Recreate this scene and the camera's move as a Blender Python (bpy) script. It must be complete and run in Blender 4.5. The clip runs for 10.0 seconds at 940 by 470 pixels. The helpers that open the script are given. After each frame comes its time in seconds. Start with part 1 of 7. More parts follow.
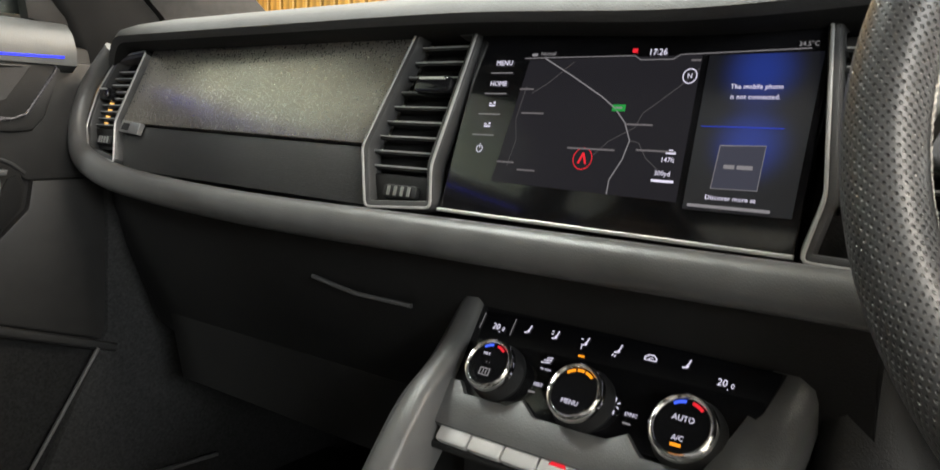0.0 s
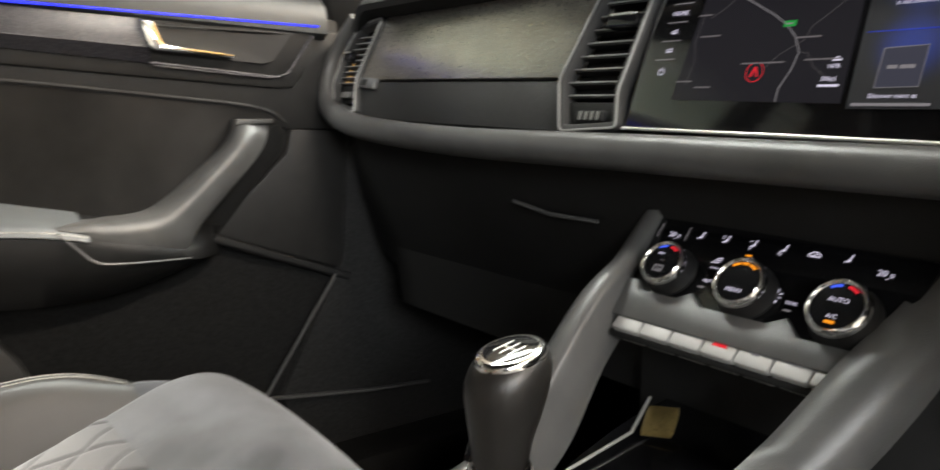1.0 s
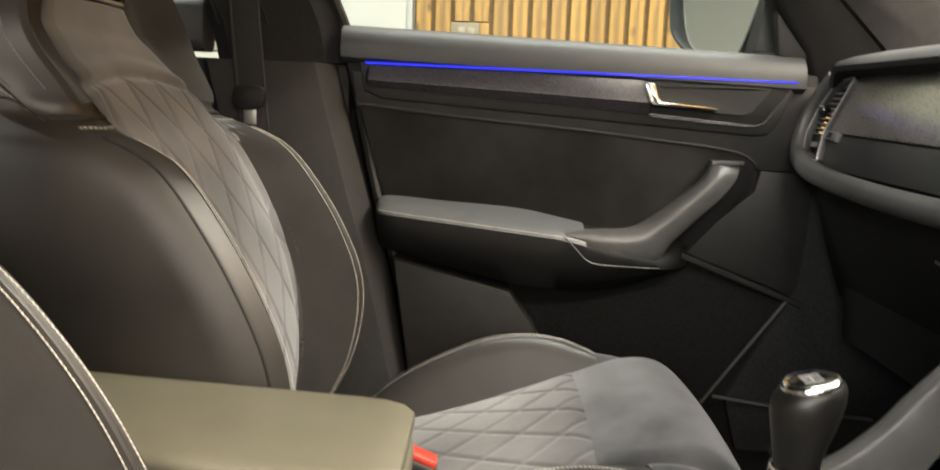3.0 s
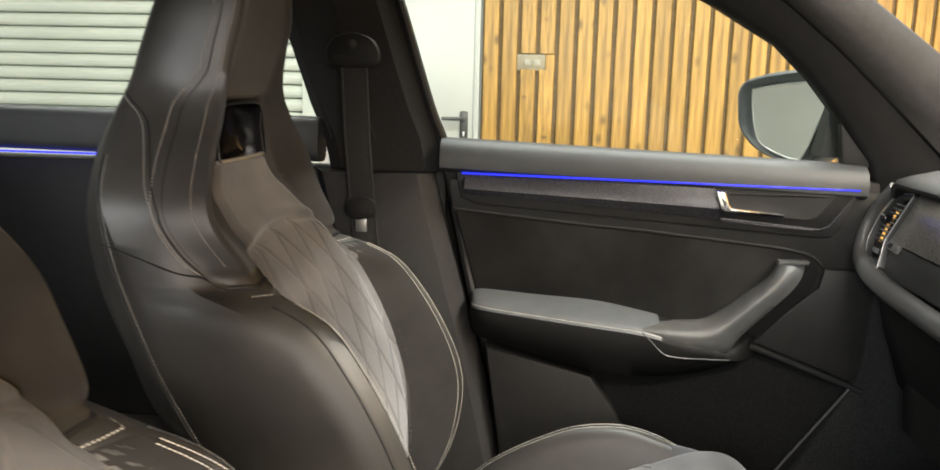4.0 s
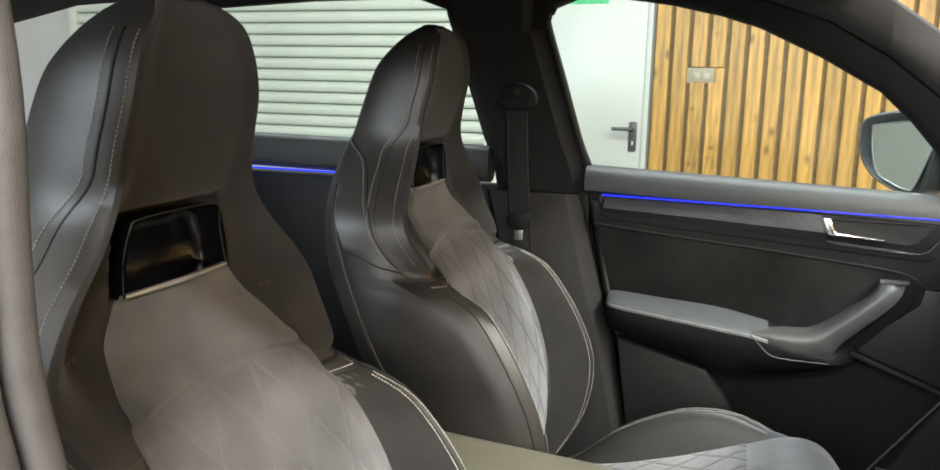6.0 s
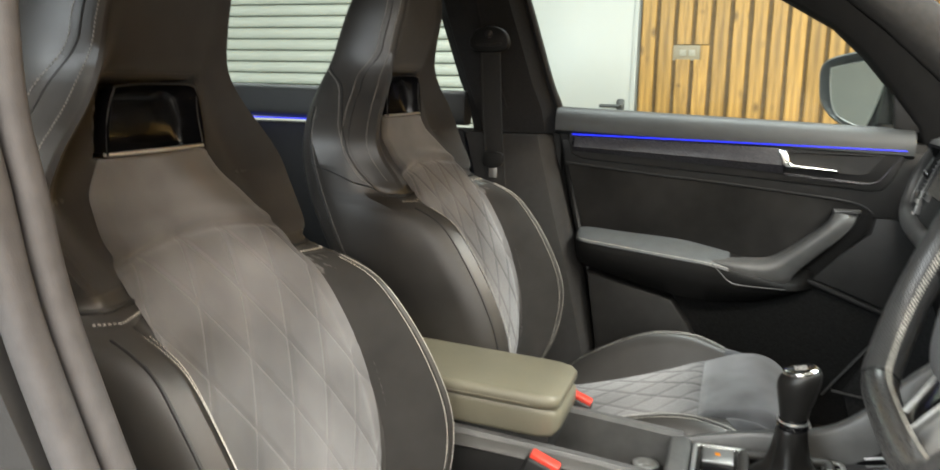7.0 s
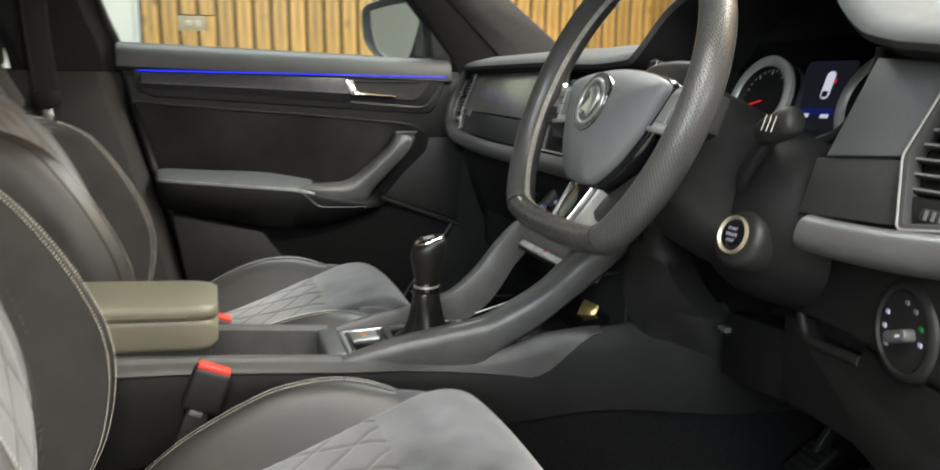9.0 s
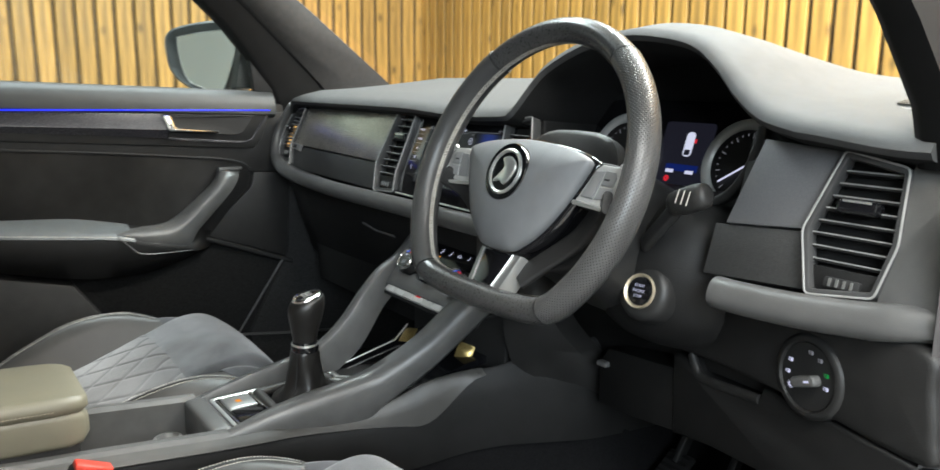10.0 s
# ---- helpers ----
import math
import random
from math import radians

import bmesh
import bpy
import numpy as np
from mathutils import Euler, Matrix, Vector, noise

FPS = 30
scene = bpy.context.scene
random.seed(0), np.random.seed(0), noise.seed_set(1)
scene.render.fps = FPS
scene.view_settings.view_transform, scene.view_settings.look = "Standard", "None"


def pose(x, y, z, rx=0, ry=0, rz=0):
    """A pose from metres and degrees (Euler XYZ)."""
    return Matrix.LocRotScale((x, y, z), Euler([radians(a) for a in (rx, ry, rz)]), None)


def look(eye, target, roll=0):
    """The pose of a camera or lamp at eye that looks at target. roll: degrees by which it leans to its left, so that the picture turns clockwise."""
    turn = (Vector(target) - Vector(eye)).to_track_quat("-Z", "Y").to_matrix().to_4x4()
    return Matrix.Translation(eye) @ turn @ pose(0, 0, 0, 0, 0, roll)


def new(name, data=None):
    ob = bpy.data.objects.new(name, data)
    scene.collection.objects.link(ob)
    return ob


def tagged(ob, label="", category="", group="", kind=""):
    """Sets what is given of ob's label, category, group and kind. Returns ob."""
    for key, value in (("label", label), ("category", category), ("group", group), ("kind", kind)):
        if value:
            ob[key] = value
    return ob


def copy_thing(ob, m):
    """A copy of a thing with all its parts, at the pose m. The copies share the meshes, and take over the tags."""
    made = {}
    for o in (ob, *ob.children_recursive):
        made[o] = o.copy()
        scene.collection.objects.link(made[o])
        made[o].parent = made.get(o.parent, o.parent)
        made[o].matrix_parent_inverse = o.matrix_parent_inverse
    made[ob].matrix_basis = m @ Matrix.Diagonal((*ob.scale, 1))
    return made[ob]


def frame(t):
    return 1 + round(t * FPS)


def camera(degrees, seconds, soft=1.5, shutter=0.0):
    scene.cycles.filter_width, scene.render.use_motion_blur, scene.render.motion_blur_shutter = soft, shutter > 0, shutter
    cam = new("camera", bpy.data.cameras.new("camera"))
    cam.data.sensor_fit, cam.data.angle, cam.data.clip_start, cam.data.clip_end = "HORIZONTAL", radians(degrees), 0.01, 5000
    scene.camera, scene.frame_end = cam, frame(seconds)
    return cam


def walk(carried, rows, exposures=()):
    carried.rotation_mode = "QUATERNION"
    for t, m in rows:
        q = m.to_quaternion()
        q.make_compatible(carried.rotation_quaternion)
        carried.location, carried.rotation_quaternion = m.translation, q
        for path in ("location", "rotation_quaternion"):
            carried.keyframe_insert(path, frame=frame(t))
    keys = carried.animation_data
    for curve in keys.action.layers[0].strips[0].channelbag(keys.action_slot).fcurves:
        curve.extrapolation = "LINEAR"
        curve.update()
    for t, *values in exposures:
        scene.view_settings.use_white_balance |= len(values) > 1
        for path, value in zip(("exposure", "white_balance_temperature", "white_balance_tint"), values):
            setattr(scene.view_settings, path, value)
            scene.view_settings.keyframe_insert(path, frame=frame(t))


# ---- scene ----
cam = camera(61.0, 10.0, 1.5, 0.4)
PATH = [
    (0, (0.258, -0.356, 0.989), (-0.948, 1.206, 0.664), 1.0),
    (0.5, (0.290, -0.383, 0.957), (-0.999, 1.110, 0.630), 0.6),
    (1, (0.347, -0.416, 0.924), (-1.229, 0.772, 0.605), 0.4),
    (1.5, (0.424, -0.412, 0.908), (-1.362, 0.416, 0.555), -0.1),
    (2, (0.499, -0.368, 0.882), (-1.425, 0.089, 0.561), 1.7),
    (2.5, (0.575, -0.354, 0.895), (-1.394, -0.211, 0.575), 1.9),
    (3, (0.609, -0.375, 0.989), (-1.363, -0.42, 0.655), 2.1),
    (3.2, (0.61, -0.379, 1.035), (-1.359, -0.47, 0.692), 1.6),
    (4.5, (0.852, -0.456, 1.276), (-1.098, -0.701, 0.91), 1.7),
    (5, (0.955, -0.414, 1.318), (-0.976, -0.778, 0.946), 1.4),
    (6.5, (1.085, -0.258, 1.241), (-0.761, -0.926, 0.859), 1.2),
    (7, (1.139, -0.214, 1.162), (-0.724, -0.835, 0.783), 1.1),
    (7.5, (1.206, -0.192, 1.069), (-0.709, -0.637, 0.701), 1.0),
    (8, (1.27, -0.231, 0.979), (-0.69, -0.396, 0.615), 0.8),
    (8.5, (1.277, -0.312, 0.959), (-0.678, -0.098, 0.596), 0.7),
    (9, (1.207, -0.423, 1.018), (-0.668, 0.166, 0.648), 0.5),
    (9.5, (1.158, -0.516, 1.079), (-0.589, 0.382, 0.704), 0.3),
    (10, (1.117, -0.597, 1.103), (-0.488, 0.536, 0.73), 0.6),
]
walk(cam, [(t, look(eye, target, roll)) for t, eye, target, roll in PATH], [(0, 0.50, 6950, 13), (0.5, 0.47, 6950, 14), (1.0, 0.30, 7000, 15), (1.5, 0.16, 7100, 16), (2.0, -0.05, 7150, 16), (3.0, -0.02, 7300, 15), (4.5, 0.18, 6550, 12), (5.0, 0.18, 6150, 10), (6.5, 0.0, 6500, 10), (7.0, -0.04, 6600, 10), (8.0, -0.17, 6950, 9), (8.5, -0.24, 6850, 9), (9.0, -0.18, 6550, 10), (9.5, -0.08, 6500, 10), (10.0, 0.03, 6250, 9)])
# ---------------------------------------------------------------- world and lamps
world = bpy.data.worlds.new("garage_world")
scene.world = world
world.use_nodes = True
world.node_tree.nodes["Background"].inputs[0].default_value = (0.9, 0.95, 1.0, 1)
world.node_tree.nodes["Background"].inputs[1].default_value = 0.01


def added_ceiling_lamp(x, y, w, d, watts, tint=(1.0, 0.97, 0.87)):
    data = bpy.data.lights.new("added_ceiling_lamp", "AREA")
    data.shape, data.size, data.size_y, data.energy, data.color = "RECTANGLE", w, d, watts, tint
    ob = new("added_ceiling_lamp", data)
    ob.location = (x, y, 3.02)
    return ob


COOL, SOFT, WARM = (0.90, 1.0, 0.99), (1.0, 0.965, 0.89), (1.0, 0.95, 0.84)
# added lamps, none in view; places and watts tuned to light the cabin
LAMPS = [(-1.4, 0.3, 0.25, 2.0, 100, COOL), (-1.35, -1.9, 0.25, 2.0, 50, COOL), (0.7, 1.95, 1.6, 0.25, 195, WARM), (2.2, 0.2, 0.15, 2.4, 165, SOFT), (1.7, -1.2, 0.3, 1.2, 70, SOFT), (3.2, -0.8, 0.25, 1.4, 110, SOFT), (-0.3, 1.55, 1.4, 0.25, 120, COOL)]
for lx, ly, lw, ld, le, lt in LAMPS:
    added_ceiling_lamp(lx, ly, lw, ld, le, lt)


# side light through two added, unseen windows in the driver's-side wall: middle y, width, sill, head, watts, tint
ADDED_WINDOWS = [(-2.5, 2.7, 1.85, 2.75, 215, (0.86, 0.95, 1.0)), (1.25, 1.7, 1.45, 2.25, 140, (1.0, 0.97, 0.92))]
for wy, ww, w0, w1, watts, tint in ADDED_WINDOWS:
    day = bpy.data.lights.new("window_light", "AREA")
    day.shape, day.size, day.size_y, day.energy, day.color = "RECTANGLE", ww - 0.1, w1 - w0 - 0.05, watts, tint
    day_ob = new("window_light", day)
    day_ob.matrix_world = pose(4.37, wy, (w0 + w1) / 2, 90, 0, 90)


# ---------------------------------------------------------------- materials
def material(name, colour, rough=0.5, metal=0.0, vary=0.25, scale=40.0, bump=0.15, grain=600.0, coat=0.0, spec=0.5, sheen=0.0, stretch=(1, 1, 1)):
    """A surface with colour and gloss varied at two scales and a fine grain in relief."""
    m = bpy.data.materials.new(name)
    m.use_nodes = True
    nt = m.node_tree
    n, l = nt.nodes, nt.links
    b = n["Principled BSDF"]
    b.inputs["Metallic"].default_value = metal
    b.inputs["Coat Weight"].default_value = coat
    b.inputs["Coat Roughness"].default_value = 0.08
    b.inputs["Specular IOR Level"].default_value = spec
    b.inputs["Sheen Weight"].default_value = sheen
    tc = n.new("ShaderNodeTexCoord")
    mp = n.new("ShaderNodeMapping")
    mp.inputs["Scale"].default_value = stretch
    l.new(tc.outputs["Object"], mp.inputs[0])
    big = n.new("ShaderNodeTexNoise")
    big.inputs["Scale"].default_value = scale
    big.inputs["Detail"].default_value = 4
    fine = n.new("ShaderNodeTexNoise")
    fine.inputs["Scale"].default_value = grain
    fine.inputs["Detail"].default_value = 2
    l.new(mp.outputs[0], big.inputs["Vector"])
    l.new(mp.outputs[0], fine.inputs["Vector"])
    ramp = n.new("ShaderNodeMapRange")
    ramp.inputs["From Min"].default_value, ramp.inputs["From Max"].default_value = 0.3, 0.7
    ramp.inputs["To Min"].default_value, ramp.inputs["To Max"].default_value = 1 - vary, 1 + vary
    l.new(big.outputs["Fac"], ramp.inputs["Value"])
    mul = n.new("ShaderNodeVectorMath")
    mul.operation = "SCALE"
    mul.inputs[0].default_value = colour
    l.new(ramp.outputs[0], mul.inputs["Scale"])
    l.new(mul.outputs[0], b.inputs["Base Color"])
    rr = n.new("ShaderNodeMapRange")
    rr.inputs["To Min"].default_value, rr.inputs["To Max"].default_value = max(0.02, rough - 0.08), min(1, rough + 0.08)
    l.new(fine.outputs["Fac"], rr.inputs["Value"])
    l.new(rr.outputs[0], b.inputs["Roughness"])
    if bump:
        bp = n.new("ShaderNodeBump")
        bp.inputs["Strength"].default_value = bump
        bp.inputs["Distance"].default_value = 0.001
        l.new(fine.outputs["Fac"], bp.inputs["Height"])
        l.new(bp.outputs[0], b.inputs["Normal"])
    return m


def glow(name, colour, strength):
    m = bpy.data.materials.new(name)
    m.use_nodes = True
    b = m.node_tree.nodes["Principled BSDF"]
    b.inputs["Base Color"].default_value = (0.004, 0.004, 0.004, 1)
    b.inputs["Roughness"].default_value = 0.12
    b.inputs["Specular IOR Level"].default_value = 0.25
    b.inputs["Emission Color"].default_value = (*colour, 1)
    b.inputs["Emission Strength"].default_value = strength
    return m


def pane_material(name, tint=(0.92, 0.96, 0.94), gloss=1.0):
    m = bpy.data.materials.new(name)
    m.use_nodes = True
    n, l = m.node_tree.nodes, m.node_tree.links
    n.remove(n["Principled BSDF"])
    t, g, mix, f = n.new("ShaderNodeBsdfTransparent"), n.new("ShaderNodeBsdfGlossy"), n.new("ShaderNodeMixShader"), n.new("ShaderNodeLayerWeight")
    t.inputs[0].default_value = (*tint, 1)
    g.inputs["Roughness"].default_value = 0.01
    f.inputs["Blend"].default_value = 0.5
    pw, ad = n.new("ShaderNodeMath"), n.new("ShaderNodeMath")
    pw.operation, ad.operation = "POWER", "MULTIPLY_ADD"
    pw.inputs[1].default_value, ad.inputs[1].default_value, ad.inputs[2].default_value = 5.0, 0.9 * gloss, 0.04 * gloss
    l.new(f.outputs["Facing"], pw.inputs[0])
    l.new(pw.outputs[0], ad.inputs[0])
    l.new(ad.outputs[0], mix.inputs[0])
    l.new(t.outputs[0], mix.inputs[1])
    l.new(g.outputs[0], mix.inputs[2])
    l.new(mix.outputs[0], n["Material Output"].inputs[0])
    return m


def wood_material(name):
    """Knotty pine boards: grain along z, each board its own tone."""
    m = material(name, (0.345, 0.188, 0.041), 0.5, vary=0.42, scale=9.0, bump=0.3, grain=160.0, stretch=(6, 6, 0.35))
    n, l = m.node_tree.nodes, m.node_tree.links
    b = n["Principled BSDF"]
    info = n.new("ShaderNodeObjectInfo")
    hue = n.new("ShaderNodeHueSaturation")
    src = b.inputs["Base Color"].links[0].from_socket
    tone = n.new("ShaderNodeMapRange")
    tone.inputs["To Min"].default_value, tone.inputs["To Max"].default_value = 0.84, 1.14
    l.new(info.outputs["Random"], tone.inputs["Value"])
    l.new(tone.outputs[0], hue.inputs["Value"])
    # knots
    tc = n.new("ShaderNodeTexCoord")
    mp = n.new("ShaderNodeMapping")
    mp.inputs["Scale"].default_value = (9, 9, 5.0)
    add = n.new("ShaderNodeVectorMath")
    l.new(tc.outputs["Object"], add.inputs[0])
    l.new(info.outputs["Location"], add.inputs[1])
    l.new(add.outputs[0], mp.inputs[0])
    vor = n.new("ShaderNodeTexVoronoi")
    vor.inputs["Scale"].default_value = 1.0
    l.new(mp.outputs[0], vor.inputs["Vector"])
    kn = n.new("ShaderNodeMapRange")
    kn.inputs["From Min"].default_value, kn.inputs["From Max"].default_value = 0.05, 0.20
    kn.inputs["To Min"].default_value, kn.inputs["To Max"].default_value = 0.42, 1.0
    l.new(vor.outputs["Distance"], kn.inputs["Value"])
    sc = n.new("ShaderNodeVectorMath")
    sc.operation = "SCALE"
    l.new(src, sc.inputs[0])
    l.new(kn.outputs[0], sc.inputs["Scale"])
    l.new(sc.outputs[0], hue.inputs["Color"])
    l.new(hue.outputs[0], b.inputs["Base Color"])
    return m


M_PLASTIC = material("soft_black_plastic", (0.018, 0.0176, 0.0172), 0.45, vary=0.15, bump=0.35, grain=900, spec=0.32)
M_BELT = material("belt_vinyl", (0.033, 0.036, 0.037), 0.52, vary=0.08, bump=0.4, grain=800)
# light falling on the door armrest's top is put into this pale grey
M_ARMTOP = material("armrest_top_lit_vinyl", (0.098, 0.106, 0.110), 0.42, vary=0.08, bump=0.4, grain=800)
M_PAD = material("dash_top_vinyl", (0.052, 0.0525, 0.0525), 0.66, vary=0.10, bump=0.4, grain=800, spec=0.3)
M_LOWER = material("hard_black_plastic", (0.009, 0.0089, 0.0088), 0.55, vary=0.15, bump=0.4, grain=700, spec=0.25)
M_GREY = material("grey_console_plastic", (0.086, 0.0855, 0.084), 0.34, vary=0.12, bump=0.25, grain=900)
M_BAND = material("console_side_plastic", (0.037, 0.0355, 0.0325), 0.45, vary=0.12, bump=0.25, grain=900)
M_LEATHER = material("black_leather", (0.029, 0.0268, 0.0245), 0.42, vary=0.2, scale=12, bump=0.22, grain=1300)
M_SUEDE = material("grey_suede", (0.112, 0.109, 0.110), 0.95, vary=0.55, scale=5, bump=0.3, grain=1200, spec=0.15, sheen=0.35)
M_SUEDE_T = material("brushed_suede", (0.071, 0.072, 0.077), 0.95, vary=0.65, scale=9, bump=0.3, grain=1200, spec=0.15, sheen=0.35)
M_SUEDE_D = material("dark_suede", (0.015, 0.0145, 0.0140), 0.95, vary=0.45, scale=9, bump=0.3, grain=1200, spec=0.1, sheen=0.05)
M_GLOSS = material("gloss_black", (0.006, 0.006, 0.007), 0.11, vary=0.1, bump=0.0, coat=0.6)
M_TRIM = material("brushed_dark_trim", (0.62, 0.585, 0.525), 0.29, metal=0.9, vary=0.15, scale=14, bump=0.12, grain=500)
M_MESH = material("patterned_black_trim", (0.028, 0.028, 0.0275), 0.42, vary=0.2, scale=300, bump=0.5, grain=900)
M_EDGE = material("pale_silver_paint", (0.50, 0.50, 0.485), 0.42, metal=0.35, vary=0.05, bump=0.0)
M_CHROME = material("satin_chrome", (0.90, 0.90, 0.88), 0.32, metal=0.9, vary=0.05, bump=0.0)
M_SILVER = material("matt_silver", (0.40, 0.40, 0.39), 0.38, metal=0.85, vary=0.08, bump=0.05)
M_VENT = material("vent_grey", (0.060, 0.060, 0.060), 0.4, metal=0.3, vary=0.1, bump=0.1)
# near-black that stands for the shade inside vents, slots and the tray recess
M_DARK = material("hollow_shade_black", (0.006, 0.006, 0.006), 0.7, bump=0.0)
# one carpet in three tones, coloured darker where less light reaches
M_CARPET = material("carpet_shaded", (0.006, 0.006, 0.0065), 1.0, vary=0.5, scale=300, bump=1.0, grain=900, spec=0.1)
M_CARPET3 = material("carpet_dim", (0.014, 0.014, 0.014), 1.0, vary=0.35, scale=300, bump=0.8, grain=900, spec=0.1)
M_CARPET2 = material("carpet_lit", (0.026, 0.026, 0.026), 1.0, vary=0.3, scale=300, bump=0.7, grain=900, spec=0.1)
M_POLISH = material("polished_chrome", (0.92, 0.92, 0.90), 0.12, metal=1.0, vary=0.03, bump=0.0)
M_RING = material("champagne_ring", (0.78, 0.68, 0.50), 0.35, metal=0.75, vary=0.05, bump=0.0)
# the M_TRIM surface again, with its cool sheen put into the colour
M_MESH2 = material("woven_trim_cool_sheen", (0.125, 0.126, 0.131), 0.34, metal=0.25, vary=0.10, scale=700, bump=0.35, grain=1100)
M_STRIP = material("bright_silver_strip", (0.75, 0.75, 0.73), 0.42, metal=0.7, vary=0.05, bump=0.0)
M_VEDGE = material("satin_vent_edging", (0.40, 0.40, 0.39), 0.42, metal=0.5, vary=0.05, bump=0.0)
M_THREAD = material("pale_thread", (0.56, 0.53, 0.47), 0.8, vary=0.15, bump=0.0)
M_RED = material("red_plastic", (0.62, 0.05, 0.03), 0.4, vary=0.1, bump=0.0)
M_SHROUD = material("column_plastic", (0.018, 0.0178, 0.0175), 0.42, vary=0.12, bump=0.3, grain=900, spec=0.35)
M_GAITER = material("creased_leather", (0.012, 0.0112, 0.0104), 0.36, vary=0.2, scale=20, bump=0.25, grain=900)
M_HUB = material("airbag_vinyl", (0.155, 0.158, 0.163), 0.46, vary=0.08, bump=0.35, grain=800)
M_KEYS = material("wheel_keys", (0.26, 0.26, 0.258), 0.35, metal=0.2, vary=0.08, bump=0.05)
M_LEDGE = material("satin_ledge", (0.084, 0.0835, 0.082), 0.33, vary=0.1, bump=0.25, grain=900)
M_THREAD2 = material("brown_thread", (0.26, 0.23, 0.18), 0.8, vary=0.15, bump=0.0)
M_THREAD3 = material("grey_thread", (0.24, 0.225, 0.20), 0.8, vary=0.15, bump=0.0)
M_WEB = material("woven_strap", (0.016, 0.016, 0.0165), 0.8, vary=0.25, scale=400, bump=0.6, grain=1500)
M_RUBBER = material("black_rubber", (0.010, 0.010, 0.010), 0.6, bump=0.1)
M_BUTTON = material("grey_button", (0.50, 0.495, 0.48), 0.40, metal=0.3, vary=0.08, bump=0.05)
M_ROOF = material("black_headliner", (0.014, 0.014, 0.015), 0.95, vary=0.2, scale=200, bump=0.5, grain=1000)
M_ARM = material("armrest_vinyl", (0.145, 0.135, 0.098), 0.45, vary=0.10, scale=10, bump=0.2, grain=1200)
M_WHEEL = material("wheel_leather", (0.042, 0.0417, 0.0412), 0.29, vary=0.12, scale=20, bump=0.10, grain=500)
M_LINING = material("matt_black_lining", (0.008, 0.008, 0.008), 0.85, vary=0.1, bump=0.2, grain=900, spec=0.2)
M_SEAL = material("grey_flocked_seal", (0.052, 0.0485, 0.0485), 0.8, vary=0.15, scale=60, bump=0.4, grain=900)
M_PILLAR = material("charcoal_pillar_trim", (0.025, 0.0242, 0.0238), 0.7, vary=0.1, scale=60, bump=0.4, grain=900, spec=0.3)
M_RAIL = material("woven_pillar_lining", (0.022, 0.0215, 0.0212), 0.8, vary=0.12, scale=80, bump=0.4, grain=900, spec=0.3)
M_WALL = material("white_wall_paint", (0.39, 0.395, 0.38), 0.6, vary=0.04, scale=3, bump=0.2, grain=120)
M_DOORW = material("white_door_paint", (0.39, 0.395, 0.38), 0.35, vary=0.03, scale=2, bump=0.05, grain=100)
M_SHUT = material("cream_shutter", (0.43, 0.465, 0.41), 0.42, vary=0.05, scale=2, bump=0.05, grain=100)
M_FLOOR = material("grey_floor_paint", (0.24, 0.24, 0.235), 0.4, vary=0.25, scale=3, bump=0.2, grain=60)
M_CEIL = material("white_ceiling", (0.7, 0.7, 0.68), 0.8, vary=0.05, scale=2, bump=0.1, grain=50)
M_BACKING = material("dark_wall_batten", (0.14, 0.090, 0.044), 0.9, bump=0.1)
M_BOX = material("socket_box", (0.23, 0.19, 0.13), 0.5, vary=0.1, bump=0.05)
M_SWITCH = material("beige_switch", (0.30, 0.275, 0.22), 0.45, vary=0.08, bump=0.05)
M_BOWL = material("dark_gloss_bowl", (0.006, 0.006, 0.007), 0.20, vary=0.1, bump=0.0, spec=0.35)
M_WOOD = wood_material("knotty_pine")
M_BODY = material("car_paint", (0.02, 0.02, 0.022), 0.25, coat=0.8, vary=0.05, bump=0.0)
M_PANE = pane_material("window_glass", gloss=0.3)
M_MIRROR_SHELL = material("satin_mirror_shell", (0.13, 0.135, 0.14), 0.35, vary=0.08, bump=0.05)
M_MIRROR = material("mirror_glass", (0.85, 0.88, 0.86), 0.02, metal=1.0, vary=0.0, bump=0.0)
G_WHITE = glow("lit_white", (0.72, 0.72, 0.92), 0.85)
G_DIM = glow("lit_grey", (0.55, 0.55, 0.6), 0.30)
G_FAINT = glow("lit_faint_grey", (0.5, 0.48, 0.52), 0.22)
G_BLUE = glow("ambient_blue", (0.02, 0.035, 0.95), 1.7)
G_RED = glow("lit_red", (1.0, 0.03, 0.05), 0.6)
G_AMBER = glow("lit_amber", (1.0, 0.35, 0.02), 0.9)
G_GREEN = glow("lit_green", (0.03, 0.8, 0.15), 0.28)
G_SCREEN = glow("screen_black", (0.010, 0.010, 0.016), 1.0)
G_MAP = glow("screen_map", (0.011, 0.011, 0.014), 1.0)
G_NAVY = glow("screen_blue", (0.004, 0.012, 0.10), 1.0)
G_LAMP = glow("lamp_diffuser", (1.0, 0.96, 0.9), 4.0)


# ---------------------------------------------------------------- building helpers
BASE = {}


def thing(name, base, label, category, group="", kind=""):
    ob = new(name)
    ob.empty_display_size = 0.05
    ob.location = base
    BASE[ob] = Vector(base)
    return tagged(ob, label, category, group, kind)


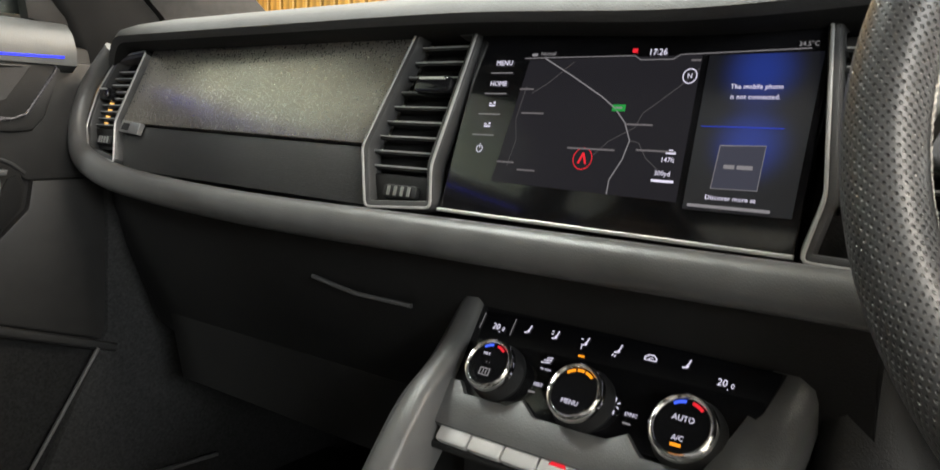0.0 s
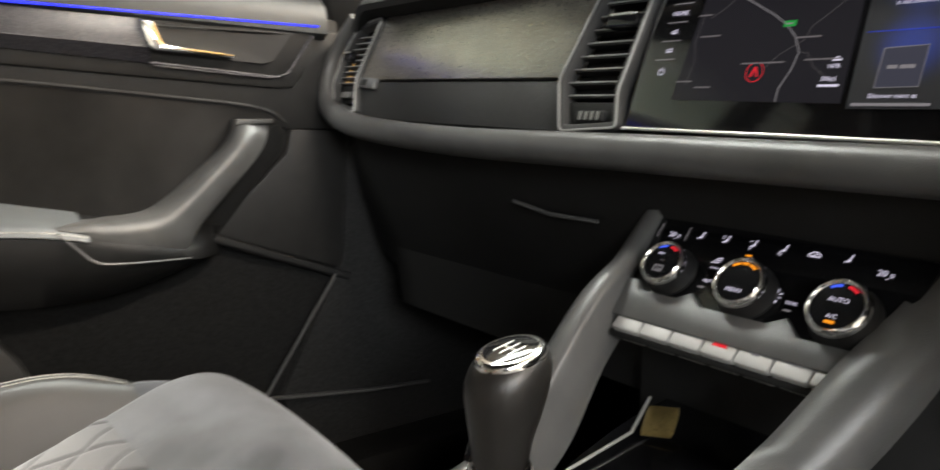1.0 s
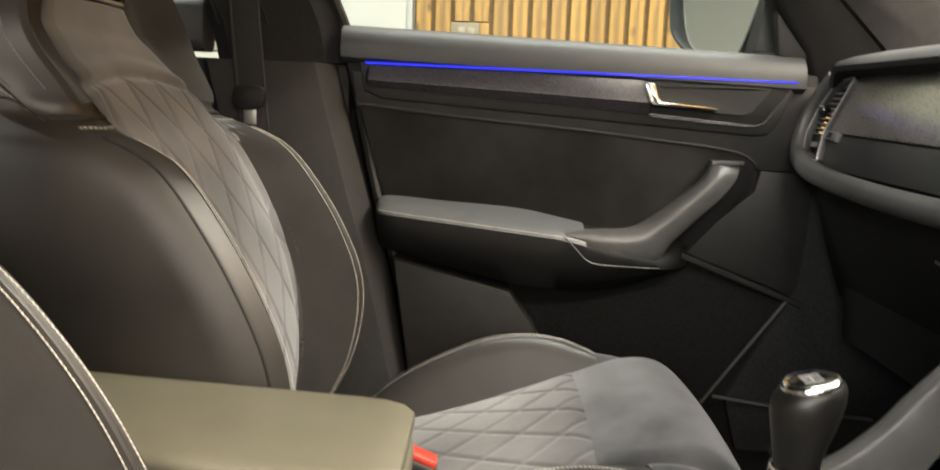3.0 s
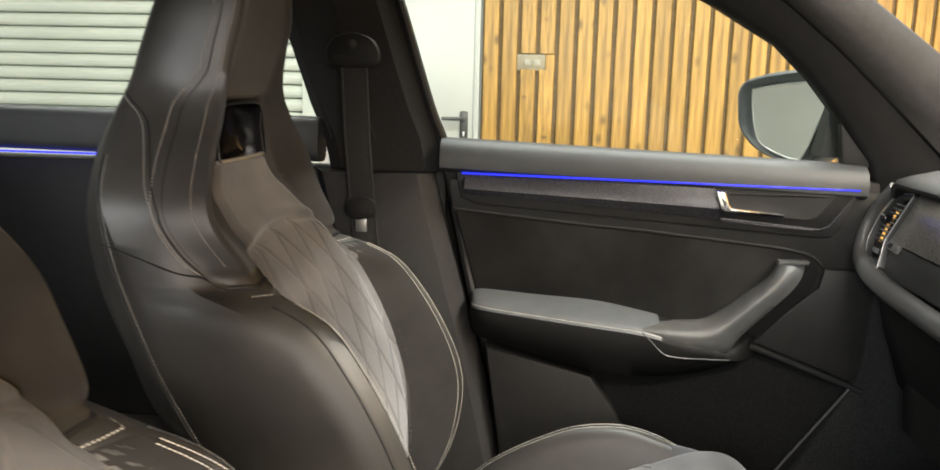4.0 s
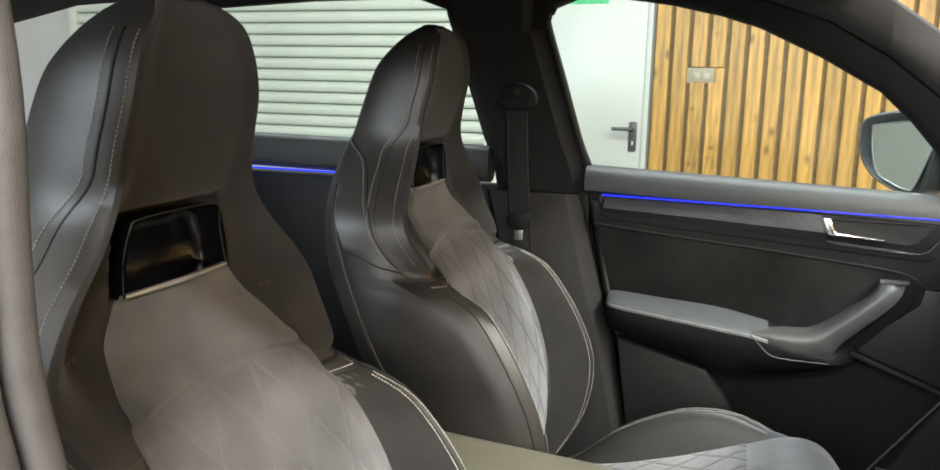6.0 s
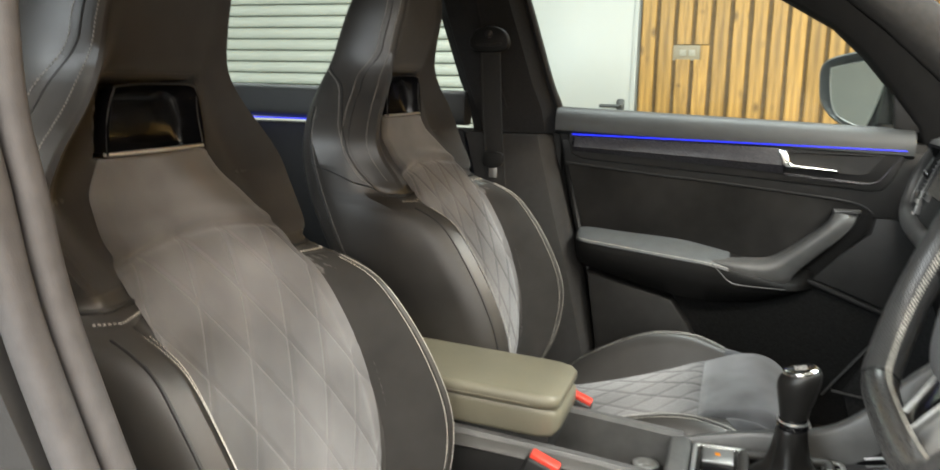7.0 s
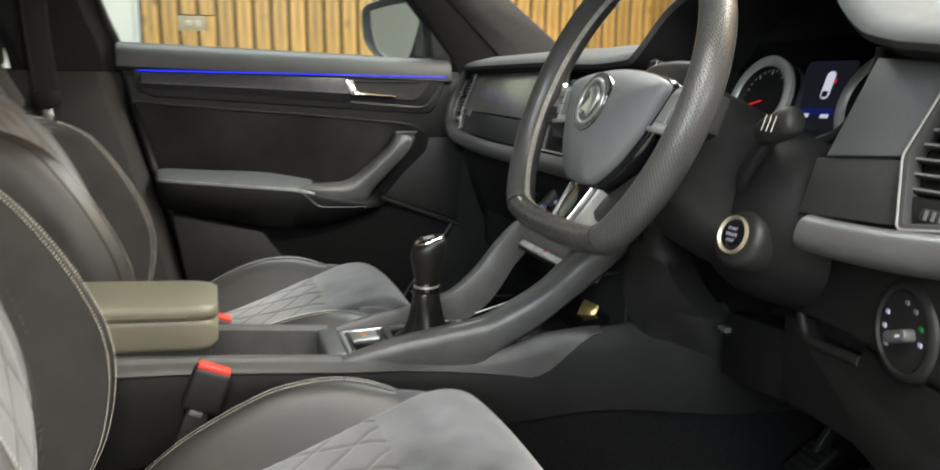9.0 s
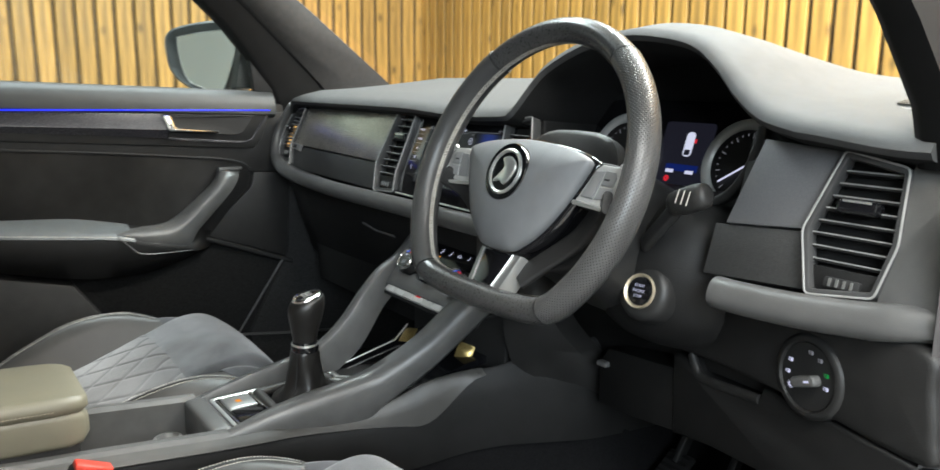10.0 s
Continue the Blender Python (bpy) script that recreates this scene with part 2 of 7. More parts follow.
def part(name, bm, mat, parent=None, label="", flat=False, angle=38):
    """Links a bmesh, given in world places, as one mesh under a thing or a part."""
    me = bpy.data.meshes.new(name)
    bmesh.ops.recalc_face_normals(bm, faces=bm.faces)
    bm.to_mesh(me)
    bm.free()
    me.materials.append(mat)
    if not flat:
        me.shade_smooth()
        me.set_sharp_from_angle(angle=radians(angle))
    ob = new(name, me)
    if parent:
        ob.parent = parent
        BASE[ob] = BASE[parent]
        me.transform(Matrix.Translation(-BASE[parent]))
    else:
        BASE[ob] = Vector((0, 0, 0))
    if label:
        ob["label"] = label
    return ob


def single(name, bm, mat, label, category, kind="", group="", **k):
    """A thing of one mesh, with its origin at its foot."""
    lo = [min(v.co[i] for v in bm.verts) for i in range(3)]
    hi = [max(v.co[i] for v in bm.verts) for i in range(3)]
    base = Vector(((lo[0] + hi[0]) / 2, (lo[1] + hi[1]) / 2, lo[2]))
    bmesh.ops.translate(bm, verts=bm.verts, vec=-base)
    ob = part(name, bm, mat, **k)
    ob.location = base
    BASE[ob] = base
    return tagged(ob, label, category, group, kind)


def add_box(bm, lo, hi, bevel=0.0, seg=2, m=None):
    r = bmesh.ops.create_cube(bm, size=1)
    vs = r["verts"]
    c = [(a + b) / 2 for a, b in zip(lo, hi)]
    s = [b - a for a, b in zip(lo, hi)]
    for v in vs:
        v.co = Vector((c[0] + v.co.x * s[0], c[1] + v.co.y * s[1], c[2] + v.co.z * s[2]))
    if bevel:
        es = list({e for v in vs for e in v.link_edges})
        r = bmesh.ops.bevel(bm, geom=es, offset=bevel, segments=seg, affect="EDGES", profile=0.5)
        vs = list({v for f in r["faces"] for v in f.verts} | {v for v in vs if v.is_valid})
    if m is not None:
        bmesh.ops.transform(bm, matrix=m, verts=vs)
    return bm


def box(lo, hi, bevel=0.0, seg=2, m=None):
    return add_box(bmesh.new(), lo, hi, bevel, seg, m)


def curve_through(pts, n=6, closed=False):
    """Points of a Catmull-Rom curve through pts."""
    p = [Vector(q) for q in pts]
    out = []
    k = len(p)
    for i in range(k if closed else k - 1):
        a, b, c, d = (p[(i + j) % k] if closed else p[max(0, min(k - 1, i + j))] for j in (-1, 0, 1, 2))
        for s in range(n):
            t = s / n
            out.append(0.5 * ((2 * b) + (c - a) * t + (2 * a - 5 * b + 4 * c - d) * t * t + (3 * b - a - 3 * c + d) * t ** 3))
    if not closed:
        out.append(p[-1])
    return out


def add_loft(bm, rings, closed=True, cap=True):
    vs = [[bm.verts.new(q) for q in ring] for ring in rings]
    n = len(vs[0])
    for a, b in zip(vs, vs[1:]):
        for i in range(n if closed else n - 1):
            j = (i + 1) % n
            bm.faces.new((a[i], a[j], b[j], b[i]))
    if cap and closed:
        bm.faces.new(vs[0])
        bm.faces.new(list(reversed(vs[-1])))
    return bm


def loft(rings, closed=True, cap=True):
    return add_loft(bmesh.new(), rings, closed, cap)


def add_sweep(bm, path, profile, up=(0, 0, 1), closed=False, scale=None):
    """Sweeps a profile of (side, up) pairs along a path."""
    path = [Vector(p) for p in path]
    up = Vector(up)
    rings = []
    k = len(path)
    for i, p in enumerate(path):
        if closed:
            t = path[(i + 1) % k] - path[i - 1]
        else:
            t = path[min(k - 1, i + 1)] - path[max(0, i - 1)]
        t.normalize()
        side = t.cross(up)
        if side.length < 1e-4:
            side = t.cross(Vector((0.3, 1, 0.2)))
        side.normalize()
        u = side.cross(t)
        f = scale(i / max(1, k - 1)) if scale else 1.0
        rings.append([p + side * a * f + u * b * f for a, b in profile])
    if closed:
        rings.append(rings[0])
    add_loft(bm, rings, True, not closed)
    if closed:
        bmesh.ops.remove_doubles(bm, verts=bm.verts, dist=1e-6)
    return bm


def sweep(*a, **k):
    return add_sweep(bmesh.new(), *a, **k)


def circle(r, n=12, ry=None):
    return [(r * math.cos(2 * math.pi * i / n), (ry or r) * math.sin(2 * math.pi * i / n)) for i in range(n)]


def rounded(w, h, r, n=4):
    """Outline of a rounded rectangle round 0, 0."""
    out = []
    for cx, cy, a0 in ((w / 2 - r, h / 2 - r, 0), (-w / 2 + r, h / 2 - r, 90), (-w / 2 + r, -h / 2 + r, 180), (w / 2 - r, -h / 2 + r, 270)):
        for i in range(n + 1):
            a = radians(a0 + 90 * i / n)
            out.append((cx + r * math.cos(a), cy + r * math.sin(a)))
    return out


def add_slab(bm, outline, m, depth, bevel=0.0, seg=2):
    """A plate: the outline in the plane of m, its face at z = 0 and its back at -depth."""
    rings = []
    cx = sum(p[0] for p in outline) / len(outline)
    cy = sum(p[1] for p in outline) / len(outline)
    n = len(outline)

    def inset(d):
        out = []
        for i in range(n):
            a, b, c = Vector(outline[i - 1]).to_2d(), Vector(outline[i]).to_2d(), Vector(outline[(i + 1) % n]).to_2d()
            e1, e2 = (b - a), (c - b)
            if e1.length < 1e-9 or e2.length < 1e-9:
                out.append(b)
                continue
            n1, n2 = Vector((-e1.y, e1.x)).normalized(), Vector((-e2.y, e2.x)).normalized()
            q = (n1 + n2)
            q = q.normalized() if q.length > 1e-6 else n1
            k = d / max(0.35, q.dot(n1))
            out.append(b + q * k * turn)
        return out

    area = sum(outline[i - 1][0] * outline[i][1] - outline[i][0] * outline[i - 1][1] for i in range(n))
    turn = 1 if area > 0 else -1
    rings.append([m @ Vector((x, y, -depth)) for x, y in outline])
    if bevel:
        for s in range(seg + 1):
            a = math.pi / 2 * s / seg
            rings.append([m @ Vector((x, y, -bevel * (1 - math.sin(a)))) for x, y in inset(bevel * (1 - math.cos(a)))])
    else:
        rings.append([m @ Vector((x, y, 0)) for x, y in outline])
    return add_loft(bm, rings)


def slab(*a, **k):
    return add_slab(bmesh.new(), *a, **k)


def basis(origin, x, y):
    x, y = Vector(x).normalized(), Vector(y)
    z = x.cross(y).normalized()
    y = z.cross(x)
    return Matrix.Translation(origin) @ Matrix((x, y, z)).transposed().to_4x4()


def from_side(x):
    """Plane of constant x that faces +x: its own x is the car's y, its own y is up."""
    return basis((x, 0, 0), (0, 1, 0), (0, 0, 1))


def lathe(profile, m, n=24):
    """Turns (radius, height) pairs about the own z of m."""
    return loft([[m @ Vector((r * math.cos(2 * math.pi * i / n), r * math.sin(2 * math.pi * i / n), h)) for i in range(n)] for r, h in profile], cap=False)


def text_bm(body, size, m, align="CENTER", depth=0.0004):
    cu = bpy.data.curves.new("text", "FONT")
    cu.body, cu.size, cu.align_x, cu.align_y, cu.extrude = body, size, align, "CENTER", depth
    cu.resolution_u, cu.offset = 2, -0.006 * size
    ob = new("text", cu)
    dg = bpy.context.evaluated_depsgraph_get()
    me = bpy.data.meshes.new_from_object(ob.evaluated_get(dg))
    bpy.data.objects.remove(ob)
    bpy.data.curves.remove(cu)
    bm = bmesh.new()
    bm.from_mesh(me)
    bpy.data.meshes.remove(me)
    bmesh.ops.transform(bm, matrix=m, verts=bm.verts)
    return bm


def lerp(table, t):
    """Reads a table of (t, value) with smooth steps between."""
    if t <= table[0][0]:
        return table[0][1]
    for (a, va), (b, vb) in zip(table, table[1:]):
        if t <= b:
            return va + (vb - va) * (t - a) / (b - a)
    return table[-1][1]


def smoothed(pts, n=8):
    """A table of (t, value) from a smooth curve through pts."""
    return [(p.x, p.y) for p in curve_through([(a, b, 0) for a, b in pts], n)]


def step(a, b, t):
    t = max(0.0, min(1.0, (t - a) / (b - a)))
    return t * t * (3 - 2 * t)


def stitches(bm, path, normal, length=0.0030, gap=0.0015, width=0.00065, lift=0.0018):
    """Short threads along a path; normal gives the way out of the surface at each point."""
    path = [Vector(p) for p in path]
    acc = [0.0]
    for a, b in zip(path, path[1:]):
        acc.append(acc[-1] + (b - a).length)

    def at(t):
        k = max(i for i in range(len(acc) - 1) if acc[i] <= t or i == 0)
        return path[k].lerp(path[k + 1], (t - acc[k]) / max(1e-9, acc[k + 1] - acc[k]))
    nrm = Vector(normal).normalized()
    t = 0.0
    while t + length <= acc[-1]:
        a, b = at(t), at(t + length)
        d = (b - a).normalized()
        s = d.cross(nrm).normalized()
        p0, p1 = a + nrm * lift, b + nrm * lift
        q = [bm.verts.new(v) for v in (p0 - s * width, p0 + s * width, p1 + s * width, p1 - s * width)]
        mid = [bm.verts.new((p0 * 0.7 + p1 * 0.3) + nrm * width), bm.verts.new((p0 * 0.3 + p1 * 0.7) + nrm * width)]
        bm.faces.new((q[0], q[1], mid[0]))
        bm.faces.new((q[1], q[2], mid[1], mid[0]))
        bm.faces.new((q[2], q[3], mid[1]))
        bm.faces.new((q[3], q[0], mid[0], mid[1]))
        t += length + gap
    return bm


# ---------------------------------------------------------------- the garage
WX, FY = -3.645, 2.35          # slatted side wall and front wall
single("floor", box((-4.2, -7.2, -0.2), (4.8, 3.2, 0)), M_FLOOR, "grey painted workshop floor", "floor", "structure")
single("ceiling", box((-4.2, -7.2, 3.1), (4.8, 3.2, 3.25)), M_CEIL, "plain white workshop ceiling", "ceiling", "structure")
single("wall_west", box((WX - 0.45, -7.0, 0), (WX - 0.03, FY, 3.1)), M_WALL, "white painted side wall of the workshop", "wall", "structure")
single("wall_north", box((WX - 0.45, FY + 0.03, 0), (4.6, FY + 0.3, 3.1)), M_BACKING, "front wall behind the pine slats", "wall", "structure")
single("wall_south", box((WX - 0.45, -7.2, 0), (4.6, -7.0, 3.1)), M_WALL, "white painted rear wall of the workshop", "wall", "structure")
# driver's-side wall, out of view, with openings for the added windows
east = bmesh.new()
edge_y = -7.0
for k, (wy, ww, w0, w1, watts, tint) in enumerate(ADDED_WINDOWS):
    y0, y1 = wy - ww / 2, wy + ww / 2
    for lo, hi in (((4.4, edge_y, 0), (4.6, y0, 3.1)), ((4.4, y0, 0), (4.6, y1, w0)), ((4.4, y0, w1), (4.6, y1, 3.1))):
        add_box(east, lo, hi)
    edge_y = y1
    win = thing("window_%d" % (3 + k), (4.45, wy, w0), "wide workshop window, unseen, added to light the cabin from the side", "window", kind="structure")
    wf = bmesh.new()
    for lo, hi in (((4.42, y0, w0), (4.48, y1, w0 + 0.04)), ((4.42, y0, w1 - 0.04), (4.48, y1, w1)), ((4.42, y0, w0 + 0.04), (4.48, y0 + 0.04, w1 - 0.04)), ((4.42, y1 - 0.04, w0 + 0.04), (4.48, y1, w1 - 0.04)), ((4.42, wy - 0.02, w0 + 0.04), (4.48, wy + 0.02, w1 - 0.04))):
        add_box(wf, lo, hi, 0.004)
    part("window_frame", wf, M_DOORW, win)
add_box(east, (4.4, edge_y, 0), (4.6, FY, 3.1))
single("wall_east", east, M_WALL, "white painted wall with two added windows on the driver's side", "wall", "structure")
# glowing sheet added behind the window openings
single("backdrop", box((5.2, -6.0, 0.0), (5.22, 4.5, 3.4)), glow("daylight_sky", (0.86, 0.95, 1.0), 3.0), "pale glowing sheet outside the added workshop windows", "sky", "structure")
single("slat_backing_board", box((WX - 0.025, -0.80, 0), (WX - 0.012, FY, 3.1)), M_BACKING, "dark backing board behind the pine slats", "wall", "structure")
# unseen fixtures with glowing diffusers for the added lamps
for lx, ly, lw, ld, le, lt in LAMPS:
    lamp = thing("ceiling_light", (lx, ly, 3.04), "slim white ceiling light, unseen, added to light the cabin", "ceiling light", "lights on the workshop ceiling")
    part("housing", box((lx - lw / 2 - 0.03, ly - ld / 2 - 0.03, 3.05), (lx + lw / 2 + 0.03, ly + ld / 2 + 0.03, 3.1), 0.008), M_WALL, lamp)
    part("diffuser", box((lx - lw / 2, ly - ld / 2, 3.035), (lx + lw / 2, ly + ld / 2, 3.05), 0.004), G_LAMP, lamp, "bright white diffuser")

# white fire door in the side wall
door = thing("door_1", (WX, -1.30, 0), "closed white steel door with a black lever handle", "door", kind="structure")
part("leaf", box((WX - 0.03, -1.72, 0.01), (WX + 0.01, -0.84, 2.05), 0.004), M_DOORW, door)
part("frame", add_box(add_box(box((WX - 0.04, -0.84, 0), (WX + 0.02, -0.81, 2.10), 0.003), (WX - 0.04, -1.76, 0), (WX + 0.02, -1.725, 2.10), 0.003), (WX - 0.04, -1.725, 2.055), (WX + 0.02, -0.84, 2.10), 0.003), M_WALL, door)
handle = part("handle_plate", box((WX + 0.01, -0.912, 0.905), (WX + 0.022, -0.868, 1.075), 0.008), M_VENT, door, "dark grey handle plate")
part("lever", sweep(curve_through([(WX + 0.02, -0.890, 1.035), (WX + 0.06, -0.890, 1.035), (WX + 0.07, -0.905, 1.035), (WX + 0.07, -1.005, 1.035)], 5), circle(0.010, 8)), M_VENT, handle)
part("keyhole", box((WX + 0.02, -0.895, 0.94), (WX + 0.025, -0.885, 0.965), 0.002), M_CHROME, handle)
sign = thing("exit_sign", (WX + 0.02, -1.18, 1.745), "green and white sign on the white door", "sign")
part("panel", box((WX + 0.011, -1.30, 1.732), (WX + 0.014, -1.065, 1.88), 0.0), material("sign_green", (0.02, 0.35, 0.12), 0.4), sign)
part("lettering_bar", box((WX + 0.015, -1.27, 1.76), (WX + 0.016, -1.20, 1.85), 0.0), M_WALL, sign)

# roller shutter
shutter = thing("roller_shutter", (WX, -3.3, 0), "closed cream steel roller shutter with narrow curved slats", "shutter", kind="structure")
PITCH = 0.0735
prof = [(0.0, 0.0), (0.014, 0.005), (0.021, 0.018), (0.023, 0.034), (0.019, 0.050), (0.008, 0.062), (-0.002, 0.067), (-0.010, 0.069), (-0.010, -0.002)]
sl = bmesh.new()
add_loft(sl, [[Vector((x, yy, z)) for x, z in prof] for yy in (-1.6, 1.6)])
slat_mesh = bpy.data.meshes.new("slat")
bmesh.ops.recalc_face_normals(sl, faces=sl.faces)
sl.to_mesh(slat_mesh)
sl.free()
slat_mesh.materials.append(M_SHUT)
for i in range(36):
    ob = new("slat", slat_mesh)
    ob.parent = shutter
    ob.location = (-0.005, 0, 0.02 + i * PITCH)
part("guide_rail", box((WX - 0.03, -1.70, 0), (WX + 0.03, -1.78 + 0.0, 2.8), 0.004), M_SHUT, shutter)
part("guide_rail", box((WX - 0.03, -4.92, 0), (WX + 0.03, -4.86, 2.8), 0.004), M_SHUT, shutter)

# double socket let into the slats
sock = thing("wall_socket", (WX + 0.01, -0.53, 1.31), "recessed grey double socket between the pine slats", "socket")
part("back_box", box((WX - 0.011, -0.612, 1.299), (WX + 0.002, -0.455, 1.384), 0.002), M_BOX, sock, "grey-brown recessed box")
for yy in (-0.556, -0.506):
    part("switch", box((WX - 0.006, yy - 0.017, 1.325), (WX + 0.007, yy + 0.017, 1.358), 0.003), M_SWITCH, sock, "beige switch")


# ---------------------------------------------------------------- car shell
WINDOW = [(-0.636, 1.085), (-0.66, 1.16), (-0.70, 1.30), (-0.725, 1.40), (-0.715, 1.445), (-0.66, 1.466), (-0.56, 1.466), (-0.46, 1.452), (-0.36, 1.430), (-0.283, 1.406), (-0.163, 1.350), (-0.044, 1.283), (0.020, 1.225), (0.080, 1.157), (0.135, 1.085)]


def shell_side(s):
    side = "passenger" if s < 0 else "driver"
    x0 = 0.72 * s

    def lean(y, z):
        return s * (0.765 - 0.22 * max(0.0, z - 1.06) ** 1.25)
    # roof rail and window header, one curved strip from the B-pillar to the windscreen foot
    inner = [(y, z) for y, z in WINDOW[3:]]
    inner.append((0.155, 1.03))
    outer = [(-0.80, 1.40), (-0.80, 1.52), (-0.70, 1.535), (-0.58, 1.54), (-0.46, 1.54), (-0.36, 1.538), (-0.26, 1.53), (-0.16, 1.525), (-0.05, 1.460), (0.10, 1.360), (0.24, 1.263), (0.44, 1.115), (0.54, 1.03)]
    frame_r, rail_r, trim_r = [], [], []
    for k, ((y, z), (yo, zo)) in enumerate(zip(inner, outer)):
        t = Vector((0, yo - y, zo - z)).normalized()
        a, b = Vector((lean(y, z), y, z)), Vector((lean(yo, zo), yo, zo))
        q = Vector((-s * 0.035, 0, 0))
        m = a * 0.62 + b * 0.38
        out = Vector((s * 0.03, 0, 0))
        frame_r.append([a + out, a + t * 0.003, a + t * 0.012 + q * 0.35, m + q * 0.55, m + out])
        ring = [m + out * 0.5, m + t * 0.004 + q * 0.75, a * 0.4 + b * 0.6 + q * 1.15, b - t * 0.010 + q * 0.7, b + q * 0.1, b + out]
        if k <= 8:
            rail_r.append(ring)
        if k >= 8:
            trim_r.append(ring)
    part("door_frame", loft(frame_r), M_LINING, shell, "black frame round the side window on the %s side" % side, angle=60)
    part("roof_rail", loft(rail_r), M_RAIL, shell, "black trim of the roof rail on the %s side" % side, angle=60)
    part("pillar_trim", loft(trim_r), M_RAIL, shell, "charcoal trim of the windscreen pillar on the %s side" % side, angle=60)
    # B-pillar: upper and lower trim
    fr = [(-0.737, 1.436), (-0.70, 1.30), (-0.66, 1.16), (-0.637, 1.10), (-0.627, 1.042)]
    rings = []
    for y, z in [(-0.745, 1.50)] + fr:
        x = lean(y, z) + s * 0.01
        rings.append([(x + s * 0.05, y, z), (x, y, z), (x - s * 0.03, y - 0.03, z), (x - s * 0.038, y - 0.10, z), (x - s * 0.03, y - 0.19, z), (x, y - 0.22, z), (x + s * 0.05, y - 0.22, z)])
    part("pillar_upper", loft(rings), M_ROOF, shell, "black upper centre pillar trim")
    rings = []
    for y, z in [(-0.644, 1.040), (-0.628, 0.97), (-0.582, 0.812), (-0.566, 0.76), (-0.542, 0.66), (-0.510, 0.518), (-0.49, 0.40)]:
        x = s * (0.735 - 0.02 * step(0.9, 0.8, z))
        rings.append([(x + s * 0.06, y, z), (x + s * 0.012, y, z), (x - s * 0.02, y - 0.025, z), (x - s * 0.035, y - 0.09, z), (x - s * 0.03, y - 0.2, z), (x + s * 0.06, y - 0.24, z)])
    part("pillar_lower", loft(rings), M_PILLAR, shell, "grey-black lower centre pillar trim")
    if s < 0:
        part("door_jamb", slab([(-0.80, 1.06), (-0.60, 1.06), (-0.53, 0.81), (-0.44, 0.42), (-0.64, 0.42)], from_side(-0.790), 0.025), M_LINING, shell)
    # door seal on the pillar's front edge
    pts = [(lean(y, z) + s * 0.012, y + 0.008, z) for y, z in [(-0.715, 1.44)] + fr] + [(s * 0.75, y + 0.008, z) for y, z in [(-0.572, 0.812), (-0.530, 0.66), (-0.498, 0.518), (-0.475, 0.42)]]
    if s < 0:
        part("door_seal", sweep(curve_through(pts, 3), circle(0.009, 8), up=(1, 0, 0)), M_RUBBER, shell, "black rubber door seal")
    else:
        run = curve_through([(0.690, -0.73, 1.46), (0.718, -0.690, 1.36), (0.737, -0.662, 1.28), (0.751, -0.650, 1.20), (0.759, -0.640, 1.14), (0.759, -0.630, 1.09), (0.757, -0.618, 1.02), (0.752, -0.592, 0.93), (0.750, -0.548, 0.812), (0.748, -0.507, 0.66), (0.746, -0.462, 0.518), (0.746, -0.442, 0.42)], 4)
        part("door_seal", sweep(run, rounded(0.018, 0.020, 0.008, 4), up=(1, 0, 0)), M_SEAL, shell, "charcoal rubber door seal")
        part("pillar_edge", sweep([p + Vector((0.024, -0.006, 0)) for p in run], rounded(0.022, 0.024, 0.009, 4), up=(1, 0, 0)), M_SEAL, shell, "charcoal edge of the door opening")
    # sill
    part("sill", box((min(s * 0.66, s * 0.80), -0.50, 0.30), (max(s * 0.66, s * 0.80), 0.55, 0.395), 0.012), M_LOWER, shell)
    # rear quarter: door upper with its light strip, window header, back
    lo, hi = sorted((s * 0.745, s * 0.80))
    if s < 0:
        rd = part("rear_door_panel", box((lo - 0.03, -1.75, 0.36), (hi - 0.03, -0.62, 1.045), 0.015), M_LOWER, shell, "black rear door panel")
        part("belt_pad", sweep([(s * 0.765, y, 1.096 + (y + 0.9) * -0.012) for y in (-1.75, -1.4, -0.86)], rounded(0.06, 0.085, 0.02), up=(0, 0, 1)), M_BELT, rd, "grey vinyl belt pad")
        part("light_strip", box((s * 0.746 - 0.004, -1.70, 1.0545), (s * 0.746 + 0.006, -0.95, 1.0575)), G_BLUE, rd, "thin blue ambient light strip")
    else:
        part("rear_door_panel", box((lo, -1.75, 0.40), (hi, -0.86, 1.12), 0.015), M_LOWER, shell, "black rear door panel")
    rings = []
    for y, z, w in ((-0.84, 1.10, 0.06), (-0.90, 1.30, 0.06), (-0.915, 1.38, 0.06), (-0.95, 1.445, 0.06), (-1.03, 1.472, 0.06), (-1.3, 1.468, 0.06), (-1.56, 1.455, 0.06), (-1.68, 1.40, 0.06), (-1.72, 1.25, 0.06), (-1.73, 1.12, 0.06)):
        d = Vector((0, 0.09, 0)) if y > -0.94 else (Vector((0, 0, 0.09)) if y > -1.6 else Vector((0, -0.09, 0)))
        a = Vector((lean(y, z), y, z))
        rings.append([a + Vector((s * 0.02, 0, 0)), a - Vector((s * 0.012, 0, 0)), a + d - Vector((s * 0.03, 0, 0)), a + d + Vector((s * 0.02, 0, 0))])
    part("rear_window_frame", loft(rings), M_ROOF, shell, "black rear window surround")


shell = thing("car_interior_shell", (0, 0, 0.3), "black carpeted floor, pillars and headliner of a car cabin", "car interior", kind="structure")
for s in (-1, 1):
    shell_side(s)
# headliner, curved over the width
rings = []
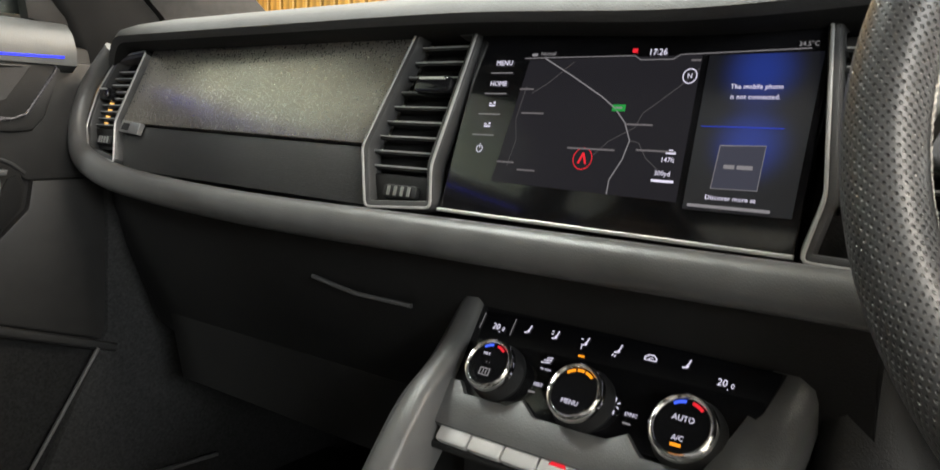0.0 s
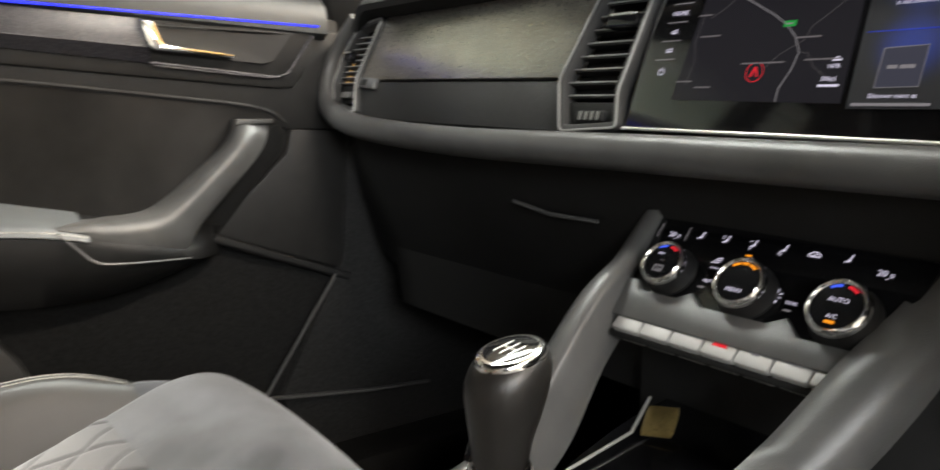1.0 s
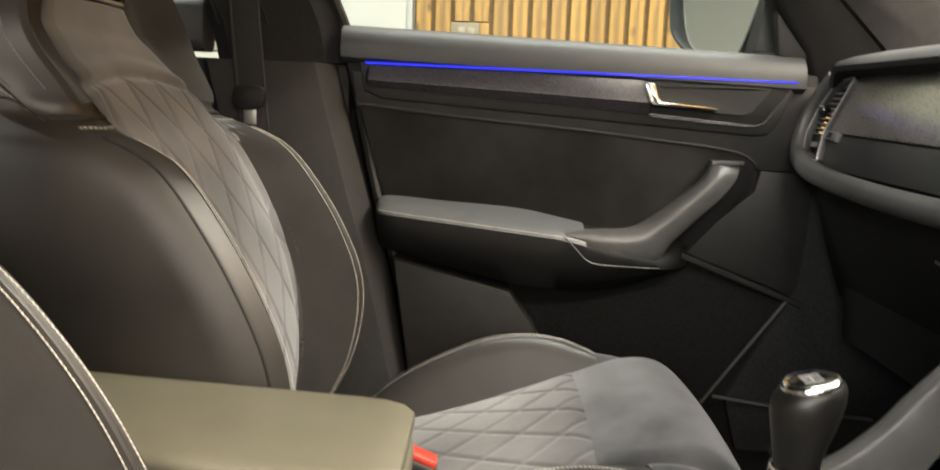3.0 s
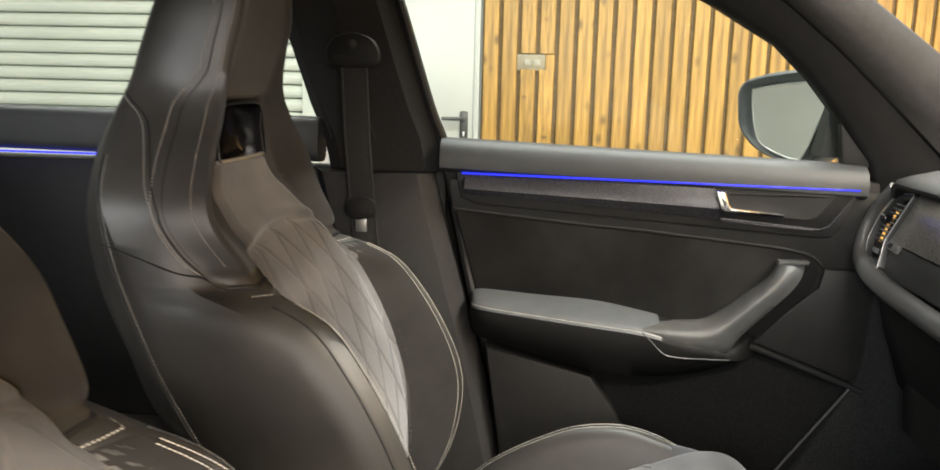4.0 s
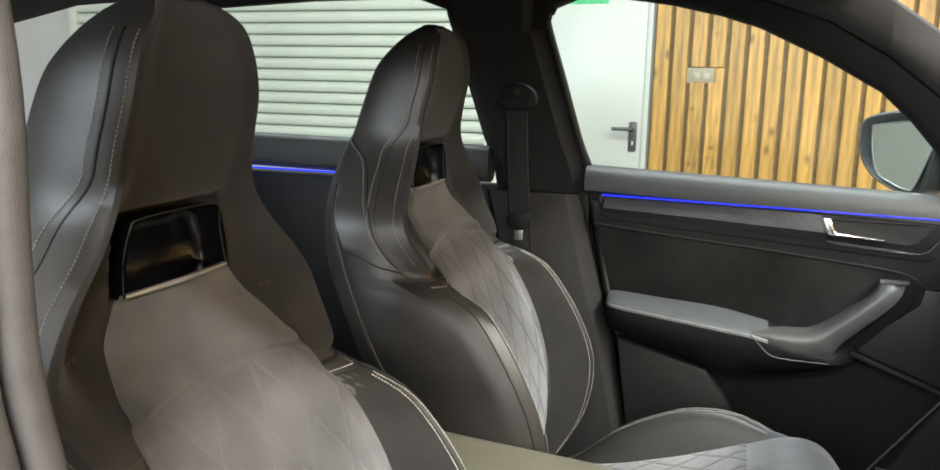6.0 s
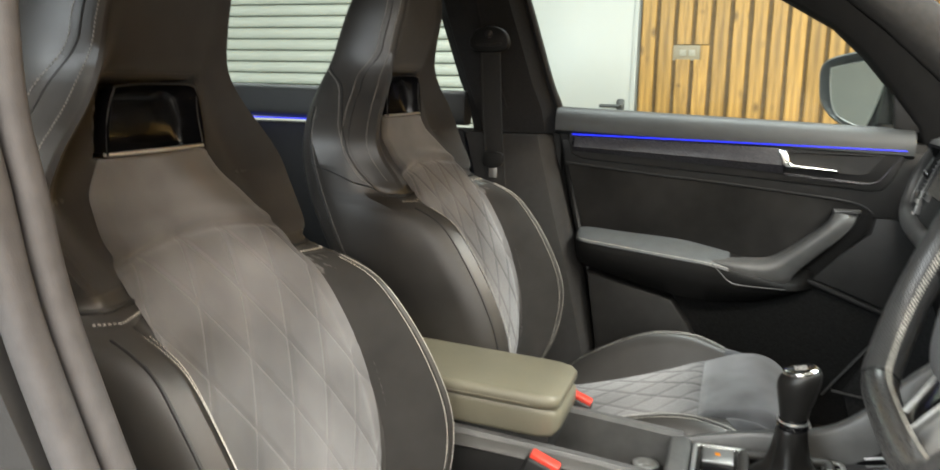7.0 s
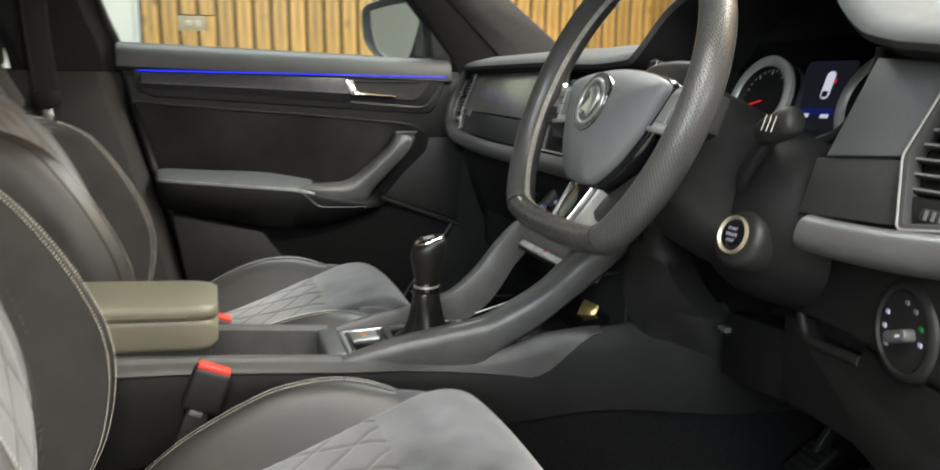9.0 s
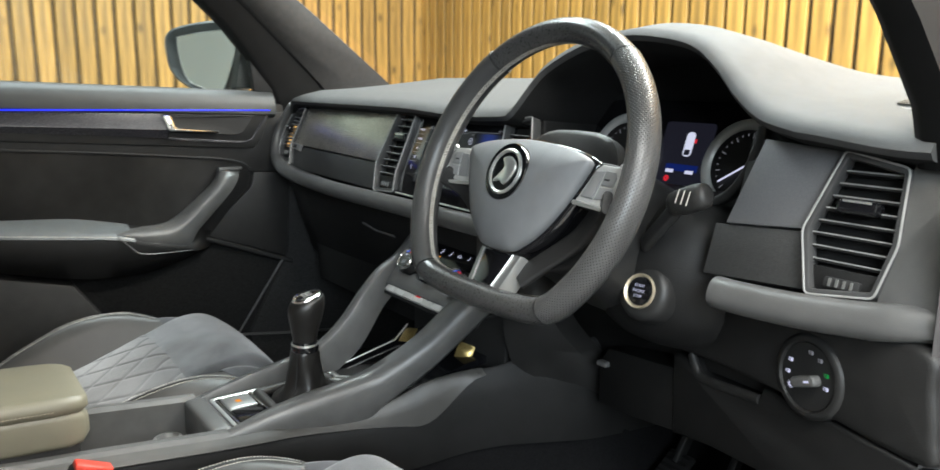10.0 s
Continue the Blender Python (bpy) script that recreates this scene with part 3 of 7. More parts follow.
for y, z in ((-0.12, 1.515), (-0.3, 1.545), (-0.8, 1.565), (-1.4, 1.56), (-2.0, 1.53), (-2.4, 1.45)):
    rings.append([(x, y, z - 0.06 * (abs(x) / 0.68) ** 3 + dz) for dz, xs in ((0, (-0.70, -0.6, -0.4, 0, 0.4, 0.6, 0.70)), (0.03, (0.70, 0.6, 0.4, 0, -0.4, -0.6, -0.70))) for x in xs])
part("headliner", loft(rings), M_ROOF, shell, "black cloth headliner")
part("windscreen_header", sweep([(x, -0.10 - 0.03 * (x / 0.6) ** 2, 1.50) for x in (-0.66, -0.4, 0, 0.4, 0.66)], rounded(0.09, 0.05, 0.015)), M_ROOF, shell)
part("floor_carpet", box((-0.74, -2.2, 0.30), (0.74, 0.75, 0.335), 0.01), M_CARPET, shell, "black carpet")
part("bulkhead", box((-0.76, 0.70, 0.30), (0.76, 0.74, 0.95), 0.01), M_CARPET, shell)
part("tunnel", loft([[(-0.15, y, 0.33), (-0.122, y, 0.535), (xr, y, 0.535), (xr + 0.012, y, 0.45), (xr + 0.03, y, 0.33)] for y, xr in ((-1.2, 0.045), (-0.30, 0.047), (-0.05, 0.066), (0.05, 0.085), (0.15, 0.125), (0.25, 0.19), (0.35, 0.235), (0.70, 0.24))], closed=True), M_CARPET, shell, "black carpet over the tunnel")
part("tailgate", box((-0.76, -2.45, 0.30), (0.76, -2.38, 1.05), 0.02), M_LOWER, shell)
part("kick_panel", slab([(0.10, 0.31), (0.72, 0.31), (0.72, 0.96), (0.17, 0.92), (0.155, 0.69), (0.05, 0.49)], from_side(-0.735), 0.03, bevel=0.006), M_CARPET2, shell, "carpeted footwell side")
# driver's side takes the carpet's shaded tone
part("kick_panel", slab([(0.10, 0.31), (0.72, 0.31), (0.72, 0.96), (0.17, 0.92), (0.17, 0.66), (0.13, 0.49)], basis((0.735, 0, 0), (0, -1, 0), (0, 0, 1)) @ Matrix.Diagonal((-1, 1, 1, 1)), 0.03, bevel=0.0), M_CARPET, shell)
# footwell heel board with a pale edge
part("footrest_edge", sweep([(-0.715, 0.004, 0.487), (-0.715, 0.024, 0.517), (-0.715, 0.132, 0.673)], rounded(0.004, 0.005, 0.0015, 2), up=(1, 0, 0)), M_LEDGE, shell)
part("footwell_strip", sweep([(-0.715, 0.024, 0.500), (-0.715, 0.193, 0.478), (-0.715, 0.30, 0.470)], rounded(0.005, 0.007, 0.002, 2), up=(1, 0, 0)), M_LEDGE, shell, "pale edge of the footwell trim")

for nm, pts in (("window_1", [(-0.775, y, z) for y, z in WINDOW]),):
    bm = bmesh.new()
    add_loft(bm, [[(x - 0.004 - (0.22 * max(0, z - 1.06) ** 1.25) * -1, y, z) for x, y, z in pts], [(x + (0.22 * max(0, z - 1.06) ** 1.25), y, z) for x, y, z in pts]])
    w = single(nm, bm, M_PANE, "clear side window of the passenger door", "window", "structure")
    w.visible_shadow = False
ws = loft([[(-0.70, 0.50, 1.07), (-0.35, 0.60, 1.07), (0, 0.63, 1.07), (0.35, 0.60, 1.07), (0.70, 0.50, 1.07)], [(-0.60, -0.11, 1.51), (-0.3, -0.07, 1.525), (0, -0.06, 1.53), (0.3, -0.07, 1.525), (0.60, -0.11, 1.51)]], closed=False)
w = single("windscreen", ws, M_PANE, "clear curved windscreen above the dashboard", "windscreen", "structure")
w.visible_shadow = False
rw = loft([[(-0.757, -1.74, 1.10), (-0.757, -0.85, 1.10)], [(-0.69, -1.66, 1.47), (-0.69, -0.95, 1.47)]], closed=False)
w = single("window_2", rw, M_PANE, "clear rear side window", "window", "structure")
w.visible_shadow = False
# bonnet beyond the windscreen
part("bonnet", loft([[(-0.8, y, z - 0.06), (-0.5, y, z), (0, y, z + 0.02), (0.5, y, z), (0.8, y, z - 0.06)] for y, z in ((0.62, 1.03), (1.0, 0.98), (1.5, 0.90), (1.75, 0.78), (1.8, 0.5))], closed=False), M_BODY, shell)


# ---------------------------------------------------------------- passenger door
def z_belt(y):
    return 1.104 - 0.026 * (y + 0.616) / 0.738


pdoor = thing("passenger_door", (-0.80, -0.25, 0.40), "closed passenger door with dark trim panel, armrest and blue light strip", "door")
DX = -0.752
# lower body of the panel
part("door_card", slab([(-0.455, 0.40), (0.16, 0.40), (0.165, 0.90), (0.165, 1.05), (-0.630, 1.06), (-0.60, 0.95), (-0.556, 0.81)], from_side(DX), 0.05, bevel=0.008), M_LOWER, pdoor)
# belt pad under the glass
rings = []
for i in range(13):
    y = -0.63 + i * (0.765 / 12)
    z = z_belt(y)
    rings.append([(-0.80, y, z - 0.004), (-0.775, y, z + 0.002), (-0.752, y, z - 0.002), (-0.738, y, z - 0.014), (-0.730, y, z - 0.034), (-0.732, y, z - 0.052), (-0.745, y, z - 0.060), (-0.80, y, z - 0.060)])
part("belt_pad", loft(rings), M_BELT, pdoor, "grey vinyl belt pad")
# gloss trim strip with the handle bay
part("trim_surround", slab([(-0.600, 1.045), (-0.592, 0.998), (-0.56, 0.985), (0.060, 0.946), (0.082, 0.948), (0.098, 0.965), (0.130, 1.045)], from_side(DX + 0.014), 0.02, bevel=0.006), M_PLASTIC, pdoor)
M_SATIN = material("satin_black_trim", (0.030, 0.029, 0.034), 0.27, metal=0.1, vary=0.12, scale=20, bump=0.08, grain=500)
rings = []
for y, zt, zb, k in ((-0.588, 1.030, 1.012, 0.35), (-0.582, 1.0385, 1.004, 1), (-0.46, 1.037, 0.997, 1), (-0.34, 1.0355, 0.990, 1), (-0.22, 1.0335, 0.982, 1), (-0.13, 1.032, 0.9755, 1), (-0.118, 1.0315, 0.9745, 0.9)):
    zm = zb + 0.36 * (zt - zb)
    tilt = -0.012 * step(-0.22, -0.118, y)
    rings.append([(DX + 0.004, y + tilt, zt), (DX + 0.016 + 0.004 * k, y + tilt, zt - 0.001), (DX + 0.016 + 0.013 * k, y, zm + 0.001), (DX + 0.016 + 0.013 * k, y, zm - 0.001), (DX + 0.016 + 0.003 * k, y, zb + 0.001), (DX + 0.004, y, zb)])
part("trim_strip", loft(rings), M_SATIN, pdoor, "satin black trim strip with a folded edge", angle=25)
part("light_strip", sweep([(DX + 0.019, -0.588 + i * 0.0708, 1.0435 - 0.0008 * i) for i in range(11)], rounded(0.006, 0.0032, 0.0012, 2), up=(0, 0, 1)), G_BLUE, pdoor, "thin blue ambient light strip")
bay = [(-0.128, 1.026), (-0.116, 0.976), (0.056, 0.962), (0.074, 0.968), (0.112, 1.022), (0.106, 1.030)]
hb_ = part("handle_bay", slab(bay, from_side(DX + 0.0165), 0.004, bevel=0.002), M_LOWER, pdoor, "dark handle bay")
part("bay_edge", sweep([Vector((DX + 0.0165, y, z)) for y, z in bay[1:]], rounded(0.004, 0.004, 0.0015, 2), up=(1, 0, 0)), M_SATIN, hb_)
cup_rim, cup_floor = [(-0.112, 1.024), (-0.104, 0.990), (0.034, 0.981), (0.052, 0.986), (0.082, 1.024)], [(-0.098, 1.020), (-0.092, 0.998), (0.010, 0.992), (0.022, 0.996), (0.042, 1.020)]
part("cup", loft([[(DX + x, y, z) for y, z in o] for x, o in ((0.014, cup_rim), (0.0205, cup_rim), (0.0210, [(y * 0.97, z - 0.001) for y, z in cup_rim]), (0.0178, cup_floor))]), M_LOWER, hb_, "hollow behind the handle", angle=30)
part("door_handle", slab([(-0.130, 1.028), (-0.121, 0.997), (-0.114, 0.991), (-0.010, 0.985), (-0.008, 0.990), (-0.100, 0.998), (-0.106, 1.004), (-0.114, 1.027)], from_side(DX + 0.036), 0.014, bevel=0.003), M_POLISH, pdoor, "polished chrome release handle")
part("bay_rib", sweep([(DX + 0.018, -0.112, 0.9725), (DX + 0.018, -0.02, 0.9655), (DX + 0.018, 0.046, 0.9610)], rounded(0.0022, 0.003, 0.001, 2), up=(1, 0, 0)), M_SATIN, hb_)
# groove, then the fabric panel
part("panel_groove", sweep(curve_through([(DX + 0.009, -0.603, 0.9765), (DX + 0.009, -0.414, 0.9595), (DX + 0.009, -0.247, 0.9475), (DX + 0.009, -0.082, 0.9325), (DX + 0.009, 0.0, 0.9245), (DX + 0.009, 0.048, 0.914), (DX + 0.009, 0.070, 0.898)], 4), rounded(0.004, 0.003, 0.001, 2), up=(1, 0, 0)), M_RUBBER, pdoor)
part("upper_card", slab([(-0.612, 1.03), (0.165, 1.03), (0.165, 0.889), (0.073, 0.889), (0.045, 0.908), (-0.0, 0.918), (-0.247, 0.941), (-0.606, 0.969)], from_side(DX + 0.007), 0.012, bevel=0.003), M_PLASTIC, pdoor, "charcoal upper door card")
part("fabric_panel", slab([(-0.600, 0.974), (-0.414, 0.957), (-0.247, 0.945), (-0.082, 0.930), (0.0, 0.922), (0.048, 0.912), (0.066, 0.900), (0.071, 0.882), (0.064, 0.855), (-0.040, 0.737), (-0.10, 0.735), (-0.25, 0.75), (-0.552, 0.80)], from_side(DX + 0.008), 0.012, bevel=0.004), M_SUEDE_D, pdoor, "dark suede panel")
# armrest shelf with a soft stitched top, coloured pale for the light it catches
rings = []
for y, zt, zf, zb, xo in ((-0.566, 0.812, 0.806, 0.738, -0.712), (-0.545, 0.820, 0.804, 0.732, -0.684), (-0.45, 0.814, 0.795, 0.708, -0.674), (-0.33, 0.807, 0.783, 0.682, -0.669), (-0.25, 0.793, 0.774, 0.677, -0.669), (-0.18, 0.779, 0.757, 0.681, -0.673), (-0.10, 0.770, 0.738, 0.699, -0.683), (-0.06, 0.765, 0.735, 0.714, -0.702), (-0.035, 0.758, 0.736, 0.727, -0.737)):
    rings.append([(DX, y, zt + 0.002), (-0.735, y, zt), (xo - 0.012, y, zf + 0.006), (xo - 0.003, y, zf), (xo, y, zf - 0.012), (xo - 0.006, y, (zf + zb) / 2), (xo - 0.030, y, zb + 0.006), (DX, y, zb - 0.004)])
smooth = [curve_through([r[j] for r in rings], 4) for j in range(8)]
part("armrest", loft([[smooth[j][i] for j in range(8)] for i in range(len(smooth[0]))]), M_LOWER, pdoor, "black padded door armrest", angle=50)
n_pad = 4 * 4 + 3
lift = ((0, 0.002), (0, 0.003), (0.001, 0.0035), (0.0025, 0.002), (0.0022, 0.004))
pad = []
for i in range(2, n_pad):
    q = [Vector(smooth[j][i]) + Vector((dx, 0, dz)) for j, (dx, dz) in enumerate(lift)]
    pad.append(q[:4] + [q[4] + Vector((0, 0, 0.003)), q[4] + Vector((-0.006, 0, 0)), q[0] - Vector((0, 0, 0.012))])
part("armrest_top", loft(pad), M_ARMTOP, pdoor, "padded top of the door armrest, pale grey for the light on it", angle=60)
sb = bmesh.new()
stitches(sb, [q[3] + Vector((0, 0, -0.002)) for q in pad], (1, 0, 0.4), lift=0.0008)
part("stitching", sb, M_THREAD, pdoor, "pale stitching along the armrest", flat=True)["kind"] = "stuff"
# pull handle, a folded grey bar that rises from the shelf
rings = []
for (iy, iz), (oy, oz), xf in (((-0.250, 0.782), (-0.243, 0.770), -0.671), ((-0.215, 0.782), (-0.222, 0.752), -0.670), ((-0.185, 0.781), (-0.190, 0.735), -0.671), ((-0.135, 0.785), (-0.105, 0.731), -0.676), ((-0.100, 0.804), (-0.070, 0.768), -0.684), ((-0.060, 0.836), (-0.030, 0.806), -0.693), ((-0.026, 0.866), (0.014, 0.848), -0.703), ((-0.013, 0.884), (0.036, 0.876), -0.714), ((-0.009, 0.897), (0.043, 0.899), -0.728)):
    I, O = Vector((0, iy, iz)), Vector((0, oy, oz))
    X = Vector((1, 0, 0))
    rings.append([I + X * -0.748, I + X * (xf - 0.012), I * 0.9 + O * 0.1 + X * (xf - 0.003), I * 0.68 + O * 0.32 + X * xf, I * 0.35 + O * 0.65 + X * (xf - 0.006), O * 0.94 + I * 0.06 + X * (xf - 0.010), O + X * (xf - 0.018), O + X * -0.748])
smooth = [curve_through([r[j] for r in rings], 4) for j in range(8)]
pull = part("pull_handle", loft([[smooth[j][i] for j in range(8)] for i in range(len(smooth[0]))]), M_GREY, pdoor, "grey pull handle rising from the armrest", angle=55)
part("handle_cap", slab([(-0.010, 0.896), (0.044, 0.898), (0.046, 0.904), (-0.008, 0.904)], from_side(-0.727), 0.02, bevel=0.002), M_LEDGE, pull)
part("pull_backing", slab([(-0.085, 0.738), (-0.046, 0.785), (0.030, 0.858), (0.050, 0.893), (0.060, 0.896), (0.066, 0.880), (0.060, 0.855), (-0.036, 0.742)], from_side(DX + 0.0105), 0.012, bevel=0.002), M_LINING, pdoor)
part("armrest_seam", sweep(curve_through([(-0.668, -0.250, 0.775), (-0.667, -0.232, 0.757), (-0.667, -0.212, 0.738), (-0.668, -0.19, 0.732), (-0.674, -0.14, 0.729), (-0.682, -0.092, 0.727)], 4), circle(0.0013, 6)), M_LEDGE, pdoor)
part("map_pocket", slab([(-0.535, 0.722), (-0.335, 0.674), (-0.290, 0.610), (-0.20, 0.42), (-0.49, 0.42)], from_side(DX + 0.048), 0.05, bevel=0.010), M_PLASTIC, pdoor, "moulded door pocket")
part("front_corner", slab([(-0.045, 0.746), (0.165, 0.670), (0.165, 0.887), (0.078, 0.889), (0.071, 0.855)], from_side(DX + 0.010), 0.02, bevel=0.004), M_PLASTIC, pdoor)
part("corner_edge", sweep([(DX + 0.020, -0.047, 0.742), (DX + 0.014, 0.165, 0.662)], rounded(0.014, 0.012, 0.004)), M_RUBBER, pdoor)
part("lower_card", slab([(-0.40, 0.40), (0.15, 0.40), (0.16, 0.655), (-0.05, 0.73), (-0.3, 0.70), (-0.5, 0.70)], from_side(DX + 0.004), 0.01, bevel=0.003), M_CARPET3, pdoor)
# mirror sail and door mirror
part("mirror_sail", slab([(0.095, 1.080), (0.16, 1.070), (0.15, 1.11), (0.095, 1.165), (0.085, 1.160)], from_side(-0.762), 0.02, bevel=0.004), M_LOWER, pdoor, "black mirror corner trim")
# the driver's door stands wide open beyond the opening, unseen, to block light from the front
odoor = copy_thing(pdoor, Matrix.Translation((0.875, 0.20, 0)) @ pose(0, 0, 0, 0, 0, 80) @ Matrix.Translation((-0.80, -0.16, 0)) @ Matrix.Translation((0.80, -0.25, 0.40)) @ Matrix.Diagonal((-1, 1, 1, 1)))
tagged(odoor, "driver's door standing wide open with dark trim panel")
odoor.name = "driver_door"
mir = thing("door_mirror", (-0.95, 0.09, 1.06), "black outside mirror on the passenger door", "car mirror")
mm = basis((-0.905, 0.040, 1.150), (0.81, 0.586, 0), (0, 0, 1)) @ Matrix.Diagonal((1.16, 1, 1, 1))


def corner_loop(pts):
    return [(p.x, p.y) for p in curve_through([(x, y, 0) for x, y in pts], 4, True)]


shell_o = corner_loop([(-0.113, 0.060), (-0.088, 0.082), (-0.02, 0.096), (0.045, 0.098), (0.088, 0.078), (0.090, 0.040), (0.062, -0.060), (0.034, -0.088), (-0.020, -0.080), (-0.070, -0.058), (-0.104, -0.022), (-0.113, 0.02)])
glass_o = corner_loop([(-0.078, 0.052), (-0.070, 0.060), (0.0, 0.071), (0.066, 0.075), (0.078, 0.066), (0.060, 0.0), (0.036, -0.064), (0.020, -0.074), (-0.020, -0.064), (-0.055, -0.045), (-0.072, 0.0)])
rings = []
for d, f in ((-0.006, 0.80), (0.008, 0.93), (0.006, 0.98), (-0.004, 1.0), (-0.03, 1.01), (-0.07, 0.93), (-0.10, 0.70), (-0.115, 0.3)):
    rings.append([mm @ Vector((x * f, y * f, d)) for x, y in shell_o])
part("housing", loft(rings), M_MIRROR_SHELL, mir, "satin grey-black mirror housing", angle=60)
part("glass", slab(glass_o, mm @ Matrix.Translation((0, 0, 0.0095)), 0.004), M_MIRROR, mir, "silvered mirror glass")
part("glass_edge", sweep([mm @ Vector((x, y, 0.0095)) for x, y in glass_o], circle(0.0016, 6), up=mm.to_3x3() @ Vector((0, 0, 1)), closed=True), M_EDGE, mir, "pale edge of the mirror glass")
part("foot", slab([(0.084, 1.225), (0.112, 1.200), (0.136, 1.084), (0.066, 1.088)], from_side(-0.800), 0.06, bevel=0.004), M_RUBBER, mir, "black mirror foot by the window corner")
part("foot_edge", sweep(curve_through([(-0.797, 0.092, 1.226), (-0.797, 0.116, 1.190), (-0.797, 0.128, 1.14), (-0.797, 0.139, 1.082)], 4), rounded(0.006, 0.006, 0.002, 2), up=(1, 0, 0)), M_PILLAR, mir)

# ---------------------------------------------------------------- dashboard
dash = thing("dashboard", (0, 0.4, 0.60), "charcoal dashboard with hooded dials, vents and satin trim", "dashboard")
FUP, FN = Vector((0, 0.296, 0.955)), Vector((0, -0.955, 0.296))


def on_fascia(x, z, d=0.0):
    """Pose on the sloping fascia, d metres proud."""
    return basis(Vector((x, 0.136 + 0.31 * (z - 0.896), z)) + FN * d, (1, 0, 0), FUP)


def fascia_outline(pts):
    """Outline on the fascia from (x, z) pairs."""
    return [(x, (z - 0.896) / 0.955) for x, z in pts]


F_ORIGIN = on_fascia(0, 0.896)


def fascia_slab(pts, proud, depth, bevel=0.002):
    return slab(fascia_outline(pts), F_ORIGIN @ Matrix.Translation((0, 0, proud)), depth, bevel)


T_HOOD = smoothed([(0.150, 0.0), (0.166, 0.004), (0.182, 0.030), (0.207, 0.066), (0.27, 0.097), (0.338, 0.108), (0.40, 0.105), (0.465, 0.092), (0.512, 0.066), (0.553, 0.034), (0.595, 0.010), (0.64, 0.0)])


def hood(x):
    """Height of the dial hood over the passenger-side level."""
    return max(0.0, lerp(T_HOOD, x))


def pad_ring(x):
    h = hood(x)
    k = h / 0.108
    end = step(0.64, 0.755, -x)
    ye = 0.142 + 0.052 * k + 0.035 * end
    ze = 1.062 + h - 0.050 * end
    dip = 0.008 * math.exp(-((x - 0.05) / 0.13) ** 2)
    ze -= dip + 0.012 * step(0.62, 0.76, x)
    far = 1.116
    pts = [(ye + 0.045, ze - 0.022), (ye + 0.004, ze - 0.010), (ye - 0.002, ze - 0.003), (ye + 0.004, ze + 0.005), (ye + 0.025, ze + 0.012 - 0.004 * k), (ye + 0.07, ze + 0.022 - 0.006 * k)]
    z1 = pts[-1][1]
    for t in (0.25, 0.5, 0.75, 1.0):
        y = ye + 0.07 + (0.55 - ye - 0.07) * t
        pts.append((y, z1 + (max(far - 0.02 * end, 0) - z1) * (t ** 1.3)))
    pts += [(0.66, 1.10), (0.66, 0.98), (0.345, 0.98), (0.338, ze - 0.034)]
    return [(x, y, z) for y, z in pts]


xs = [-0.765 + i * 1.54 / 150 for i in range(151)]
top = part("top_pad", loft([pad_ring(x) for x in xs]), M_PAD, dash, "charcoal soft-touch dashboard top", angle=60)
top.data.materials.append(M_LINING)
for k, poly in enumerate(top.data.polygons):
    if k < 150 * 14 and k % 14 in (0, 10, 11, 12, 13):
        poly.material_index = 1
# carcass behind the fascia and below, open behind the dials
LOW = [(0.150, 0.86), (0.165, 0.80), (0.20, 0.70), (0.30, 0.60), (0.60, 0.60)]


LOW_DRIVER = [(0.200, 0.86), (0.25, 0.80), (0.29, 0.70), (0.34, 0.60), (0.60, 0.60)]


def carcass(x0, x1, n, head, low=LOW):
    rings = []
    for i in range(n + 1):
        x = x0 + (x1 - x0) * i / n
        e = 0.03 * step(0.70, 0.755, abs(x))
        rings.append([(x, y + e, z) for y, z in head + low])
    return loft(rings)


FULL = [(0.60, 1.02), (0.215, 1.058), (0.206, 1.05), (0.162, 0.897)]
part("carcass", carcass(-0.755, 0.172, 12, FULL), M_LOWER, dash, "hard black lower dashboard")
part("carcass", carcass(0.172, 0.548, 4, [(0.60, 0.93), (0.25, 0.93), (0.20, 0.925), (0.165, 0.897)], LOW_DRIVER), M_LOWER, dash, "hard black lower dashboard")
part("carcass", carcass(0.548, 0.755, 4, FULL, LOW_DRIVER), M_LOWER, dash, "hard black lower dashboard")
# bullnose ledge that runs under the fascia and curls up round the outer vents
led = curve_through([(-0.700, 0.165, 1.048), (-0.735, 0.152, 1.005), (-0.742, 0.140, 0.965), (-0.725, 0.132, 0.925), (-0.68, 0.128, 0.905), (-0.60, 0.125, 0.893), (-0.40, 0.123, 0.884), (-0.15, 0.122, 0.884), (0.10, 0.122, 0.884), (0.22, 0.124, 0.884), (0.26, 0.15, 0.884)], 6)
led2 = curve_through([(0.572, 0.1285, 0.877), (0.60, 0.127, 0.877), (0.66, 0.127, 0.879), (0.72, 0.129, 0.884), (0.768, 0.134, 0.890), (0.808, 0.150, 0.896)], 6)
part("ledge", sweep(led2, rounded(0.036, 0.040, 0.015, 5), up=(0, -1, 0.3)), M_LEDGE, dash, "satin grey ledge below the fascia", angle=60)
part("ledge", sweep(led, rounded(0.032, 0.036, 0.014, 5), up=(0, -1, 0.3), scale=lambda t: 0.55 + 0.45 * step(0.12, 0.42, t)), M_LEDGE, dash, "satin grey ledge below the fascia", angle=60)
# passenger fascia: lighter upper panel over a darker lower one
part("fascia_panel", fascia_slab([(-0.628, 1.044), (-0.214, 1.046), (-0.247, 0.951), (-0.662, 0.958)], 0.006, 0.025), M_TRIM, dash, "satin dark trim panel")
part("fascia_panel", fascia_slab([(-0.663, 0.956), (-0.247, 0.949), (-0.229, 0.899), (-0.640, 0.905)], 0.003, 0.025), M_MESH, dash, "patterned black lower trim panel")
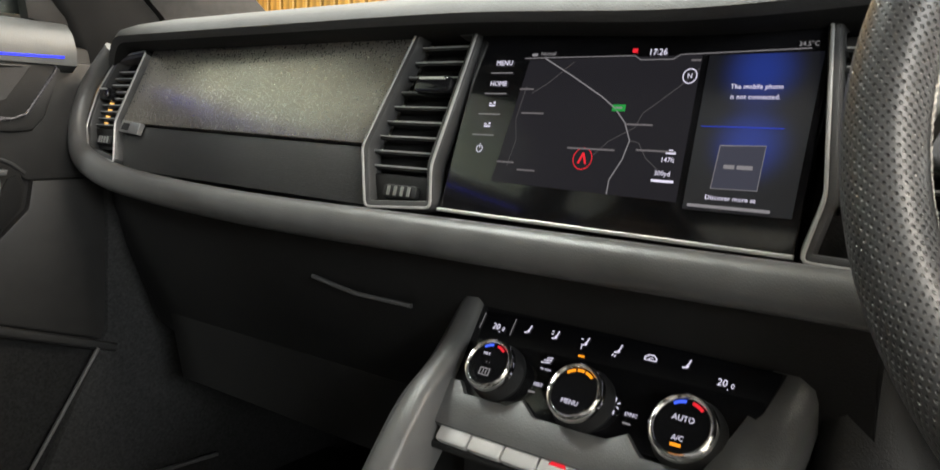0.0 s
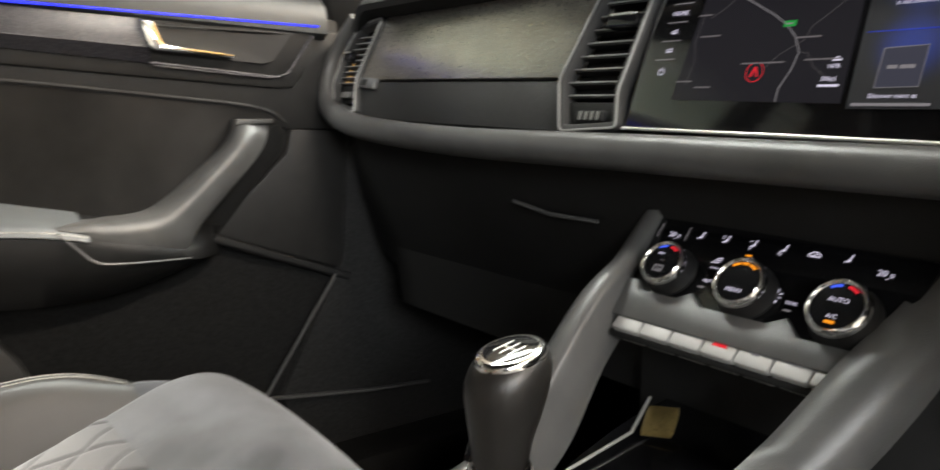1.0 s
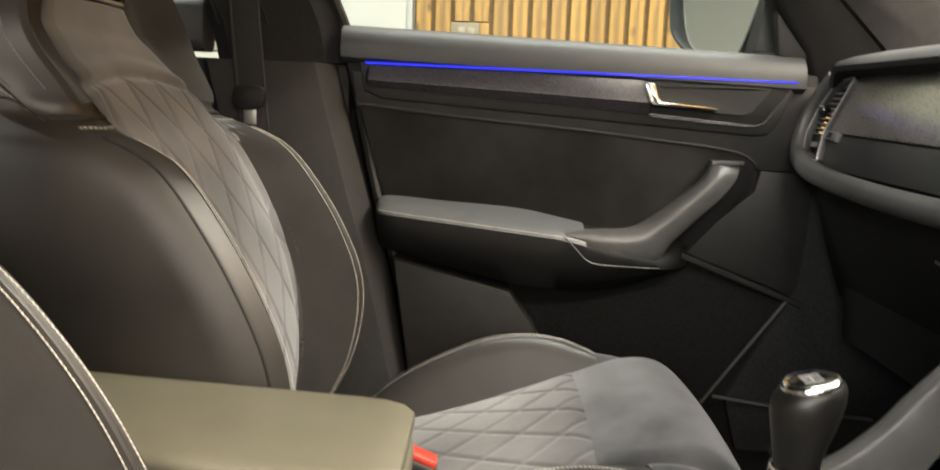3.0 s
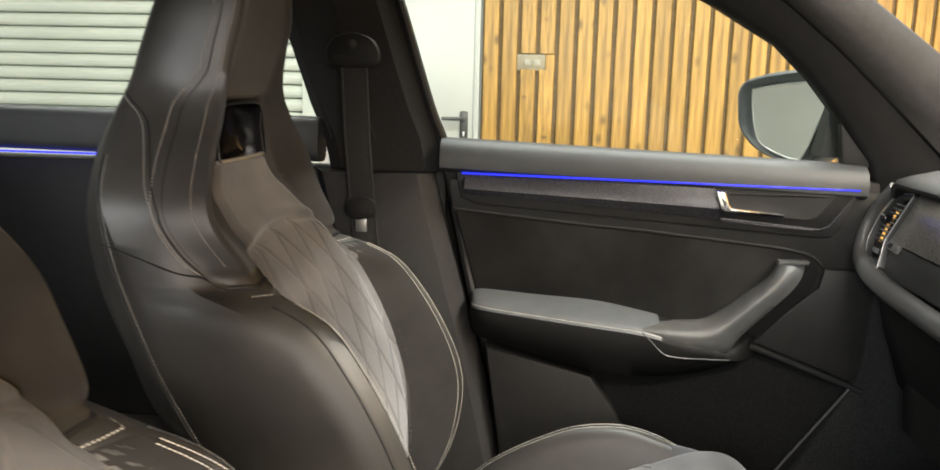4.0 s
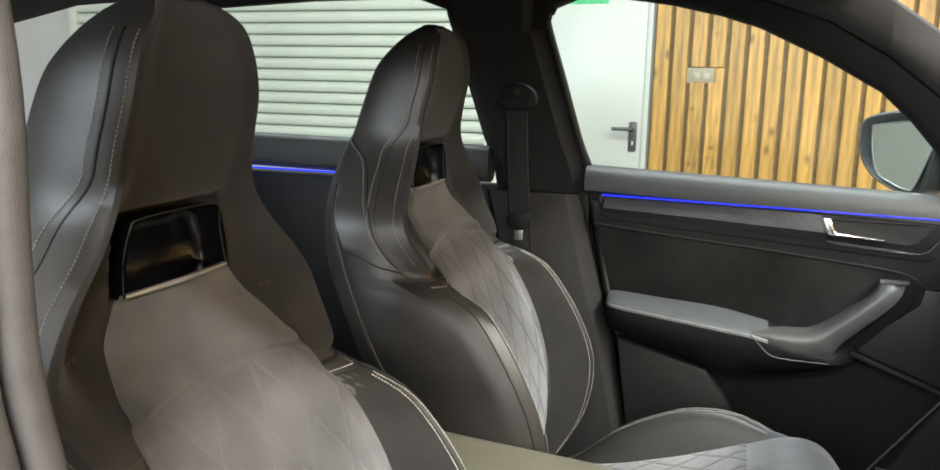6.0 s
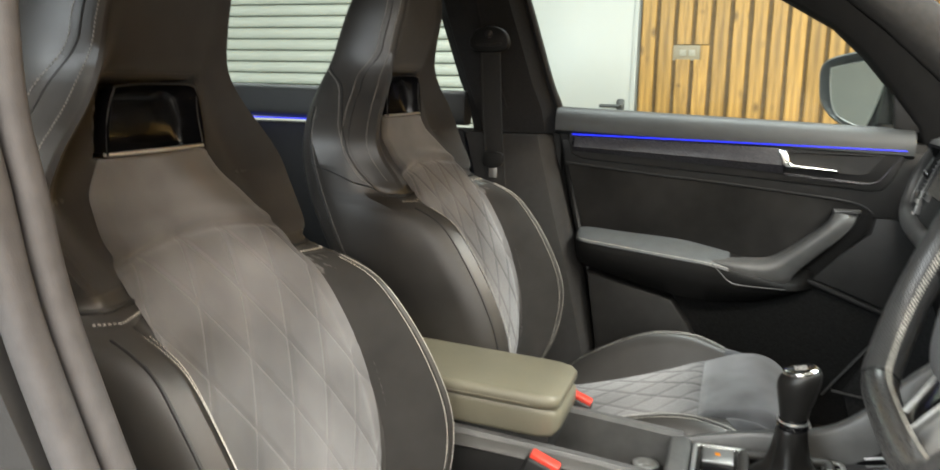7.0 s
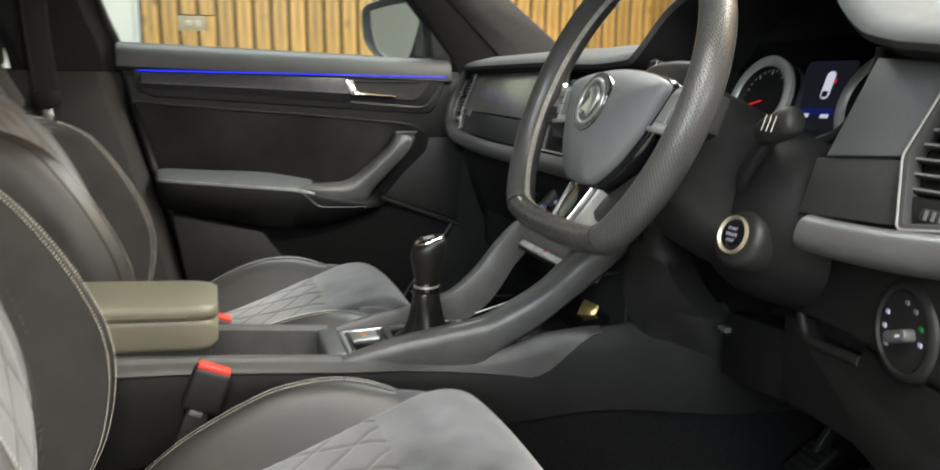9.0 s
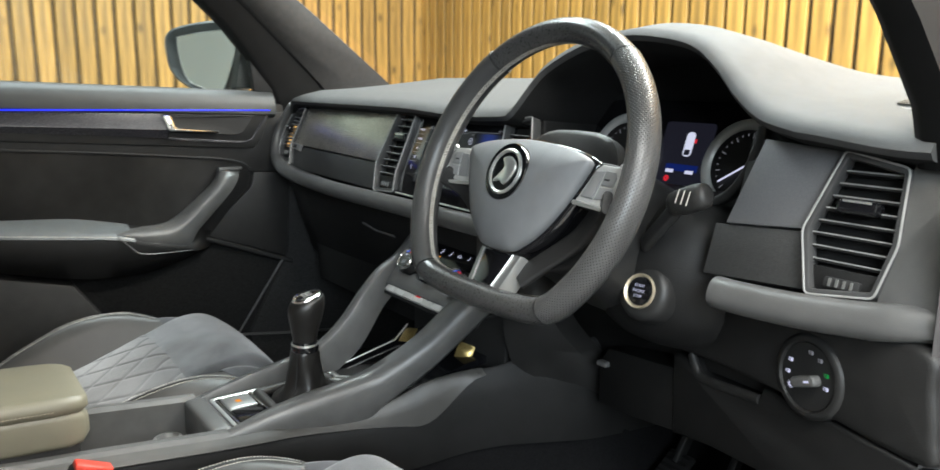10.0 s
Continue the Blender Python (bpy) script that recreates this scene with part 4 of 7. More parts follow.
# driver's end of the same trim, recoloured for the sheen on it
part("fascia_panel", fascia_slab([(0.583, 1.045), (0.676, 1.038), (0.654, 0.958), (0.560, 0.951)], 0.006, 0.025), M_MESH2, dash, "satin dark trim panel")
end_o = [(0.747, 1.036), (0.792, 1.028), (0.803, 1.005), (0.806, 0.882), (0.744, 0.868)]
part("end_panel", fascia_slab(end_o, 0.010, 0.06, 0.008), M_GREY, dash, "plain charcoal end panel")
part("fascia_panel", fascia_slab([(0.545, 0.949), (0.652, 0.956), (0.672, 0.900), (0.545, 0.893)], 0.003, 0.025), M_MESH, dash, "patterned black lower trim panel")


# ---------------------------------------------------------------- air vents
def at_height(edge, z):
    t = sorted((b, a) for a, b in edge)
    return lerp(t, z)


def air_vent(left, right, bars, tab=None, wheel=True, label="tall air vent with a satin frame and thin horizontal bars"):
    """A vent between two edges, each a list of (x, z) from the top down."""
    top, bot = max(z for _, z in left), min(z for _, z in left)
    cx = sum(x for x, _ in left + right) / len(left + right)
    v = part("air_vent", bmesh_frame(left, right, 0.011, 0.0055), M_VENT, dash, label)
    ring = left + list(reversed(right))
    path = [on_fascia(x, z, 0.0125).translation for x, z in ring]
    part("bright_edge", sweep(curve_corner(path), rounded(0.0024, 0.0026, 0.0010, 2), up=FN, closed=True), M_VEDGE, v, "thin satin chrome edging")
    # flat dark sheet for the shade behind the bars
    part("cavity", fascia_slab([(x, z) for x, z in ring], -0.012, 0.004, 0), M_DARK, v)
    zb = bot + (0.030 if wheel else 0.012)
    for i in range(bars):
        z = zb + (top - 0.012 - zb) * (i + 0.5) / bars
        x0, x1 = at_height(left, z) + 0.007, at_height(right, z) - 0.007
        m = on_fascia((x0 + x1) / 2, z)
        part("vane", box((-(x1 - x0) / 2, -0.0022, -0.010), ((x1 - x0) / 2, 0.0008, 0.004), 0, m=m), M_RUBBER, v)
        part("vane_edge", box((-(x1 - x0) / 2, -0.0003, 0.004), ((x1 - x0) / 2, 0.0009, 0.0052), 0, m=m), M_VEDGE, v, "thin silver edge")
    if wheel:
        zl = bot + 0.016
        xm = (at_height(left, zl) + at_height(right, zl)) / 2
        w = (at_height(right, zl) - at_height(left, zl))
        part("vent_base", fascia_slab([(at_height(left, zb) + 0.005, zb), (at_height(right, zb) - 0.005, zb), (at_height(right, bot) - 0.006, bot + 0.005), (at_height(left, bot) + 0.006, bot + 0.005)], 0.004, 0.012, 0.001), M_LOWER, v)
        m = on_fascia(xm, zl, 0.004)
        tw = part("thumbwheel", slab(rounded(w * 0.5, 0.011, 0.003), m @ Matrix.Translation((0, 0, 0.005)), 0.006, 0.0015), M_RUBBER, v)
        for k in (-0.3, -0.1, 0.1, 0.3):
            part("rib", box((k * w * 0.5 - 0.0012, -0.004, 0.005), (k * w * 0.5 + 0.0012, 0.004, 0.0065), 0, m=m), M_SILVER, tw)
    if tab:
        x, z, w = tab
        m = on_fascia(x, z, 0.006)
        part("slider", slab(rounded(w * 1.3, 0.014, 0.005), m @ Matrix.Translation((0, 0, 0.010)), 0.014, 0.003), M_GLOSS, v, "gloss black slider")
        part("slider_trim", slab(rounded(w * 0.9, 0.002, 0.0008, 2), m @ Matrix.Translation((0, 0.0045, 0.0115)), 0.002), M_CHROME, v)


def curve_corner(path):
    out = []
    n = len(path)
    for i in range(n):
        a, b, c = path[i - 1], path[i], path[(i + 1) % n]
        d1, d2 = (a - b), (c - b)
        r = min(0.006, d1.length * 0.4, d2.length * 0.4)
        p, q = b + d1.normalized() * r, b + d2.normalized() * r
        for t in (0, 0.33, 0.67, 1):
            out.append(p * (1 - t) ** 2 + b * 2 * t * (1 - t) + q * t * t)
    return out


def bmesh_frame(left, right, proud, width):
    ring = [on_fascia(x, z, proud - 0.007).translation for x, z in left + list(reversed(right))]
    c = sum(ring, Vector()) / len(ring)
    inner = [p + (c - p).normalized() * width * 0.5 for p in ring]
    return sweep(curve_corner(inner), rounded(width * 1.4, 0.017, 0.002, 2), up=FN, closed=True)


air_vent([(-0.206, 1.052), (-0.245, 0.947), (-0.227, 0.897)], [(-0.143, 1.045), (-0.163, 0.935), (-0.155, 0.902)], 9, (-0.178, 1.000, 0.030))
air_vent([(0.126, 1.042), (0.139, 0.935), (0.131, 0.897)], [(0.186, 1.052), (0.222, 0.947), (0.206, 0.895)], 9)
air_vent([(-0.692, 1.034), (-0.722, 0.990), (-0.728, 0.950), (-0.708, 0.920)], [(-0.632, 1.040), (-0.664, 0.957), (-0.646, 0.910)], 9, (-0.702, 0.990, 0.016))
air_vent([(0.682, 1.038), (0.657, 0.957), (0.677, 0.896)], [(0.748, 1.026), (0.755, 0.955), (0.745, 0.905)], 8, (0.708, 0.985, 0.032))
bd = part("side_badge", fascia_slab([(-0.652, 0.960), (-0.612, 0.957), (-0.616, 0.944), (-0.656, 0.947)], 0.010, 0.006, 0.001), M_SILVER, dash, "small silver plate")
part("badge_bar", fascia_slab([(-0.648, 0.957), (-0.634, 0.956), (-0.637, 0.948), (-0.651, 0.949)], 0.0108, 0.001, 0), M_RUBBER, bd)
# demister vent on the driver's end of the top
DV = basis((0.690, 0.285, 1.0815), (0.86, -0.50, -0.06), (0.50, 0.86, 0.10))
dv = part("demister_vent", slab([(-0.062, -0.004), (-0.045, 0.016), (0.075, 0.022), (0.085, -0.018), (-0.02, -0.024)], DV @ Matrix.Translation((0, 0, 0.004)), 0.016, 0.003), M_LEDGE, dash, "grey-edged demister grille")
# dark plate on the surface in place of a shaded hollow
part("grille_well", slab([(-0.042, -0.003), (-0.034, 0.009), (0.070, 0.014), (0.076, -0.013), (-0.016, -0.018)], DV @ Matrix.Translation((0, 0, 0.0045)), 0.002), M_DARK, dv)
for k in range(4):
    part("vane", box((-0.034 + 0.006 * k, 0.0062 - 0.0066 * k, 0.0045), (0.072, 0.0086 - 0.0066 * k, 0.0068), 0, m=DV), M_LEDGE, dv)
# lower edge of the glovebox lid and driver's knee panel
part("glovebox_groove", sweep([(-0.33, 0.1545, 0.820), (-0.27, 0.1545, 0.812), (-0.20, 0.1545, 0.812)], rounded(0.003, 0.004, 0.001, 2)), M_GREY, dash)
part("glovebox_lid", slab([(-0.70, 0.845), (-0.165, 0.845), (-0.150, 0.64), (-0.62, 0.64)], basis((0, 0.150, 0), (1, 0, 0), (0, 0.06, 1)) , 0.02, 0.006), M_LOWER, dash, "black glovebox lid")

# ---------------------------------------------------------------- touchscreen
tv = thing("touchscreen", (-0.01, 0.15, 0.90), "wide gloss black touchscreen showing a dark road map", "touchscreen")
part("glass", fascia_slab([(-0.141, 1.044), (0.128, 1.041), (0.126, 0.898), (-0.150, 0.902)], 0.008, 0.02, 0.002), M_GLOSS, tv, "gloss black glass")
PR = 0.0086
part("map", fascia_slab([(-0.090, 1.020), (0.047, 1.021), (0.047, 0.925), (-0.104, 0.928)], PR, 0.0005, 0), G_MAP, tv, "dark grey map", flat=True)
part("bottom_trim", sweep([on_fascia(x, 0.8995 + 0.003 * (0.126 - x) / 0.276, 0.009).translation for x in (-0.150, 0.126)], rounded(0.003, 0.003, 0.001, 2), up=FN), M_CHROME, tv)


def glyph(body, x, z, size, mat=None, align="CENTER", lift=0.0003):
    return part("lettering", text_bm(body, size * 0.73, on_fascia(x, z, PR + lift), align, 0.0001), mat or G_WHITE, tv, flat=True)


def line_on(pts, w, mat, name="road", lift=0.0003):
    bm = bmesh.new()
    n = len(pts)
    P = [Vector((x, (z - 0.896) / 0.955)) for x, z in pts]
    L, R = [], []
    for i, p in enumerate(P):
        d = (P[min(n - 1, i + 1)] - P[max(0, i - 1)]).normalized()
        s = Vector((-d.y, d.x)) * w / 2
        L.append(bm.verts.new(F_ORIGIN @ Vector((*(p + s), PR + lift))))
        R.append(bm.verts.new(F_ORIGIN @ Vector((*(p - s), PR + lift))))
    for i in range(n - 1):
        bm.faces.new((L[i], R[i], R[i + 1], L[i + 1]))
    return part(name, bm, mat, tv, flat=True)


def quad_on(x0, z0, x1, z1, mat, name="bar", lift=0.0003, shear=0.0):
    return line_on([(x0, (z0 + z1) / 2), (x1, (z0 + z1) / 2 + shear)], abs(z1 - z0), mat, name, lift)


glyph("MENU", -0.113, 1.018, 0.0078)
glyph("HOME", -0.115, 1.002, 0.0078)
for z in (1.0105, 0.9945, 0.9785, 0.9625):
    x = -0.114 - (1.0105 - z) * 0.13
    quad_on(x - 0.0105, z - 0.0004, x + 0.0105, z + 0.0004, G_DIM)
for z in (0.986, 0.970):
    x = -0.1155 - (1.0105 - z) * 0.06
    quad_on(x - 0.003, z - 0.0014, x + 0.003, z - 0.0002, G_WHITE, "icon")
    quad_on(x - 0.003, z + 0.0004, x - 0.0008, z + 0.0014, G_WHITE, "icon")
    quad_on(x + 0.0010, z + 0.0006, x + 0.0028, z + 0.0022, G_WHITE, "icon")
pw = [(-0.121 + 0.0028 * math.cos(a), 0.952 + 0.0028 * math.sin(a)) for a in [radians(120 + 30 * i) for i in range(11)]]
line_on(pw, 0.0007, G_WHITE, "icon")
line_on([(-0.121, 0.9525), (-0.121, 0.956)], 0.0007, G_WHITE, "icon")
line_on([(-0.095, 1.0215), (-0.002, 1.0215), (0.003, 1.0185), (0.027, 1.0185), (0.032, 1.0215), (0.116, 1.0235)], 0.0006, G_DIM, "divider")
glyph("17:26", 0.015, 1.0235, 0.0088)
glyph("34.5°C", 0.114, 1.0262, 0.0060, G_DIM)
glyph("Normal", -0.074, 1.0245, 0.0058, G_DIM)
quad_on(-0.0885, 1.0228, -0.0835, 1.0250, G_DIM, "icon")
quad_on(-0.0045, 1.0235, -0.0005, 1.0265, G_RED, "icon")
line_on([(-0.076, 1.021), (-0.05, 1.008), (-0.022, 0.993), (-0.010, 0.985), (0.000, 0.975), (0.006, 0.963), (0.003, 0.95), (-0.004, 0.936), (-0.004, 0.926)], 0.0009, G_DIM)
for pts in ([(0.047, 1.012), (0.035, 1.000), (0.020, 0.988), (0.012, 0.982), (0.008, 0.972), (-0.010, 0.962), (-0.02, 0.952)], [(0.006, 0.963), (0.013, 0.962), (0.020, 0.952), (0.030, 0.945), (0.04, 0.94)], [(-0.088, 1.000), (-0.092, 0.975), (-0.088, 0.96), (-0.092, 0.94)], [(-0.05, 1.018), (-0.07, 1.002), (-0.082, 0.995)]):
    line_on(pts, 0.0005, glow("lit_road", (0.06, 0.058, 0.062), 1.0))
quad_on(-0.012, 0.9828, -0.0018, 0.9876, G_GREEN, "road_sign")
quad_on(-0.0095, 0.9846, -0.0043, 0.9858, G_DIM, "road_sign_bar", 0.0005)
for x0, x1, z in ((-0.094, -0.081, 0.998), (-0.088, -0.068, 0.980), (0.000, 0.021, 0.974), (-0.042, -0.004, 0.956), (0.012, 0.040, 0.957), (-0.102, -0.086, 0.943), (-0.082, -0.066, 0.938), (0.040, 0.047, 1.0175)):
    quad_on(x0, z - 0.0006, x1, z + 0.0006, G_FAINT, "place_name_bar", 0.0004)
line_on([(-0.028 + 0.0075 * math.cos(a), 0.949 + 0.0075 * math.sin(a)) for a in [2 * math.pi * i / 24 for i in range(25)]], 0.0006, G_RED, "position_ring")
line_on([(-0.031, 0.9455), (-0.028, 0.953)], 0.0016, G_RED, "position_arrow")
line_on([(-0.025, 0.9455), (-0.028, 0.953)], 0.0016, G_RED, "position_arrow")
line_on([(0.041 + 0.0048 * math.cos(a), 1.007 + 0.0048 * math.sin(a)) for a in [2 * math.pi * i / 20 for i in range(21)]], 0.0007, G_WHITE, "compass")
glyph("N", 0.041, 1.007, 0.0068)
glyph("147ft", 0.036, 0.9515, 0.0065)
line_on([(0.034, 0.9562), (0.041, 0.9562)], 0.0016, G_WHITE, "icon")
line_on([(0.036, 0.9575), (0.039, 0.9575)], 0.0018, G_WHITE, "icon")
glyph("300yd", 0.034, 0.9425, 0.0065)
quad_on(0.027, 0.9368, 0.043, 0.9385, G_WHITE)
glyph("The mobile phone", 0.0865, 1.000, 0.0062)
glyph("is not connected.", 0.0865, 0.9935, 0.0062)
quad_on(0.055, 0.9742, 0.108, 0.9747, glow("lit_blue_line", (0.02, 0.05, 0.5), 1.0), "divider")
# blue tile backgrounds, brightest in the middle
def pool_material(name, points):
    m = bpy.data.materials.new(name)
    m.use_nodes = True
    n, l = m.node_tree.nodes, m.node_tree.links
    bs = n["Principled BSDF"]
    bs.inputs["Base Color"].default_value = (0.01, 0.01, 0.01, 1)
    tc = n.new("ShaderNodeTexCoord")
    total = None
    for p in points:
        d = n.new("ShaderNodeVectorMath")
        d.operation = "DISTANCE"
        d.inputs[1].default_value = p - BASE[tv]
        l.new(tc.outputs["Object"], d.inputs[0])
        r = n.new("ShaderNodeMapRange")
        r.interpolation_type = "SMOOTHERSTEP"
        r.inputs["From Min"].default_value, r.inputs["From Max"].default_value = 0.034, 0.0
        l.new(d.outputs["Value"], r.inputs["Value"])
        if total is None:
            total = r.outputs[0]
        else:
            ad = n.new("ShaderNodeMath")
            l.new(total, ad.inputs[0])
            l.new(r.outputs[0], ad.inputs[1])
            total = ad.outputs[0]
    ramp = n.new("ShaderNodeValToRGB")
    ramp.color_ramp.elements[0].color, ramp.color_ramp.elements[1].color = (0.0015, 0.0018, 0.004, 1), (0.004, 0.018, 0.15, 1)
    l.new(total, ramp.inputs[0])
    l.new(ramp.outputs[0], bs.inputs["Emission Color"])
    bs.inputs["Emission Strength"].default_value = 1.0
    return m


part("blue_tile", fascia_slab([(0.052, 1.0205), (0.124, 1.0215), (0.121, 0.9215), (0.052, 0.9215)], PR, 0.0003, 0), pool_material("screen_blue_pools", [on_fascia(0.088, 1.010, PR).translation, on_fascia(0.088, 0.964, PR).translation]), tv, "dark blue information tiles", flat=True)
part("tile", fascia_slab([(0.070, 0.9625), (0.099, 0.9635), (0.098, 0.936), (0.0685, 0.9355)], PR + 0.0003, 0.0001, 0), glow("screen_tile", (0.035, 0.038, 0.055), 1.0), tv, flat=True)
line_on([(0.070, 0.9625), (0.099, 0.9635), (0.098, 0.936), (0.0685, 0.9355), (0.070, 0.9625)], 0.0006, G_DIM, "tile_edge", 0.0005)
quad_on(0.0745, 0.9482, 0.0815, 0.9508, G_DIM, "name_bar", 0.0006)
quad_on(0.0830, 0.9482, 0.0930, 0.9508, G_DIM, "name_bar", 0.0006)
glyph("Discover more at", 0.082, 0.9300, 0.0062)
quad_on(0.055, 0.9232, 0.108, 0.9253, G_DIM, "name_bar", 0.0004)

# ---------------------------------------------------------------- climate panel and switches
CUP, CNV = Vector((0, 0.633, 0.774)), Vector((0, -0.774, 0.633))


def on_clim(x, z, d=0.0):
    return basis(Vector((x, 0.147 + 0.633 / 0.774 * (z - 0.81), z)) + CNV * d, (1, 0, 0), CUP)


def clim_outline(pts):
    return [(x, (z - 0.81) / 0.774) for x, z in pts]


C_ORIGIN = on_clim(0, 0.81)
clim = thing("climate_panel", (0, 0.13, 0.74), "gloss black climate panel with three chrome-ringed knobs", "climate controls")
part("panel", slab(clim_outline([(-0.133, 0.827), (0.120, 0.822), (0.104, 0.762), (-0.122, 0.764)]), C_ORIGIN, 0.05, 0.003), M_GLOSS, clim, "gloss black touch panel")
part("surround", slab(clim_outline([(-0.128, 0.773), (-0.110, 0.773), (-0.102, 0.766), (-0.064, 0.766), (-0.052, 0.772), (-0.038, 0.764), (0.020, 0.764), (0.034, 0.770), (0.048, 0.760), (0.096, 0.760), (0.116, 0.768), (0.116, 0.744), (-0.126, 0.744)]), C_ORIGIN @ Matrix.Translation((0, 0, 0.006)), 0.05, 0.003), M_GREY, clim, "satin grey surround")


def knob(x, z, r, marks):
    m = on_clim(x, z)
    k = part("knob", lathe([(r * 1.16, -0.005), (r * 1.18, 0.003), (r * 1.10, 0.006), (r * 1.06, 0.014), (r * 1.03, 0.018), (r * 0.90, 0.0185), (r * 0.5, 0.0185)], m, 40), M_RUBBER, clim, "black rotary knob", angle=30)
    part("chrome_ring", lathe([(r * 1.055, 0.0135), (r * 1.06, 0.0165), (r * 1.02, 0.0200), (r * 0.95, 0.0215), (r * 0.86, 0.0205), (r * 0.84, 0.0180)], m, 48), M_POLISH, k, "polished chrome ring", angle=60)
    part("cap", lathe([(r * 0.85, 0.0180), (r * 0.84, 0.0192), (r * 0.4, 0.0195), (0.0005, 0.0195)], m, 40), M_GLOSS, k)
    for body, dx, dy, size, mat in marks:
        part("lettering", text_bm(body, size * 0.8, m @ Matrix.Translation((dx, dy, 0.0199)), depth=0.0001), mat, k, flat=True)
    for a0, a1, mat in ARCS.get(x, ()):
        bm = bmesh.new()
        vs = [[bm.verts.new(m @ Vector((q * r * math.cos(radians(a)), q * r * math.sin(radians(a)), 0.0199))) for q in (0.70, 0.80)] for a in [a0 + (a1 - a0) * i / 6 for i in range(7)]]
        for a, b in zip(vs, vs[1:]):
            bm.faces.new((a[0], a[1], b[1], b[0]))
        part("lit_mark", bm, mat, k, flat=True)
    return k


G_BLU2 = glow("lit_cool_blue", (0.05, 0.12, 0.9), 1.0)
ARCS = {-0.083: [(95, 125, G_BLU2), (50, 80, G_RED)], 0.073: [(95, 125, G_BLU2), (50, 80, G_RED)], -0.007: [(50, 75, G_AMBER), (80, 100, G_AMBER), (105, 130, G_AMBER)]}
knob(-0.083, 0.784, 0.0195, [("MAX", -0.004, 0.007, 0.0036, G_WHITE), ("- -", 0, 0.001, 0.006, G_DIM)])
mk = on_clim(-0.083, 0.784)
for lo, hi in (((-0.0045, -0.0100, 0.0197), (0.0045, -0.0092, 0.0200)), ((-0.0045, -0.0048, 0.0197), (0.0045, -0.0040, 0.0200)), ((-0.0045, -0.0092, 0.0197), (-0.0037, -0.0048, 0.0200)), ((0.0037, -0.0092, 0.0197), (0.0045, -0.0048, 0.0200)), ((-0.0016, -0.0088, 0.0197), (-0.0008, -0.0054, 0.0200)), ((0.0010, -0.0088, 0.0197), (0.0018, -0.0054, 0.0200))):
    part("demist_icon", box(lo, hi, m=mk), G_DIM, clim, flat=True)
knob(-0.007, 0.781, 0.0205, [("MENU", 0, -0.0085, 0.0062, G_WHITE)])
part("lit_mark", box((-0.0035, -0.0140, 0.0197), (0.0035, -0.0120, 0.0201), m=on_clim(0.073, 0.778)), G_AMBER, clim, flat=True)
knob(0.073, 0.778, 0.0215, [("AUTO", 0, 0.0045, 0.0068, G_WHITE), ("A/C", 0, -0.0085, 0.0058, G_WHITE)])


def cmark(body, x, z, size, mat=None):
    return part("lettering", text_bm(body, size * 0.73, on_clim(x, z, 0.0006), depth=0.0001), mat or G_WHITE, clim, flat=True)


def cbar(x, z, w, h, mat=None, name="icon", rot=0.0):
    m = on_clim(x, z, 0.0006) @ pose(0, 0, 0, 0, 0, rot)
    return part(name, box((-w / 2, -h / 2, 0), (w / 2, h / 2, 0.0002), 0, m=m), mat or G_WHITE, clim, flat=True)


for x, z in ((-0.103, 0.8125), (0.083, 0.8095)):
    cmark("20", x, z, 0.0098)
    cmark("0", x + 0.0072, z - 0.0008, 0.0068)
    cbar(x + 0.0046, z - 0.0030, 0.0008, 0.0008)


def seat_icon(x, z, extra):
    """A small seat with a bent back, and marks for the air flow."""
    cbar(x + 0.0016, z + 0.0006, 0.0009, 0.0052, rot=-14)
    cbar(x - 0.0004, z - 0.0022, 0.0040, 0.0009, rot=14)
    cbar(x + 0.0010, z - 0.0014, 0.0016, 0.0020, rot=14)
    for dx, dz, r in extra:
        cbar(x + dx, z + dz, 0.0020, 0.0006, rot=r)


for x, extra in ((-0.074, ()), (-0.049, ((-0.0028, 0.0018, 0), (-0.0028, 0.0002, 0))), (-0.023, ((-0.0030, 0.0010, 0), (-0.0016, -0.0042, 90))), (0.004, ((-0.0026, -0.0042, 60), (-0.0006, -0.0046, 60))), (0.056, ())):
    seat_icon(x, 0.8155, extra)
for dz, w in ((-0.0016, 0.0090), (0.0014, 0.0046)):
    cbar(0.030, 0.8145 + dz, w, 0.0007)
for dx, r in ((-0.0044, 90), (0.0044, 90)):
    cbar(0.030 + dx, 0.8138, 0.0026, 0.0007, rot=r)
for dx, r in ((-0.0032, 45), (0.0032, -45)):
    cbar(0.030 + dx, 0.8150, 0.0030, 0.0007, rot=r)
cbar(0.030, 0.8140, 0.0036, 0.0006, rot=20)
cbar(-0.022, 0.8062, 0.005, 0.0014, G_AMBER)
cmark("REST", -0.047, 0.7835, 0.0052)
cbar(-0.050, 0.7785, 0.006, 0.0012, G_DIM)
cmark("Air Care", -0.046, 0.7935, 0.0036)
for k in range(3):
    cbar(-0.048 + 0.0012 * k, 0.7975 + 0.0016 * k, 0.0078 - 0.0012 * k, 0.0007, rot=8)
cmark("SYNC", 0.030, 0.7805, 0.0052)
cbar(0.029, 0.7755, 0.006, 0.0012, G_DIM)
cbar(0.016, 0.784, 0.0008, 0.010)
cbar(0.0165, 0.7795, 0.0026, 0.0026)
cbar(0.0190, 0.7850, 0.0022, 0.0007, rot=30)
cbar(0.0190, 0.7825, 0.0022, 0.0007, rot=-30)
for x in (-0.118, -0.088):
    cbar(x, 0.8145, 0.0005, 0.014, G_DIM, "divider")
